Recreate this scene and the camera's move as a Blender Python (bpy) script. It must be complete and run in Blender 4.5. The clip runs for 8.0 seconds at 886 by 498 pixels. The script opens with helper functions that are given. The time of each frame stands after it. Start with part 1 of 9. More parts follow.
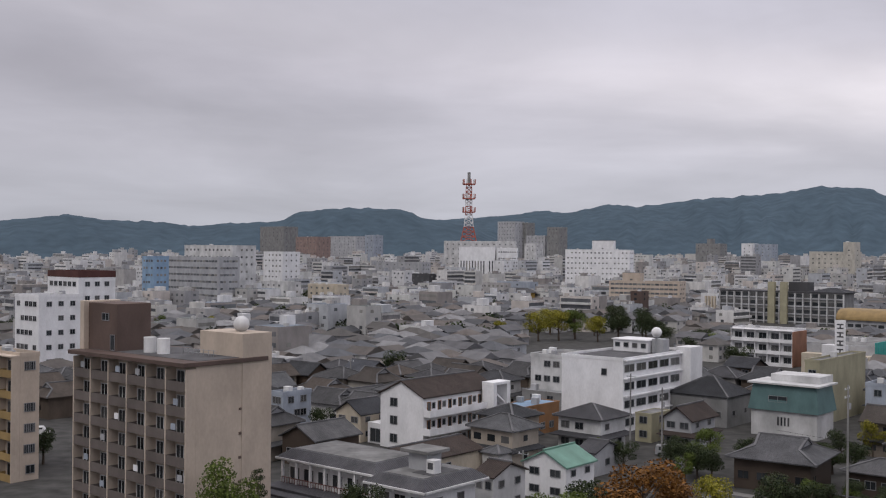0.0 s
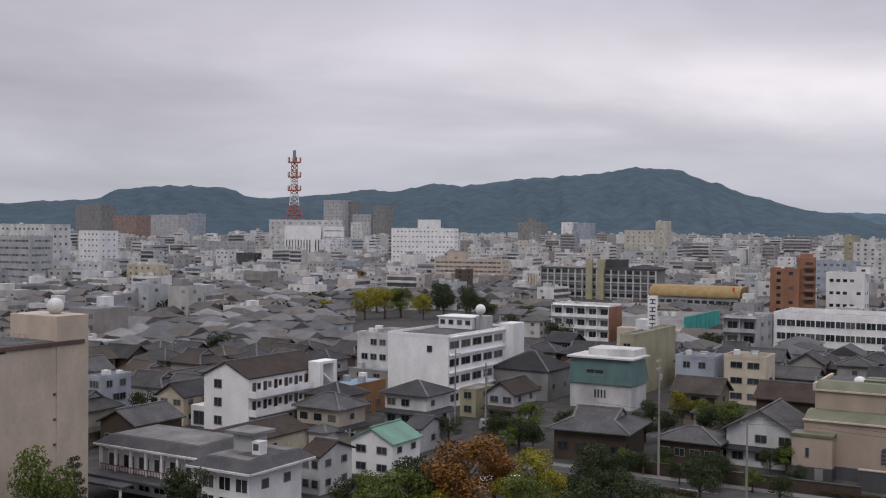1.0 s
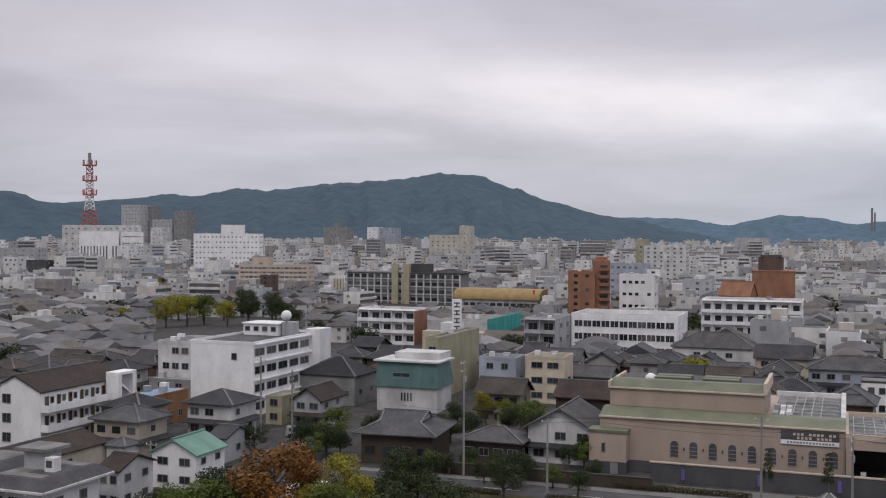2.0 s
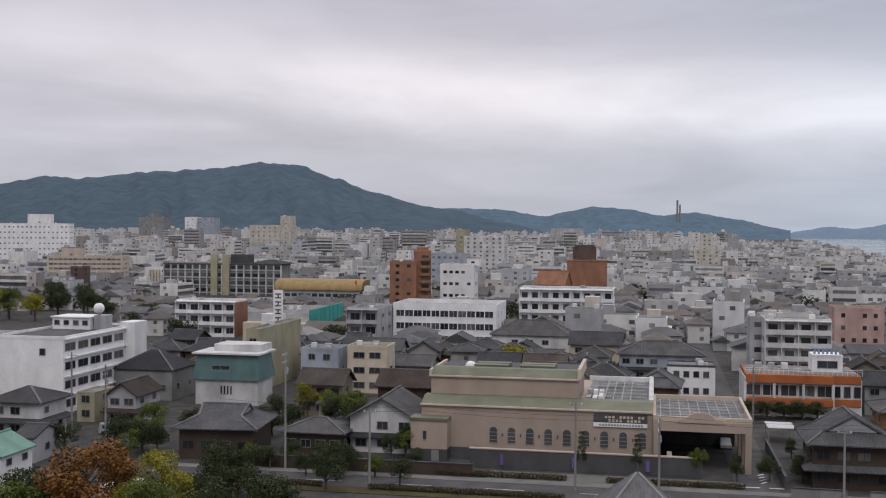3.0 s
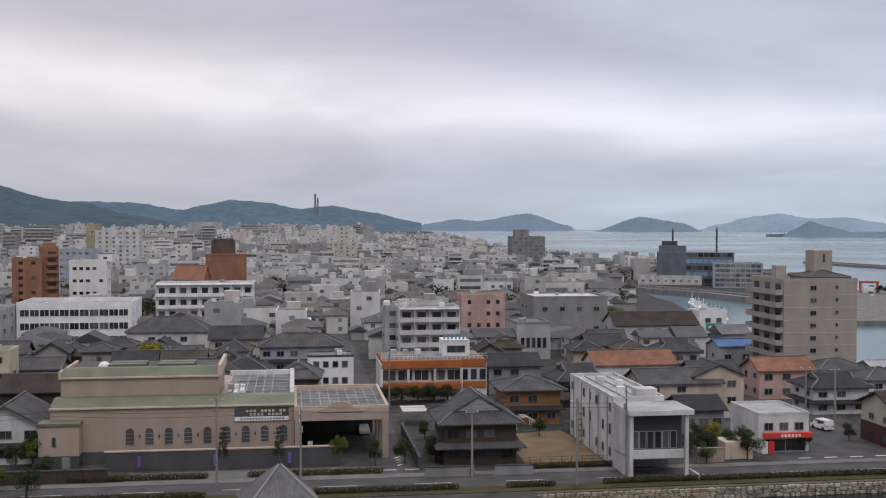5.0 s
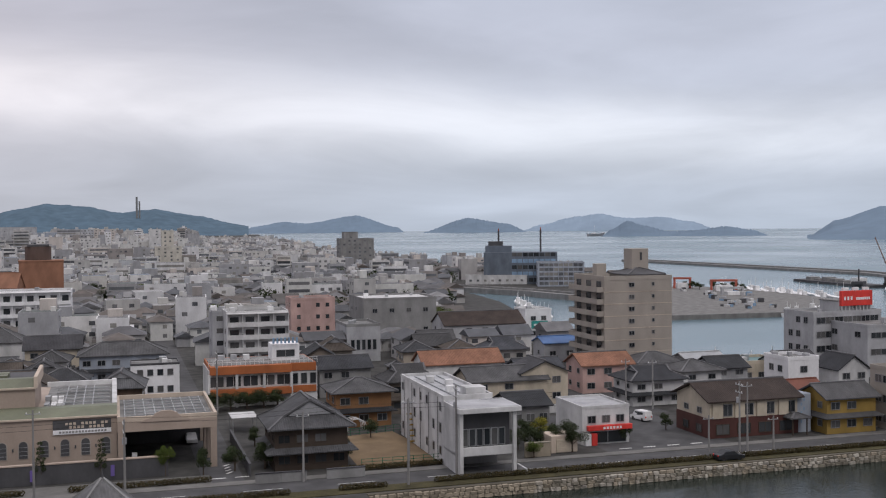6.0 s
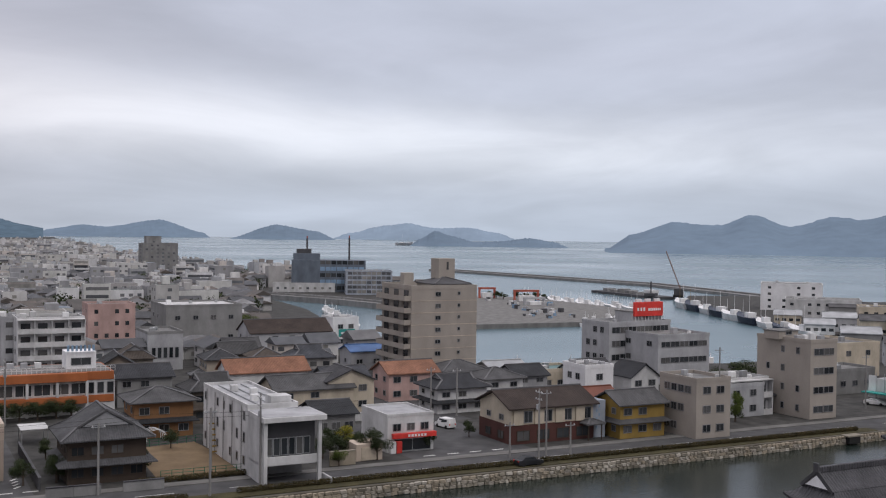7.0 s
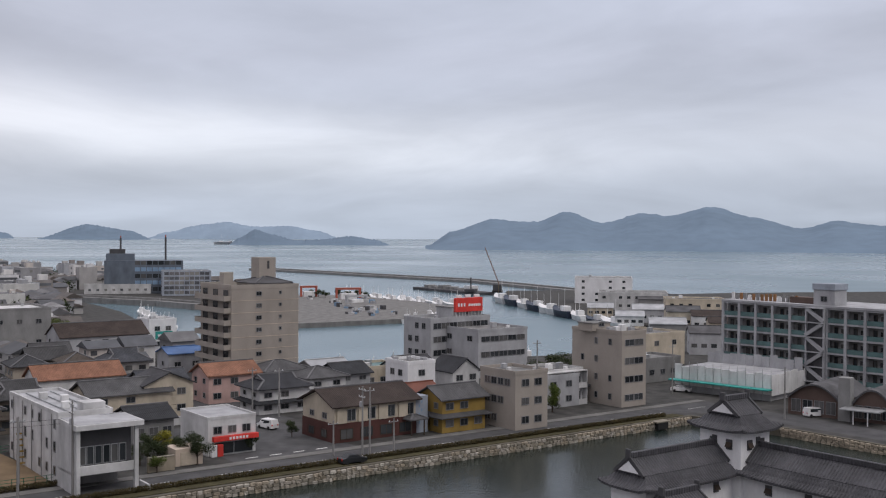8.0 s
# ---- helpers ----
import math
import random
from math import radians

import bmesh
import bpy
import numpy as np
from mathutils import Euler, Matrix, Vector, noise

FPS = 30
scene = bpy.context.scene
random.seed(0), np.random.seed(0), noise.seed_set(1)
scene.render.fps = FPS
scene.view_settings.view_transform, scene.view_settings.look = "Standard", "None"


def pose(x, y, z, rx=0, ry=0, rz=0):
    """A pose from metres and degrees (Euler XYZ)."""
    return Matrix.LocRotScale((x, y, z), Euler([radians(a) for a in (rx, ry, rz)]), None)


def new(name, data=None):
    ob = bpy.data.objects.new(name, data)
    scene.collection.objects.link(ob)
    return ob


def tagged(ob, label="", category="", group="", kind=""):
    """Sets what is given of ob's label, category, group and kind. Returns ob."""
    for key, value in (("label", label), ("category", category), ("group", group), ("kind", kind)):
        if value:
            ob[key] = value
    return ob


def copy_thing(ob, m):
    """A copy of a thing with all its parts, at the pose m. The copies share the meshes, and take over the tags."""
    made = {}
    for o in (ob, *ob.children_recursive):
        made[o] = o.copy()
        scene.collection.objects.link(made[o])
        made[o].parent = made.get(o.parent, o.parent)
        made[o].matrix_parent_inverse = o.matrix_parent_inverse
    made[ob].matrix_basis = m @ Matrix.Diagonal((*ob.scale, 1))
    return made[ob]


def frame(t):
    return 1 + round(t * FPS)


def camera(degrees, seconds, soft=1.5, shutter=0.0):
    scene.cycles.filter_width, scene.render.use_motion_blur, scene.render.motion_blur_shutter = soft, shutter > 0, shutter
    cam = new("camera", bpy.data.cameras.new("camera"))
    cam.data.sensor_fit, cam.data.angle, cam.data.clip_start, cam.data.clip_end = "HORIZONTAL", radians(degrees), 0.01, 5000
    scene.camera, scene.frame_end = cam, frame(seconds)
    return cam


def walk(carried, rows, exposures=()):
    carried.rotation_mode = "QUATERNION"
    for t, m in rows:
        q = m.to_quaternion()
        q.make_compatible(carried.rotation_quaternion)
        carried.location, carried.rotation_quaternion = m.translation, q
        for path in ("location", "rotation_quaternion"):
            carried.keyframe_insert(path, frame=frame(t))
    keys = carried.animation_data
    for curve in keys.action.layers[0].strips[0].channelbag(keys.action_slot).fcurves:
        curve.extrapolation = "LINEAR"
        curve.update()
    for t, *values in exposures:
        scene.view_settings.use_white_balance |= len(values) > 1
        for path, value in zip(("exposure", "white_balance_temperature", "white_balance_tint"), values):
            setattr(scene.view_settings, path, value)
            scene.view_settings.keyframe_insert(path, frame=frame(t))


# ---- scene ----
cam = camera(44.67, 8.0, soft=1.15)
EYE = (0.0, 0.0, 34.0)


def turn(heading, pitch, roll):
    return pose(*EYE, 90 + pitch, 0, -heading) @ pose(0, 0, 0, 0, 0, roll)


PATH = [
    (0.0, -0.00, 0.03, 0.51),
    (0.5, 4.51, -0.80, 0.50),
    (1.0, 9.22, -1.02, 0.47),
    (1.5, 14.38, -0.70, 0.98),
    (1.7, 16.51, -0.62, 0.64),
    (2.8, 26.97, -1.13, 0.34),
    (3.0, 28.94, -1.15, 0.36),
    (3.5, 33.82, -1.21, 0.30),
    (4.0, 38.51, -1.26, 0.10),
    (4.5, 43.31, -1.40, 0.16),
    (4.7, 45.21, -1.42, 0.12),
    (5.8, 55.08, -1.41, -0.33),
    (6.0, 57.01, -1.36, -0.48),
    (6.5, 62.31, -0.89, 0.35),
    (7.0, 67.15, -0.90, 0.75),
    (7.5, 71.74, -0.98, 0.89),
    (8.0, 76.61, -0.93, 0.30),
]
walk(cam, [(t, turn(a, b, c)) for t, a, b, c in PATH])

# ---- light: overcast sky with bands of cloud, and a wide weak sun ----
SUN_UP, SUN_ROUND = 52, 215


def make_world():
    w = bpy.data.worlds.new("overcast_sky")
    scene.world = w
    w.use_nodes = True
    nt = w.node_tree
    nt.nodes.clear()
    N, L = nt.nodes.new, nt.links.new
    sky = N("ShaderNodeTexSky")
    sky.sky_type = "NISHITA"
    sky.sun_disc = False
    sky.sun_elevation, sky.sun_rotation = radians(SUN_UP), radians(SUN_ROUND)
    co = N("ShaderNodeTexCoord")
    sep = N("ShaderNodeSeparateXYZ")
    L(co.outputs["Generated"], sep.inputs[0])
    def op(kind, x_, y_=None):
        n = N("ShaderNodeMath")
        n.operation = kind
        for i, v in enumerate((x_, y_)):
            if v is None:
                continue
            if isinstance(v, (int, float)):
                n.inputs[i].default_value = v
            else:
                L(v, n.inputs[i])
        return n.outputs[0]

    def dot(v):
        n = N("ShaderNodeVectorMath")
        n.operation = "DOT_PRODUCT"
        n.inputs[1].default_value = v
        L(co.outputs["Generated"], n.inputs[0])
        return n.outputs["Value"]

    def remap(v, a, b, c, d):
        n = N("ShaderNodeMapRange")
        n.interpolation_type = "SMOOTHSTEP"
        for k, q in zip(("From Min", "From Max", "To Min", "To Max"), (a, b, c, d)):
            n.inputs[k].default_value = q
        L(v, n.inputs[0])
        return n.outputs[0]

    def cloud(scale, stretch, shift, detail, rough, warp):
        mp = N("ShaderNodeMapping")
        mp.inputs["Scale"].default_value = (1.0, 1.0, stretch)
        mp.inputs["Location"].default_value = shift
        L(co.outputs["Generated"], mp.inputs[0])
        n = N("ShaderNodeTexNoise")
        n.inputs["Scale"].default_value, n.inputs["Detail"].default_value = scale, detail
        n.inputs["Roughness"].default_value, n.inputs["Distortion"].default_value = rough, warp
        L(mp.outputs[0], n.inputs["Vector"])
        return n.outputs[0]

    # overcast by height: hazy at the horizon, brighter towards the zenith
    ramp = N("ShaderNodeValToRGB")
    L(sep.outputs["Z"], ramp.inputs[0])
    stops = [(0.0, (0.53, 0.57, 0.65)), (0.04, (0.54, 0.565, 0.64)), (0.09, (0.56, 0.57, 0.64)), (0.16, (0.57, 0.57, 0.64)), (0.26, (0.55, 0.56, 0.635)), (1.0, (0.96, 0.95, 1.0))]
    els = ramp.color_ramp.elements
    els[0].position, els[0].color = stops[0][0], (*stops[0][1], 1)
    els[1].position, els[1].color = stops[-1][0], (*stops[-1][1], 1)
    for p_, c_ in stops[1:-1]:
        e = els.new(p_)
        e.color = (*c_, 1)
    big = cloud(1.9, 4.2, (0.31, 0.12, 0.55), 5, 0.5, 0.5)
    small = cloud(4.0, 4.0, (0.7, 0.2, 0.1), 6, 0.55, 0.8)
    # cloud deck seen in perspective: its folds crowd together towards the horizon
    up = op("ADD", op("MAXIMUM", sep.outputs["Z"], 0.0), 0.13)
    flat = N("ShaderNodeCombineXYZ")
    L(op("DIVIDE", sep.outputs["X"], up), flat.inputs[0])
    L(op("DIVIDE", sep.outputs["Y"], up), flat.inputs[1])
    deck = N("ShaderNodeTexNoise")
    deck.inputs["Scale"].default_value, deck.inputs["Detail"].default_value = 0.62, 7
    deck.inputs["Roughness"].default_value, deck.inputs["Distortion"].default_value = 0.52, 0.7
    L(flat.outputs[0], deck.inputs["Vector"])
    folds = deck.outputs[0]
    # the pale gap under the cloud deck, sinking towards the harbour
    s_ = op("ADD", sep.outputs["Z"], op("MULTIPLY", dot((0.985, 0.174, 0.0)), 0.143))
    s_ = op("ADD", s_, op("MULTIPLY", op("SUBTRACT", big, 0.5), 0.10))
    q_ = op("DIVIDE", op("SUBTRACT", s_, 0.208), 0.042)
    gap = op("EXPONENT", op("MULTIPLY", op("MULTIPLY", q_, q_), -1.0))
    gap = op("MULTIPLY", gap, remap(folds, 0.3, 0.7, 0.78, 1.22))
    gap = op("MULTIPLY", gap, remap(dot((0.985, 0.174, 0.0)), 0.1, 0.7, 0.25, 1.35))
    gap = op("MULTIPLY", gap, remap(sep.outputs["Y"], -0.1, 0.5, 0.3, 1.0))
    gap = op("MULTIPLY", gap, remap(sep.outputs["Z"], 0.02, 0.07, 0.0, 1.0))
    shade = op("MULTIPLY", remap(big, 0.32, 0.68, 0.88, 1.10), remap(small, 0.3, 0.7, 0.965, 1.035))
    shade = op("MULTIPLY", shade, remap(folds, 0.3, 0.7, 0.92, 1.07))
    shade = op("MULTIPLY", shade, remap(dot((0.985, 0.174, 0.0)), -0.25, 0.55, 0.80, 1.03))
    mul = N("ShaderNodeVectorMath")
    mul.operation = "SCALE"
    L(ramp.outputs[0], mul.inputs[0])
    L(shade, mul.inputs["Scale"])
    glow = N("ShaderNodeVectorMath")
    glow.operation = "SCALE"
    glow.inputs[0].default_value = (0.25, 0.235, 0.22)
    L(gap, glow.inputs["Scale"])
    both = N("ShaderNodeVectorMath")
    both.operation = "ADD"
    L(mul.outputs[0], both.inputs[0])
    L(glow.outputs[0], both.inputs[1])
    # warmer over the town, bluer over the sea
    tint = N("ShaderNodeMix")
    tint.data_type = "RGBA"
    L(remap(dot((0.985, 0.174, 0.0)), 0.6, 1.0, 0.0, 1.0), tint.inputs[0])
    tint.inputs[6].default_value, tint.inputs[7].default_value = (1.03, 0.985, 0.985, 1), (0.95, 1.0, 1.055, 1)
    tm = N("ShaderNodeVectorMath")
    tm.operation = "MULTIPLY"
    L(both.outputs[0], tm.inputs[0])
    L(tint.outputs[2], tm.inputs[1])
    # cloud cover towards the zenith is thinner and brighter
    mul2 = N("ShaderNodeVectorMath")
    mul2.operation = "SCALE"
    L(tm.outputs[0], mul2.inputs[0])
    L(remap(sep.outputs["Z"], 0.25, 0.9, 1.0, 1.55), mul2.inputs["Scale"])
    bg1, bg2, mix, out = N("ShaderNodeBackground"), N("ShaderNodeBackground"), N("ShaderNodeMixShader"), N("ShaderNodeOutputWorld")
    L(sky.outputs[0], bg1.inputs["Color"])
    bg1.inputs["Strength"].default_value = 0.1
    L(mul2.outputs[0], bg2.inputs["Color"])
    bg2.inputs["Strength"].default_value = 1.0
    mix.inputs[0].default_value = 0.94
    L(bg1.outputs[0], mix.inputs[1])
    L(bg2.outputs[0], mix.inputs[2])
    L(mix.outputs[0], out.inputs["Surface"])


make_world()
sun = new("sun", bpy.data.lights.new("sun", "SUN"))
sun.data.energy, sun.data.angle, sun.data.color = 0.78, radians(25), (1.0, 0.96, 0.9)
sun.rotation_euler = (radians(90 - SUN_UP), 0, radians(180 - SUN_ROUND))

# ---- materials ----
MATS = {}


def mat(name, col, rough=0.8, metal=0.0, spread=0.05, grain=3.0, bump=0.15, stain=0.25, ramp=None, island=False, spec=0.3):
    """Painted, plastered or mineral surface: colour with stains at two scales and a fine relief.
    ramp: colours chosen at random for each object (or each island of a joined mesh)."""
    if name in MATS:
        return MATS[name]
    m = bpy.data.materials.new(name)
    m.use_nodes = True
    nt = m.node_tree
    N, L = nt.nodes.new, nt.links.new
    bs = nt.nodes["Principled BSDF"]
    bs.inputs["Roughness"].default_value, bs.inputs["Metallic"].default_value = rough, metal
    bs.inputs["Specular IOR Level"].default_value = spec
    geo = N("ShaderNodeNewGeometry")
    info = N("ShaderNodeObjectInfo")
    rnd = geo.outputs["Random Per Island"] if island else info.outputs["Random"]
    co = N("ShaderNodeTexCoord")
    n1 = N("ShaderNodeTexNoise")
    n1.inputs["Scale"].default_value, n1.inputs["Detail"].default_value = 0.35, 6
    n2 = N("ShaderNodeTexNoise")
    n2.inputs["Scale"].default_value, n2.inputs["Detail"].default_value = grain, 5
    src = geo.outputs["Position"]
    mp = N("ShaderNodeMapping")
    mp.inputs["Scale"].default_value = (1.0, 1.0, 0.55)
    L(src, mp.inputs[0])
    L(mp.outputs[0], n1.inputs["Vector"])
    L(mp.outputs[0], n2.inputs["Vector"])
    if ramp:
        cr = N("ShaderNodeValToRGB")
        cr.color_ramp.interpolation = "CONSTANT"
        els = cr.color_ramp.elements
        els[0].color = (*ramp[0], 1)
        els[1].position, els[1].color = 1.0 / len(ramp), (*ramp[1], 1)
        for i, c_ in enumerate(ramp[2:]):
            els.new((i + 2) / len(ramp)).color = (*c_, 1)
        L(rnd, cr.inputs[0])
        base = cr.outputs[0]
    else:
        rgb = N("ShaderNodeRGB")
        rgb.outputs[0].default_value = (*col, 1)
        base = rgb.outputs[0]

    def scaled(col_out, fac_out, lo, hi, a, b):
        mr = N("ShaderNodeMapRange")
        mr.inputs["From Min"].default_value, mr.inputs["From Max"].default_value = lo, hi
        mr.inputs["To Min"].default_value, mr.inputs["To Max"].default_value = a, b
        L(fac_out, mr.inputs[0])
        v = N("ShaderNodeVectorMath")
        v.operation = "SCALE"
        L(col_out, v.inputs[0])
        L(mr.outputs[0], v.inputs["Scale"])
        return v.outputs[0]

    c1 = scaled(base, n1.outputs[0], 0.3, 0.7, 1 - stain, 1 + stain * 0.5)
    c2 = scaled(c1, n2.outputs[0], 0.3, 0.7, 1 - spread, 1 + spread)
    c3 = scaled(c2, rnd, 0, 1, 0.92, 1.06)
    L(c3, bs.inputs["Base Color"])
    bp = N("ShaderNodeBump")
    bp.inputs["Strength"].default_value, bp.inputs["Distance"].default_value = bump, 0.05
    L(n2.outputs[0], bp.inputs["Height"])
    L(bp.outputs[0], bs.inputs["Normal"])
    MATS[name] = m
    return m


def tile_mat(name, ramp, pitch=0.32, rough=0.8, metal=0.0, island=False, depth=0.06):
    """Roof covering with ribs running down the slope and courses across it."""
    if name in MATS:
        return MATS[name]
    m = mat(name, ramp[0], rough, metal, 0.16, 2.2, 0.2, 0.32, ramp if len(ramp) > 1 else None, island, 0.22)
    nt = m.node_tree
    N, L = nt.nodes.new, nt.links.new
    bs = nt.nodes["Principled BSDF"]
    co = N("ShaderNodeTexCoord")
    sp, sn = N("ShaderNodeSeparateXYZ"), N("ShaderNodeSeparateXYZ")
    L(co.outputs["Object"], sp.inputs[0])
    L(co.outputs["Normal"], sn.inputs[0])

    def op(kind, a, b=None):
        n = N("ShaderNodeMath")
        n.operation = kind
        for i, v in enumerate((a, b)):
            if v is None:
                continue
            if isinstance(v, (int, float)):
                n.inputs[i].default_value = v
            else:
                L(v, n.inputs[i])
        return n.outputs[0]

    gx = op("GREATER_THAN", op("ABSOLUTE", sn.outputs[0]), op("ABSOLUTE", sn.outputs[1]))
    along = op("ADD", op("MULTIPLY", gx, sp.outputs[1]), op("MULTIPLY", op("SUBTRACT", 1.0, gx), sp.outputs[0]))
    ribs = op("ABSOLUTE", op("SINE", op("MULTIPLY", along, math.pi / pitch)))
    rows = op("FRACT", op("MULTIPLY", sp.outputs[2], 6.0))
    hgt = op("ADD", ribs, op("MULTIPLY", rows, 0.35))
    bp = N("ShaderNodeBump")
    bp.inputs["Strength"].default_value, bp.inputs["Distance"].default_value = 0.8, depth
    L(hgt, bp.inputs["Height"])
    L(bs.inputs["Normal"].links[0].from_socket, bp.inputs["Normal"])
    L(bp.outputs[0], bs.inputs["Normal"])
    return m


def glass_mat():
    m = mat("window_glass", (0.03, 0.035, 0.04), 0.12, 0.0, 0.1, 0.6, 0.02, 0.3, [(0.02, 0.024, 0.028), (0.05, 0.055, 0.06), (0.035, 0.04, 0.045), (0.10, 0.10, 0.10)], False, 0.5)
    return m


def leaf_mat(name, a, b):
    m = bpy.data.materials.new(name)
    m.use_nodes = True
    nt = m.node_tree
    N, L = nt.nodes.new, nt.links.new
    bs = nt.nodes["Principled BSDF"]
    bs.inputs["Roughness"].default_value = 0.7
    bs.inputs["Specular IOR Level"].default_value = 0.2
    geo = N("ShaderNodeNewGeometry")
    cr = N("ShaderNodeValToRGB")
    cr.color_ramp.elements[0].color, cr.color_ramp.elements[1].color = (*a, 1), (*b, 1)
    L(geo.outputs["Random Per Island"], cr.inputs[0])
    no = N("ShaderNodeTexNoise")
    no.inputs["Scale"].default_value = 0.5
    L(geo.outputs["Position"], no.inputs["Vector"])
    mr = N("ShaderNodeMapRange")
    mr.inputs["To Min"].default_value, mr.inputs["To Max"].default_value = 0.5, 1.5
    L(no.outputs[0], mr.inputs[0])
    v = N("ShaderNodeVectorMath")
    v.operation = "SCALE"
    L(cr.outputs[0], v.inputs[0])
    L(mr.outputs[0], v.inputs["Scale"])
    L(v.outputs[0], bs.inputs["Base Color"])
    MATS[name] = m
    return m


WHITE = mat("white_plaster", (0.74, 0.74, 0.75), 0.85, stain=0.14)
WHITE2 = mat("weathered_white_paint", (0.55, 0.55, 0.55), 0.85, stain=0.3)
CREAM = mat("cream_render", (0.50, 0.44, 0.35), 0.85)
BEIGE = mat("beige_tile_cladding", (0.37, 0.30, 0.25), 0.7, stain=0.12, grain=6)
TAUPE = mat("taupe_tile_cladding", (0.33, 0.298, 0.264), 0.7, stain=0.12, grain=6)
BONE = mat("pale_beige_concrete", (0.50, 0.42, 0.345), 0.85, stain=0.16)
GREYW = mat("grey_concrete", (0.23, 0.23, 0.228), 0.9)
GREYL = mat("light_grey_render", (0.38, 0.385, 0.40), 0.85)
GREYD = mat("dark_grey_panel", (0.075, 0.075, 0.08), 0.7)
BLUEW = mat("pale_blue_siding", (0.33, 0.365, 0.42), 0.8)
BLUEP = mat("bright_blue_panel", (0.22, 0.33, 0.46), 0.6)
PINK = mat("faded_pink_render", (0.48, 0.33, 0.30), 0.85)
KHAKI = mat("khaki_render", (0.33, 0.31, 0.215), 0.85, stain=0.2)
OCHRE = mat("ochre_metal_sheet", (0.29, 0.20, 0.085), 0.6)
YELLOW = mat("yellow_render", (0.30, 0.20, 0.055), 0.8)
BRICKO = mat("orange_brick_tile", (0.27, 0.135, 0.085), 0.75, grain=6)
NAVY = mat("dark_blue_cladding", (0.13, 0.155, 0.19), 0.5)
PALEC = mat("pale_cream_render", (0.50, 0.475, 0.42), 0.85)
# Brick tone with haze greyed into its colour; the crane jib shares it
BRNFAR = mat("haze_greyed_brick", (0.26, 0.19, 0.17), 0.75)
ORANGE = mat("orange_band_paint", (0.36, 0.115, 0.04), 0.7)
BRNWALL = mat("brown_tile_cladding", (0.112, 0.078, 0.066), 0.75, grain=5)
MAROON = mat("maroon_tile_cladding", (0.085, 0.035, 0.03), 0.7, grain=5)
WOODD = mat("dark_weathered_timber", (0.06, 0.045, 0.035), 0.8, grain=8, bump=0.3)
WOODB = mat("brown_timber_boards", (0.25, 0.13, 0.06), 0.75, grain=8, bump=0.3)
CONC = mat("roof_deck_concrete", (0.19, 0.19, 0.187), 0.92, stain=0.45, grain=1.4)
DECKD = mat("dark_roof_membrane", (0.10, 0.10, 0.105), 0.9, stain=0.4)
METALW = mat("white_painted_metal", (0.72, 0.72, 0.72), 0.45)
METALG = mat("galvanised_steel", (0.40, 0.41, 0.42), 0.5, 0.6)
POLEC = mat("pole_concrete", (0.25, 0.245, 0.24), 0.85)
TEAL = mat("teal_sheet_metal", (0.10, 0.175, 0.175), 0.5)
TEALB = mat("bright_teal_sheet", (0.04, 0.30, 0.27), 0.5)
GREENM = mat("green_copper_roof", (0.14, 0.27, 0.215), 0.55)
OLIVE = mat("olive_metal_roof", (0.135, 0.145, 0.098), 0.5)
RED = mat("red_sign_panel", (0.62, 0.05, 0.04), 0.5)
REDP = mat("red_lattice_paint", (0.38, 0.10, 0.07), 0.6)
GLASS = glass_mat()
# Panes of far buildings, paler than near glass: haze put into the colour
FARG = mat("haze_paled_glass", (0.12, 0.125, 0.135), 0.25, stain=0.3, ramp=[(0.10, 0.105, 0.115), (0.17, 0.17, 0.175), (0.13, 0.14, 0.15), (0.24, 0.235, 0.22)], island=True, spec=0.5)
FRAMEM = mat("window_frame_aluminium", (0.30, 0.30, 0.31), 0.4, 0.5)
TYRE = mat("black_rubber", (0.02, 0.02, 0.02), 0.8)
TILE = tile_mat("grey_clay_tiles", [(0.045, 0.047, 0.053), (0.058, 0.058, 0.063), (0.036, 0.038, 0.042), (0.085, 0.085, 0.088)])
RIDGET = mat("ridge_tiles", (0.12, 0.12, 0.125), 0.7, stain=0.35)
TILED = tile_mat("dark_clay_tiles", [(0.082, 0.083, 0.088)])
TILEB = tile_mat("brown_roof_tiles", [(0.050, 0.038, 0.033)])
TILES = tile_mat("salmon_roof_tiles", [(0.26, 0.13, 0.085)])
TILEC = tile_mat("castle_grey_tiles", [(0.085, 0.085, 0.093)], 0.34, 0.6, depth=0.1)
ASPH = mat("asphalt", (0.080, 0.080, 0.083), 0.95, stain=0.3, grain=5)
PAVE = mat("concrete_paving", (0.15, 0.147, 0.14), 0.95, stain=0.3)
EARTH = mat("town_ground", (0.058, 0.057, 0.054), 0.95, stain=0.5, grain=0.6)
SAND = mat("ochre_sand", (0.175, 0.125, 0.075), 0.95, stain=0.25)
STONE = mat("granite_blocks", (0.30, 0.27, 0.22), 0.9, grain=4, bump=0.4, ramp=[(0.34, 0.31, 0.26), (0.26, 0.235, 0.19), (0.40, 0.37, 0.32), (0.22, 0.20, 0.16), (0.30, 0.26, 0.2)])
STONEB = mat("stone_joint_earth", (0.10, 0.09, 0.07), 0.95)
GRASS = mat("verge_grass", (0.062, 0.055, 0.024), 0.95, spread=0.5, grain=9, bump=0.6, stain=0.4)
MARK = mat("road_paint", (0.62, 0.62, 0.60), 0.8)
BARK = mat("bark", (0.09, 0.07, 0.055), 0.9, grain=7, bump=0.5)
LEAFG = leaf_mat("green_leaves", (0.042, 0.066, 0.012), (0.11, 0.14, 0.03))
LEAFD = leaf_mat("dark_evergreen_leaves", (0.016, 0.027, 0.011), (0.045, 0.058, 0.021))
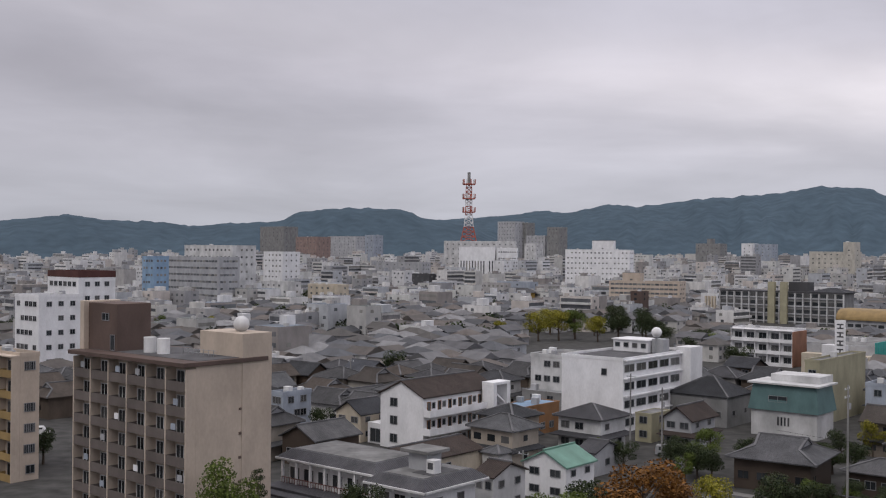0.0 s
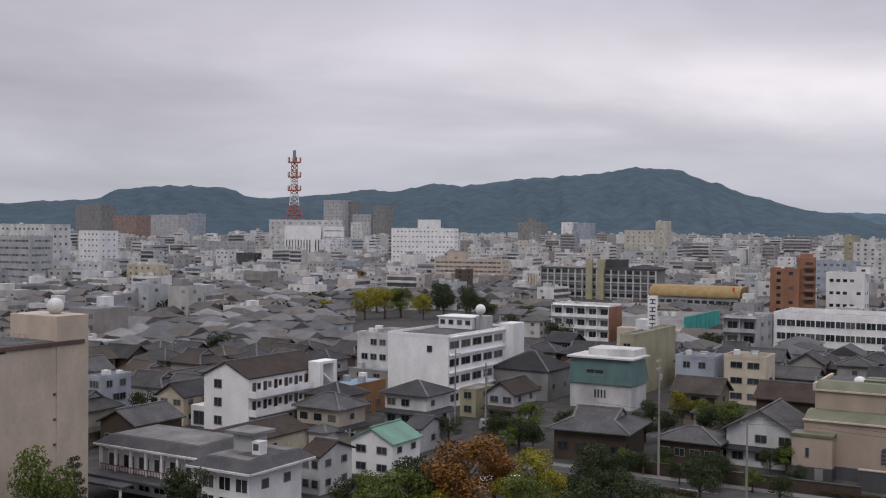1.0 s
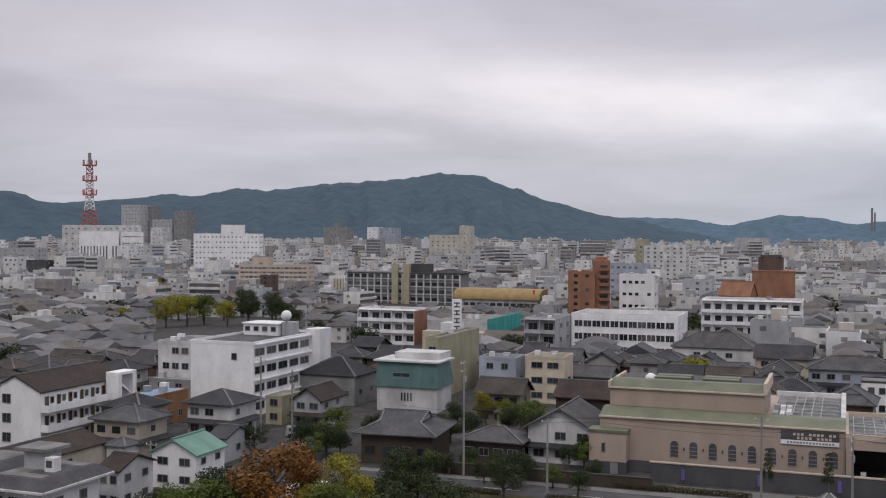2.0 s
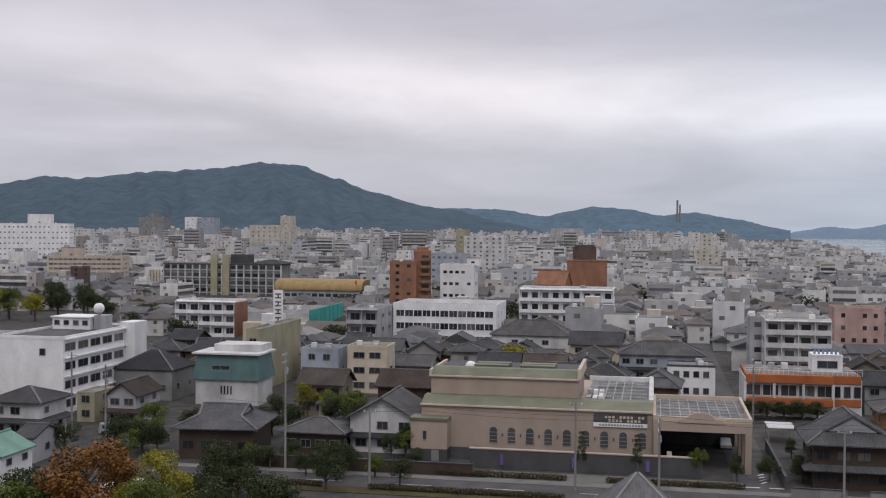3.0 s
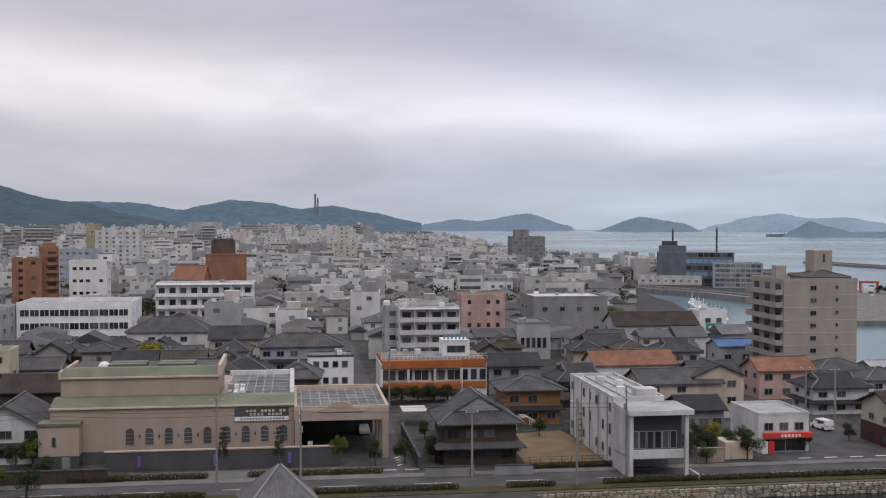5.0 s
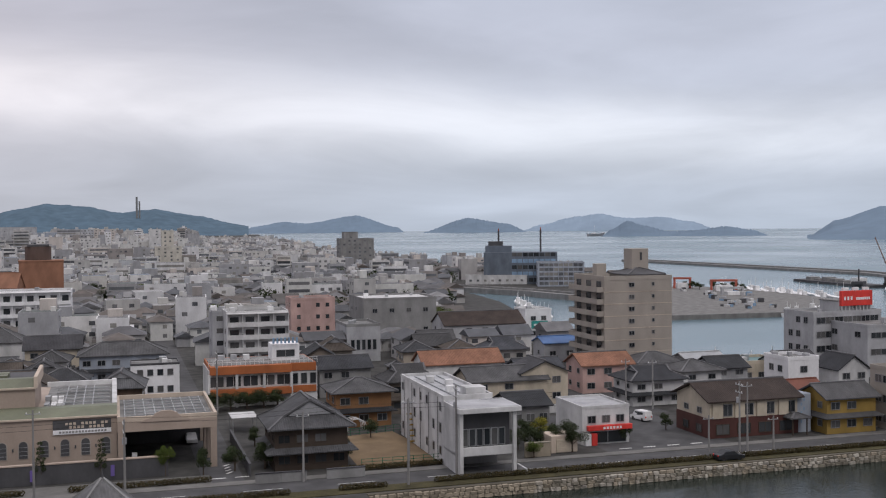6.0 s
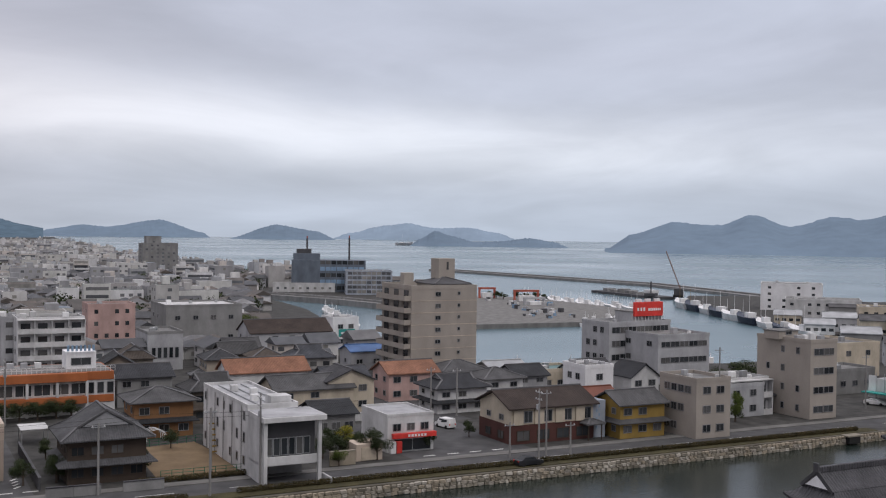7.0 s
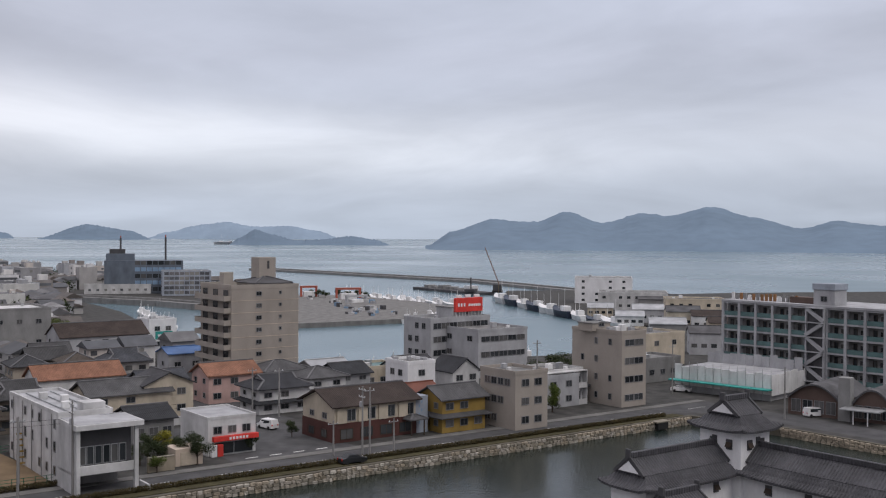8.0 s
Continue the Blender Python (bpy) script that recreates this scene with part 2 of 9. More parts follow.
LEAFY = leaf_mat("yellow_green_leaves", (0.12, 0.125, 0.016), (0.29, 0.25, 0.032))
LEAFO = leaf_mat("rust_autumn_leaves", (0.10, 0.045, 0.012), (0.23, 0.105, 0.025))


def water_mat(name, col, scale, rough):
    m = bpy.data.materials.new(name)
    m.use_nodes = True
    nt = m.node_tree
    N, L = nt.nodes.new, nt.links.new
    bs = nt.nodes["Principled BSDF"]
    bs.inputs["Base Color"].default_value = (*col, 1)
    bs.inputs["Roughness"].default_value = rough
    bs.inputs["IOR"].default_value = 1.33
    geo = N("ShaderNodeNewGeometry")
    n = N("ShaderNodeTexNoise")
    n.inputs["Scale"].default_value, n.inputs["Detail"].default_value = scale, 6
    L(geo.outputs["Position"], n.inputs["Vector"])
    b = N("ShaderNodeBump")
    b.inputs["Strength"].default_value, b.inputs["Distance"].default_value = 0.35, 0.12
    L(n.outputs[0], b.inputs["Height"])
    L(b.outputs[0], bs.inputs["Normal"])
    # wind lanes
    n2 = N("ShaderNodeTexNoise")
    n2.inputs["Scale"].default_value, n2.inputs["Detail"].default_value = 0.004, 4
    L(geo.outputs["Position"], n2.inputs["Vector"])
    mr = N("ShaderNodeMapRange")
    mr.inputs["From Min"].default_value, mr.inputs["From Max"].default_value = 0.3, 0.7
    mr.inputs["To Min"].default_value, mr.inputs["To Max"].default_value = rough * 0.6, rough * 1.6
    L(n2.outputs[0], mr.inputs[0])
    L(mr.outputs[0], bs.inputs["Roughness"])
    MATS[name] = m
    return m


SEA = water_mat("sea_water", (0.10, 0.16, 0.19), 0.25, 0.22)
MOAT = water_mat("moat_water", (0.014, 0.021, 0.018), 1.6, 0.2)


def hill_mat(name, col, far, bump=0.16, mottle=0.16):
    """Wooded slopes: tree crowns as relief and mottled colour. Distance haze is painted into col."""
    m = mat(name, col, 0.95, 0.0, mottle, 0.03, bump, 0.10, spec=0.05)
    nt = m.node_tree
    for n in nt.nodes:
        if n.type == "TEX_NOISE" and n.inputs["Scale"].default_value > 0.3:
            n.inputs["Scale"].default_value = 0.006
        if n.type == "MAPPING":
            n.inputs["Scale"].default_value = (1, 1, 1)
        if n.type == "BUMP":
            n.inputs["Distance"].default_value = far
    return m


# ---- building kit ----
def part(name, bm, material, parent, label=""):
    me = bpy.data.meshes.new(name)
    bm.to_mesh(me)
    bm.free()
    me.materials.append(material)
    ob = new(name, me)
    ob.parent = parent
    if label:
        tagged(ob, label)
    return ob


def mesh_part(name, verts, faces, material, parent=None, label=""):
    me = bpy.data.meshes.new(name)
    me.from_pydata(verts, [], faces)
    me.materials.append(material)
    ob = new(name, me)
    ob.parent = parent
    if label:
        tagged(ob, label)
    return ob


BOXES = {}
FOOT = []
QUADS = [(0, 3, 2, 1), (4, 5, 6, 7), (0, 1, 5, 4), (1, 2, 6, 5), (2, 3, 7, 6), (3, 0, 4, 7)]


def box_verts(x0, x1, y0, y1, z0, z1):
    return [(x0, y0, z0), (x1, y0, z0), (x1, y1, z0), (x0, y1, z0), (x0, y0, z1), (x1, y0, z1), (x1, y1, z1), (x0, y1, z1)]


def join_boxes(boxes):
    vs, fs = [], []
    for b in boxes:
        k = len(vs)
        vs += box_verts(*b)
        fs += [tuple(i + k for i in q) for q in QUADS]
    return vs, fs


def box(parent, name, x, y, z, w, d, h, material, rz=0.0, label="", bev=0.03):
    """A box w x d x h standing on (x, y, z), centred in x and y, with softened edges when it is large enough."""
    key = (round(w, 3), round(d, 3), round(h, 3), material.name, bev)
    me = BOXES.get(key)
    if me is None:
        if min(w, d, h) > 6 * bev > 0:
            bm = bmesh.new()
            bmesh.ops.create_cube(bm, size=1)
            bmesh.ops.scale(bm, vec=(w, d, h), verts=bm.verts)
            bmesh.ops.translate(bm, vec=(0, 0, h / 2), verts=bm.verts)
            bmesh.ops.bevel(bm, geom=bm.edges[:], offset=bev, segments=1, affect="EDGES")
            me = bpy.data.meshes.new(name)
            bm.to_mesh(me)
            bm.free()
        else:
            me = bpy.data.meshes.new(name)
            me.from_pydata(box_verts(-w / 2, w / 2, -d / 2, d / 2, 0, h), [], QUADS)
        me.materials.append(material)
        BOXES[key] = me
    ob = new(name, me)
    ob.location, ob.rotation_euler = (x, y, z), (0, 0, rz)
    ob.parent = parent
    if label:
        tagged(ob, label)
    return ob


def cyl(parent, name, x, y, z, r, h, material, r2=None, seg=12, label=""):
    key = ("cyl", round(r, 3), round(h, 3), r2, seg, material.name)
    me = BOXES.get(key)
    if me is None:
        bm = bmesh.new()
        bmesh.ops.create_cone(bm, cap_ends=True, segments=seg, radius1=r, radius2=r if r2 is None else r2, depth=h)
        bmesh.ops.translate(bm, vec=(0, 0, h / 2), verts=bm.verts)
        me = bpy.data.meshes.new(name)
        bm.to_mesh(me)
        bm.free()
        me.materials.append(material)
        BOXES[key] = me
    ob = new(name, me)
    ob.location = (x, y, z)
    ob.parent = parent
    if label:
        tagged(ob, label)
    return ob


def ball(parent, name, x, y, z, r, material, label=""):
    bm = bmesh.new()
    bmesh.ops.create_uvsphere(bm, u_segments=20, v_segments=12, radius=r)
    for f in bm.faces:
        f.smooth = True
    ob = part(name, bm, material, parent, label)
    ob.location = (x, y, z)
    return ob


def thing(name, x, y, z, yaw, label, category, group=""):
    ob = new(name)
    ob.matrix_basis = pose(x, y, z, 0, 0, yaw)
    return tagged(ob, label, category, group)


def ring(parent, name, x0, x1, y0, y1, z, t, h, material, label=""):
    """A low wall of thickness t round a rectangle: a parapet."""
    vs, fs = join_boxes([(x0, x1, y0, y0 + t, z, z + h), (x0, x1, y1 - t, y1, z, z + h), (x0, x0 + t, y0 + t, y1 - t, z, z + h), (x1 - t, x1, y0 + t, y1 - t, z, z + h)])
    return mesh_part(name, vs, fs, material, parent, label)


WINS = {}
GATHER = None  # far buildings: their many small windows are gathered into one part


def window(parent, x, y, z, w, h, face="f", frame_mat=None, fine=True, glass=None):
    """A window whose lower middle lies at (x, y, z) on a wall that faces front, back, left or right: a proud frame round a set-back pane."""
    fm, gm = frame_mat or FRAMEM, glass or GLASS
    rz = {"f": 0, "r": math.pi / 2, "b": math.pi, "l": -math.pi / 2}[face]
    if GATHER is not None:
        b = min(0.09, w * 0.12)
        m_ = Matrix.Translation((x, y, z)) @ Matrix.Rotation(rz, 4, "Z")
        k = len(GATHER[0])
        GATHER[0].extend(tuple(m_ @ Vector(q)) for q in box_verts(-w / 2 + b, w / 2 - b, -0.05, 0.01, b, h - b))
        GATHER[1].extend(tuple(i + k for i in q) for q in QUADS)
        return None
    key = (round(w, 2), round(h, 2), fm.name, gm.name, fine)
    if key not in WINS:
        b = min(0.09, w * 0.12)
        bars = [(-w / 2, w / 2, -0.09, 0.02, 0, b), (-w / 2, w / 2, -0.09, 0.02, h - b, h), (-w / 2, -w / 2 + b, -0.09, 0.02, b, h - b), (w / 2 - b, w / 2, -0.09, 0.02, b, h - b)]
        if w > 1.3:
            bars.append((-0.035, 0.035, -0.06, 0.02, b, h - b))
        a, c = bpy.data.meshes.new("window"), bpy.data.meshes.new("pane")
        bv, bf = join_boxes(bars)
        a.from_pydata(bv, [], bf)
        c.from_pydata(box_verts(-w / 2 + b, w / 2 - b, -0.03, 0.01, b, h - b), [], QUADS)
        a.materials.append(fm)
        c.materials.append(gm)
        WINS[key] = (a, c)
    a, c = WINS[key]
    if fine:
        ob = new("window", a)
        pn = new("pane", c)
        pn.parent = ob
    else:
        ob = new("window", c)
    ob.location, ob.rotation_euler, ob.parent = (x, y, z), (0, 0, rz), parent
    return ob


def on_face(face, w, d, u):
    """The place on a wall of a w x d block (front at y = 0), u metres along it from its middle."""
    return {"f": (u, 0.0), "b": (-u, d), "l": (-w / 2, d / 2 - u), "r": (w / 2, d / 2 + u)}[face]


def windows(parent, w, d, face, cols, floors, ww, wh, z0=1.0, dz=3.0, margin=1.0, frame_mat=None, fine=True, skip=0.0, rng=None, span=None, glass=None):
    length = w if face in "fb" else d
    a, b = span if span else (-length / 2 + margin, length / 2 - margin)
    for k in range(floors):
        for i in range(cols):
            if rng and rng.random() < skip:
                continue
            u = a + (b - a) * (i + 0.5) / cols
            x, y = on_face(face, w, d, u)
            window(parent, x, y, z0 + k * dz, ww, wh, face, frame_mat, fine, glass)


def balcony(parent, w, d, face, u, z, width, out, h, material, slab=None):
    """A balcony: slab, front panel and side cheeks as one piece."""
    bx = [(-width / 2, width / 2, -out, 0, 0, 0.14), (-width / 2, width / 2, -out, -out + 0.1, 0.14, h), (-width / 2, -width / 2 + 0.1, -out + 0.1, 0, 0.14, h), (width / 2 - 0.1, width / 2, -out + 0.1, 0, 0.14, h)]
    key = ("balc", round(width, 2), round(out, 2), round(h, 2), material.name)
    if key not in BOXES:
        me = bpy.data.meshes.new("balcony")
        v, f = join_boxes(bx)
        me.from_pydata(v, [], f)
        me.materials.append(material)
        BOXES[key] = me
    ob = new("balcony", BOXES[key])
    x, y = on_face(face, w, d, u)
    ob.location, ob.parent = (x, y, z), parent
    ob.rotation_euler = (0, 0, {"f": 0, "r": math.pi / 2, "b": math.pi, "l": -math.pi / 2}[face])
    return ob


def ac_unit(parent, x, y, z, s=1.0, material=None):
    ob = box(parent, "roof_unit", x, y, z, round(1.1 * s, 1), round(0.9 * s, 1), round(1.0 * s, 1), material or (METALW, GREYL, METALG, WHITE2)[int(abs(x) * 7) % 4], bev=0.05)
    return ob


def block(x, y, yaw, w, d, h, wall, label, category="building", name="building", group="", floors=3, front=4, side=3, ww=1.6, wh=1.3, dz=None, deck=None, parapet=0.6,
          left=True, right=True, back=False, fine=True, units=3, pent=None, seed=1, frame_mat=None, roof_mat=None, z=0.0, style="window", trim=None, end=None):
    """A flat-roofed building. Its front middle stands at (x, y); the front looks along -y before it is turned by yaw."""
    global GATHER
    rng = random.Random(seed)
    FOOT.append((x, y, yaw, w, d))
    GATHER = ([], []) if math.hypot(x, y) > 550 else None
    ob = thing(name, x, y, z, yaw, label, category, group)
    box(ob, "wall", 0, d / 2, 0, w, d, h, wall)
    box(ob, "roof_deck", 0, d / 2, h, w - 0.4, d - 0.4, 0.06, deck or CONC, bev=0)
    ring(ob, "parapet", -w / 2 - 0.05, w / 2 + 0.05, -0.05, d + 0.05, h - 0.1, 0.22, parapet + 0.1, roof_mat or wall)
    if end:
        box(ob, "end_wall", w / 2 + 0.1, d / 2 - 0.6, 0, 0.3, d + 1.4, h, end)
    dz = dz or h / floors
    z0 = dz * 0.33
    if style == "window":
        windows(ob, w, d, "f", front, floors, ww, wh, z0, dz, 0.8, frame_mat, fine, 0.06, rng)
    elif style == "ribbon":
        n = max(1, int((w - 1.5) / 2.4))
        windows(ob, w, d, "f", n, floors, (w - 1.6) / n - 0.12, wh, z0, dz, 0.8, frame_mat, fine)
    elif style == "balcony":
        bays = front
        for k in range(floors):
            for i in range(bays):
                u = -w / 2 + w * (i + 0.5) / bays
                balcony(ob, w, d, "f", u, k * dz, w / bays - 0.14, 1.25, 1.1, trim or wall)
                window(ob, u, 0, k * dz + 0.35, w / bays * 0.62, dz * 0.68, "f", frame_mat, fine)
        box(ob, "eave", 0, -0.65, h - 0.02, w, 1.5, 0.22, roof_mat or wall)
        for i in range(bays + 1):
            box(ob, "fin", -w / 2 + w * i / bays + (0.08 if i == 0 else -0.08 if i == bays else 0), -0.66, 0, 0.14, 1.3, h - 0.03, wall, bev=0)
    if left:
        windows(ob, w, d, "l", side, floors, ww * 0.9, wh, z0, dz, 1.2, frame_mat, fine, 0.15, rng)
    if right:
        windows(ob, w, d, "r", side, floors, ww * 0.9, wh, z0, dz, 1.2, frame_mat, fine, 0.15, rng)
    if pent:
        px, py, pw, pd, ph = pent
        box(ob, "penthouse", px, py, h + 0.05, pw, pd, ph, wall)
        box(ob, "penthouse_roof", px, py, h + 0.05 + ph, pw + 0.3, pd + 0.3, 0.18, deck or CONC)
        window(ob, px, py - pd / 2, h + 0.9, min(1.6, pw * 0.5), 1.0, "f", frame_mat, fine)
    for _ in range(units):
        ux, uy = rng.uniform(-w * 0.38, w * 0.38), rng.uniform(d * 0.15, d * 0.85)
        if pent and abs(ux - pent[0]) < pent[2] / 2 + 1 and abs(uy - pent[1]) < pent[3] / 2 + 1:
            continue
        ac_unit(ob, ux, uy, h + 0.06, rng.uniform(0.7, 1.3))
    if GATHER is not None:
        if GATHER[0]:
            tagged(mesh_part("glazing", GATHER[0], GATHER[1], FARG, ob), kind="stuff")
        GATHER = None
    return ob


# roofs: all stand on z = 0 with the eaves round a w x d plan whose middle is the origin; the ridge runs along x
def bars_part(parent, name, segs, w, h, material):
    """Square bars along the given segments, meeting in shared points where they touch: one part."""
    vs, fs, joints = [], [], {}

    def joint(q):
        key = tuple(round(c, 3) for c in q)
        if key not in joints:
            joints[key] = len(vs)
            vs.append(tuple(q))
        return joints[key]

    for a, b in segs:
        a, b = Vector(a), Vector(b)
        sd = (b - a).cross(Vector((0, 0, 1)))
        if sd.length < 1e-6:
            continue
        sd = sd.normalized() * w / 2
        ja, jb = joint(a), joint(b)
        k = len(vs)
        for p_ in (a, b):
            for o, z_ in ((-1, -h), (1, -h), (1, h), (-1, h)):
                vs.append(tuple(p_ + sd * o + Vector((0, 0, z_ / 2))))
        for i in range(4):
            n = (i + 1) % 4
            fs += [(k + i, k + n, k + 4 + n, k + 4 + i), (ja, k + n, k + i), (jb, k + 4 + i, k + 4 + n)]
    return mesh_part(name, vs, fs, material, parent)


def hip_roof(parent, name, w, d, rise, oh, material, x, y, z, rz=0.0, label="", gable=0.0):
    """Hipped roof with thick eaves; gable > 0 makes the upper part a gable (hip-and-gable)."""
    W, D, t = w / 2 + oh, d / 2 + oh, 0.18
    vs = [(-W, -D, 0), (W, -D, 0), (W, D, 0), (-W, D, 0), (-W, -D, t), (W, -D, t), (W, D, t), (-W, D, t)]
    fs = [(0, 3, 2, 1), (0, 1, 5, 4), (1, 2, 6, 5), (2, 3, 7, 6), (3, 0, 4, 7)]
    if gable <= 0:
        R = max(W - D, 0.02)
        vs += [(-R, 0, t + rise), (R, 0, t + rise)]
        fs += [(4, 5, 9, 8), (6, 7, 8, 9), (5, 6, 9), (7, 4, 8)]
    else:
        g = gable
        a, b = W - D * (1 - g), D * g
        zz = t + rise * (1 - g)
        vs += [(-a, -b, zz), (a, -b, zz), (a, b, zz), (-a, b, zz), (-a - 0.25, 0, t + rise), (a + 0.25, 0, t + rise)]
        fs += [(4, 5, 9, 8), (5, 6, 10, 9), (6, 7, 11, 10), (7, 4, 8, 11), (8, 9, 13, 12), (10, 11, 12, 13), (9, 10, 13), (11, 8, 12)]
    ob = mesh_part(name, vs, fs, material, parent, label)
    ob.location, ob.rotation_euler = (x, y, z), (0, 0, rz)
    if gable <= 0:
        segs = [((-R, 0, t + rise), (R, 0, t + rise))] + [((sx * W, sy * D, t), (sx * R, 0, t + rise)) for sx in (-1, 1) for sy in (-1, 1)]
    else:
        segs = [((-a - 0.3, 0, t + rise), (a + 0.3, 0, t + rise))]
        for sx in (-1, 1):
            for sy in (-1, 1):
                segs += [((sx * W, sy * D, t), (sx * a, sy * b, zz)), ((sx * a, sy * b, zz), (sx * (a + 0.3), 0, t + rise))]
        gv_, gf_ = [], []
        for sx in (-1, 1):
            k = len(gv_)
            gv_ += [(sx * (a + 0.06), -b * 0.8, zz + 0.1), (sx * (a + 0.06), b * 0.8, zz + 0.1), (sx * (a + 0.24), 0, t + rise - 0.25)]
            gv_ += [(v[0] - sx * 0.1, v[1], v[2]) for v in gv_[k:k + 3]]
            gf_ += [(k, k + 1, k + 2), (k + 3, k + 5, k + 4), (k, k + 3, k + 4, k + 1), (k + 1, k + 4, k + 5, k + 2), (k + 2, k + 5, k + 3, k)]
        g_ = mesh_part("gable_panel", gv_, gf_, GREYL, parent)
        g_.location, g_.rotation_euler = (x, y, z), (0, 0, rz)
    rd = bars_part(parent, "ridge", segs, 0.34, 0.3, RIDGET)
    rd.location, rd.rotation_euler = (x, y, z), (0, 0, rz)
    return ob


def gable_roof(parent, name, w, d, rise, oh, material, x, y, z, rz=0.0, label=""):
    """Two sloped slabs with thickness; ridge along x."""
    W, D, t = w / 2 + oh, d / 2 + oh, 0.2
    dr = -oh * rise / (d / 2)
    sec = [(-D, dr), (0, rise), (D, dr), (D, dr + t), (0, rise + t * 1.15), (-D, dr + t)]
    vs = [(-W, a, b) for a, b in sec] + [(W, a, b) for a, b in sec]
    fs = [(0, 1, 7, 6), (1, 2, 8, 7), (2, 3, 9, 8), (3, 4, 10, 9), (4, 5, 11, 10), (5, 0, 6, 11), (0, 5, 4, 1), (1, 4, 3, 2), (6, 7, 10, 11), (7, 8, 9, 10)]
    ob = mesh_part(name, vs, fs, material, parent, label)
    ob.location, ob.rotation_euler = (x, y, z), (0, 0, rz)
    box(parent, "ridge", x, y, z + rise + t * 0.6, 2 * W, 0.3, 0.28, RIDGET if material.name.endswith("tiles") else material, rz, bev=0.04)
    return ob


def gable_wall(parent, w, d, h, rise, material, x, y, z=0.0, rz=0.0):
    """Walls with gable ends at -x and +x."""
    W, D = w / 2, d / 2
    sec = [(-D, 0), (D, 0), (D, h), (0, h + rise - 0.05), (-D, h)]
    vs = [(-W, a, b) for a, b in sec] + [(W, a, b) for a, b in sec]
    fs = [(4, 3, 2, 1, 0), (5, 6, 7, 8, 9)] + [(i, (i + 1) % 5, 5 + (i + 1) % 5, 5 + i) for i in range(5)]
    ob = mesh_part("wall", vs, fs, material, parent)
    ob.location, ob.rotation_euler = (x, y, z), (0, 0, rz)
    return ob


def house(x, y, yaw, w, d, h, wall, label, roof="hip", roof_mat=None, rise=2.2, oh=0.7, floors=2, front=3, side=2, category="house", name="house", group="", skirt=0.0, fine=True,
          ridge_turn=False, lower=None, ww=1.7, gable=0.45, seed=1, frame_mat=None, annex=None, z=0.0):
    """A pitched-roof house; front middle at (x, y). skirt: depth of a small roof round the ground floor."""
    rng = random.Random(seed)
    rm = roof_mat or TILE
    FOOT.append((x, y, yaw, w, d))
    ob = thing(name, x, y, z, yaw, label, category, group)
    rz = math.pi / 2 if ridge_turn else 0.0
    a, b = (d, w) if ridge_turn else (w, d)
    if roof == "gable":
        gable_wall(ob, a, b, h, rise, wall, 0, d / 2, 0, rz)
        gable_roof(ob, "roof", a, b, rise, oh, rm, 0, d / 2, h, rz)
    else:
        box(ob, "wall", 0, d / 2, 0, w, d, h, wall)
        hip_roof(ob, "roof", a, b, rise, oh, rm, 0, d / 2, h, rz, gable=gable if roof == "irimoya" else 0.0)
    dz = h / floors
    if lower:
        box(ob, "lower_wall", 0, d / 2, 0, w + 0.12, d + 0.12, dz * 0.96, lower)
    off = 0.06 if lower else 0.0
    for k in range(floors):
        o = off if k == 0 else 0.0
        for i in range(front):
            if rng.random() < 0.08:
                continue
            window(ob, -w / 2 + w * (i + 0.5) / front, -o, dz * k + dz * 0.32, min(ww, w / front * 0.7), min(1.25, dz * 0.45), "f", frame_mat, fine)
        for fc in "lr":
            for i in range(side):
                if rng.random() < 0.2:
                    continue
                px, py = on_face(fc, w + 2 * o, d, -d / 2 + d * (i + 0.5) / side)
                window(ob, px, py, dz * k + dz * 0.36, min(1.2, d / side * 0.6), min(1.1, dz * 0.4), fc, frame_mat, fine)
    if skirt > 0:
        W, D = w / 2, d
        s, zt, zb = skirt, dz * 1.12, dz * 0.92
        vs = [(-W - s, -s, zb), (W + s, -s, zb), (W + s, D + s, zb), (-W - s, D + s, zb), (-W, 0, zt), (W, 0, zt), (W, D, zt), (-W, D, zt)]
        vs += [(v[0], v[1], v[2] - 0.15) for v in vs[:4]]
        fs = [(0, 1, 5, 4), (1, 2, 6, 5), (2, 3, 7, 6), (3, 0, 4, 7), (8, 9, 1, 0), (9, 10, 2, 1), (10, 11, 3, 2), (11, 8, 0, 3), (11, 10, 9, 8)]
        mesh_part("lower_roof", vs, fs, rm, ob)
    if annex:
        ax, ay, aw, ad, ah = annex
        box(ob, "annex", ax, ay, 0, aw, ad, ah, lower or wall)
        hip_roof(ob, "annex_roof", aw, ad, 0.9, 0.45, rm, ax, ay, ah)
        window(ob, ax, ay - ad / 2, 0.9, min(1.6, aw * 0.6), 1.1, "f", frame_mat, fine)
    return ob


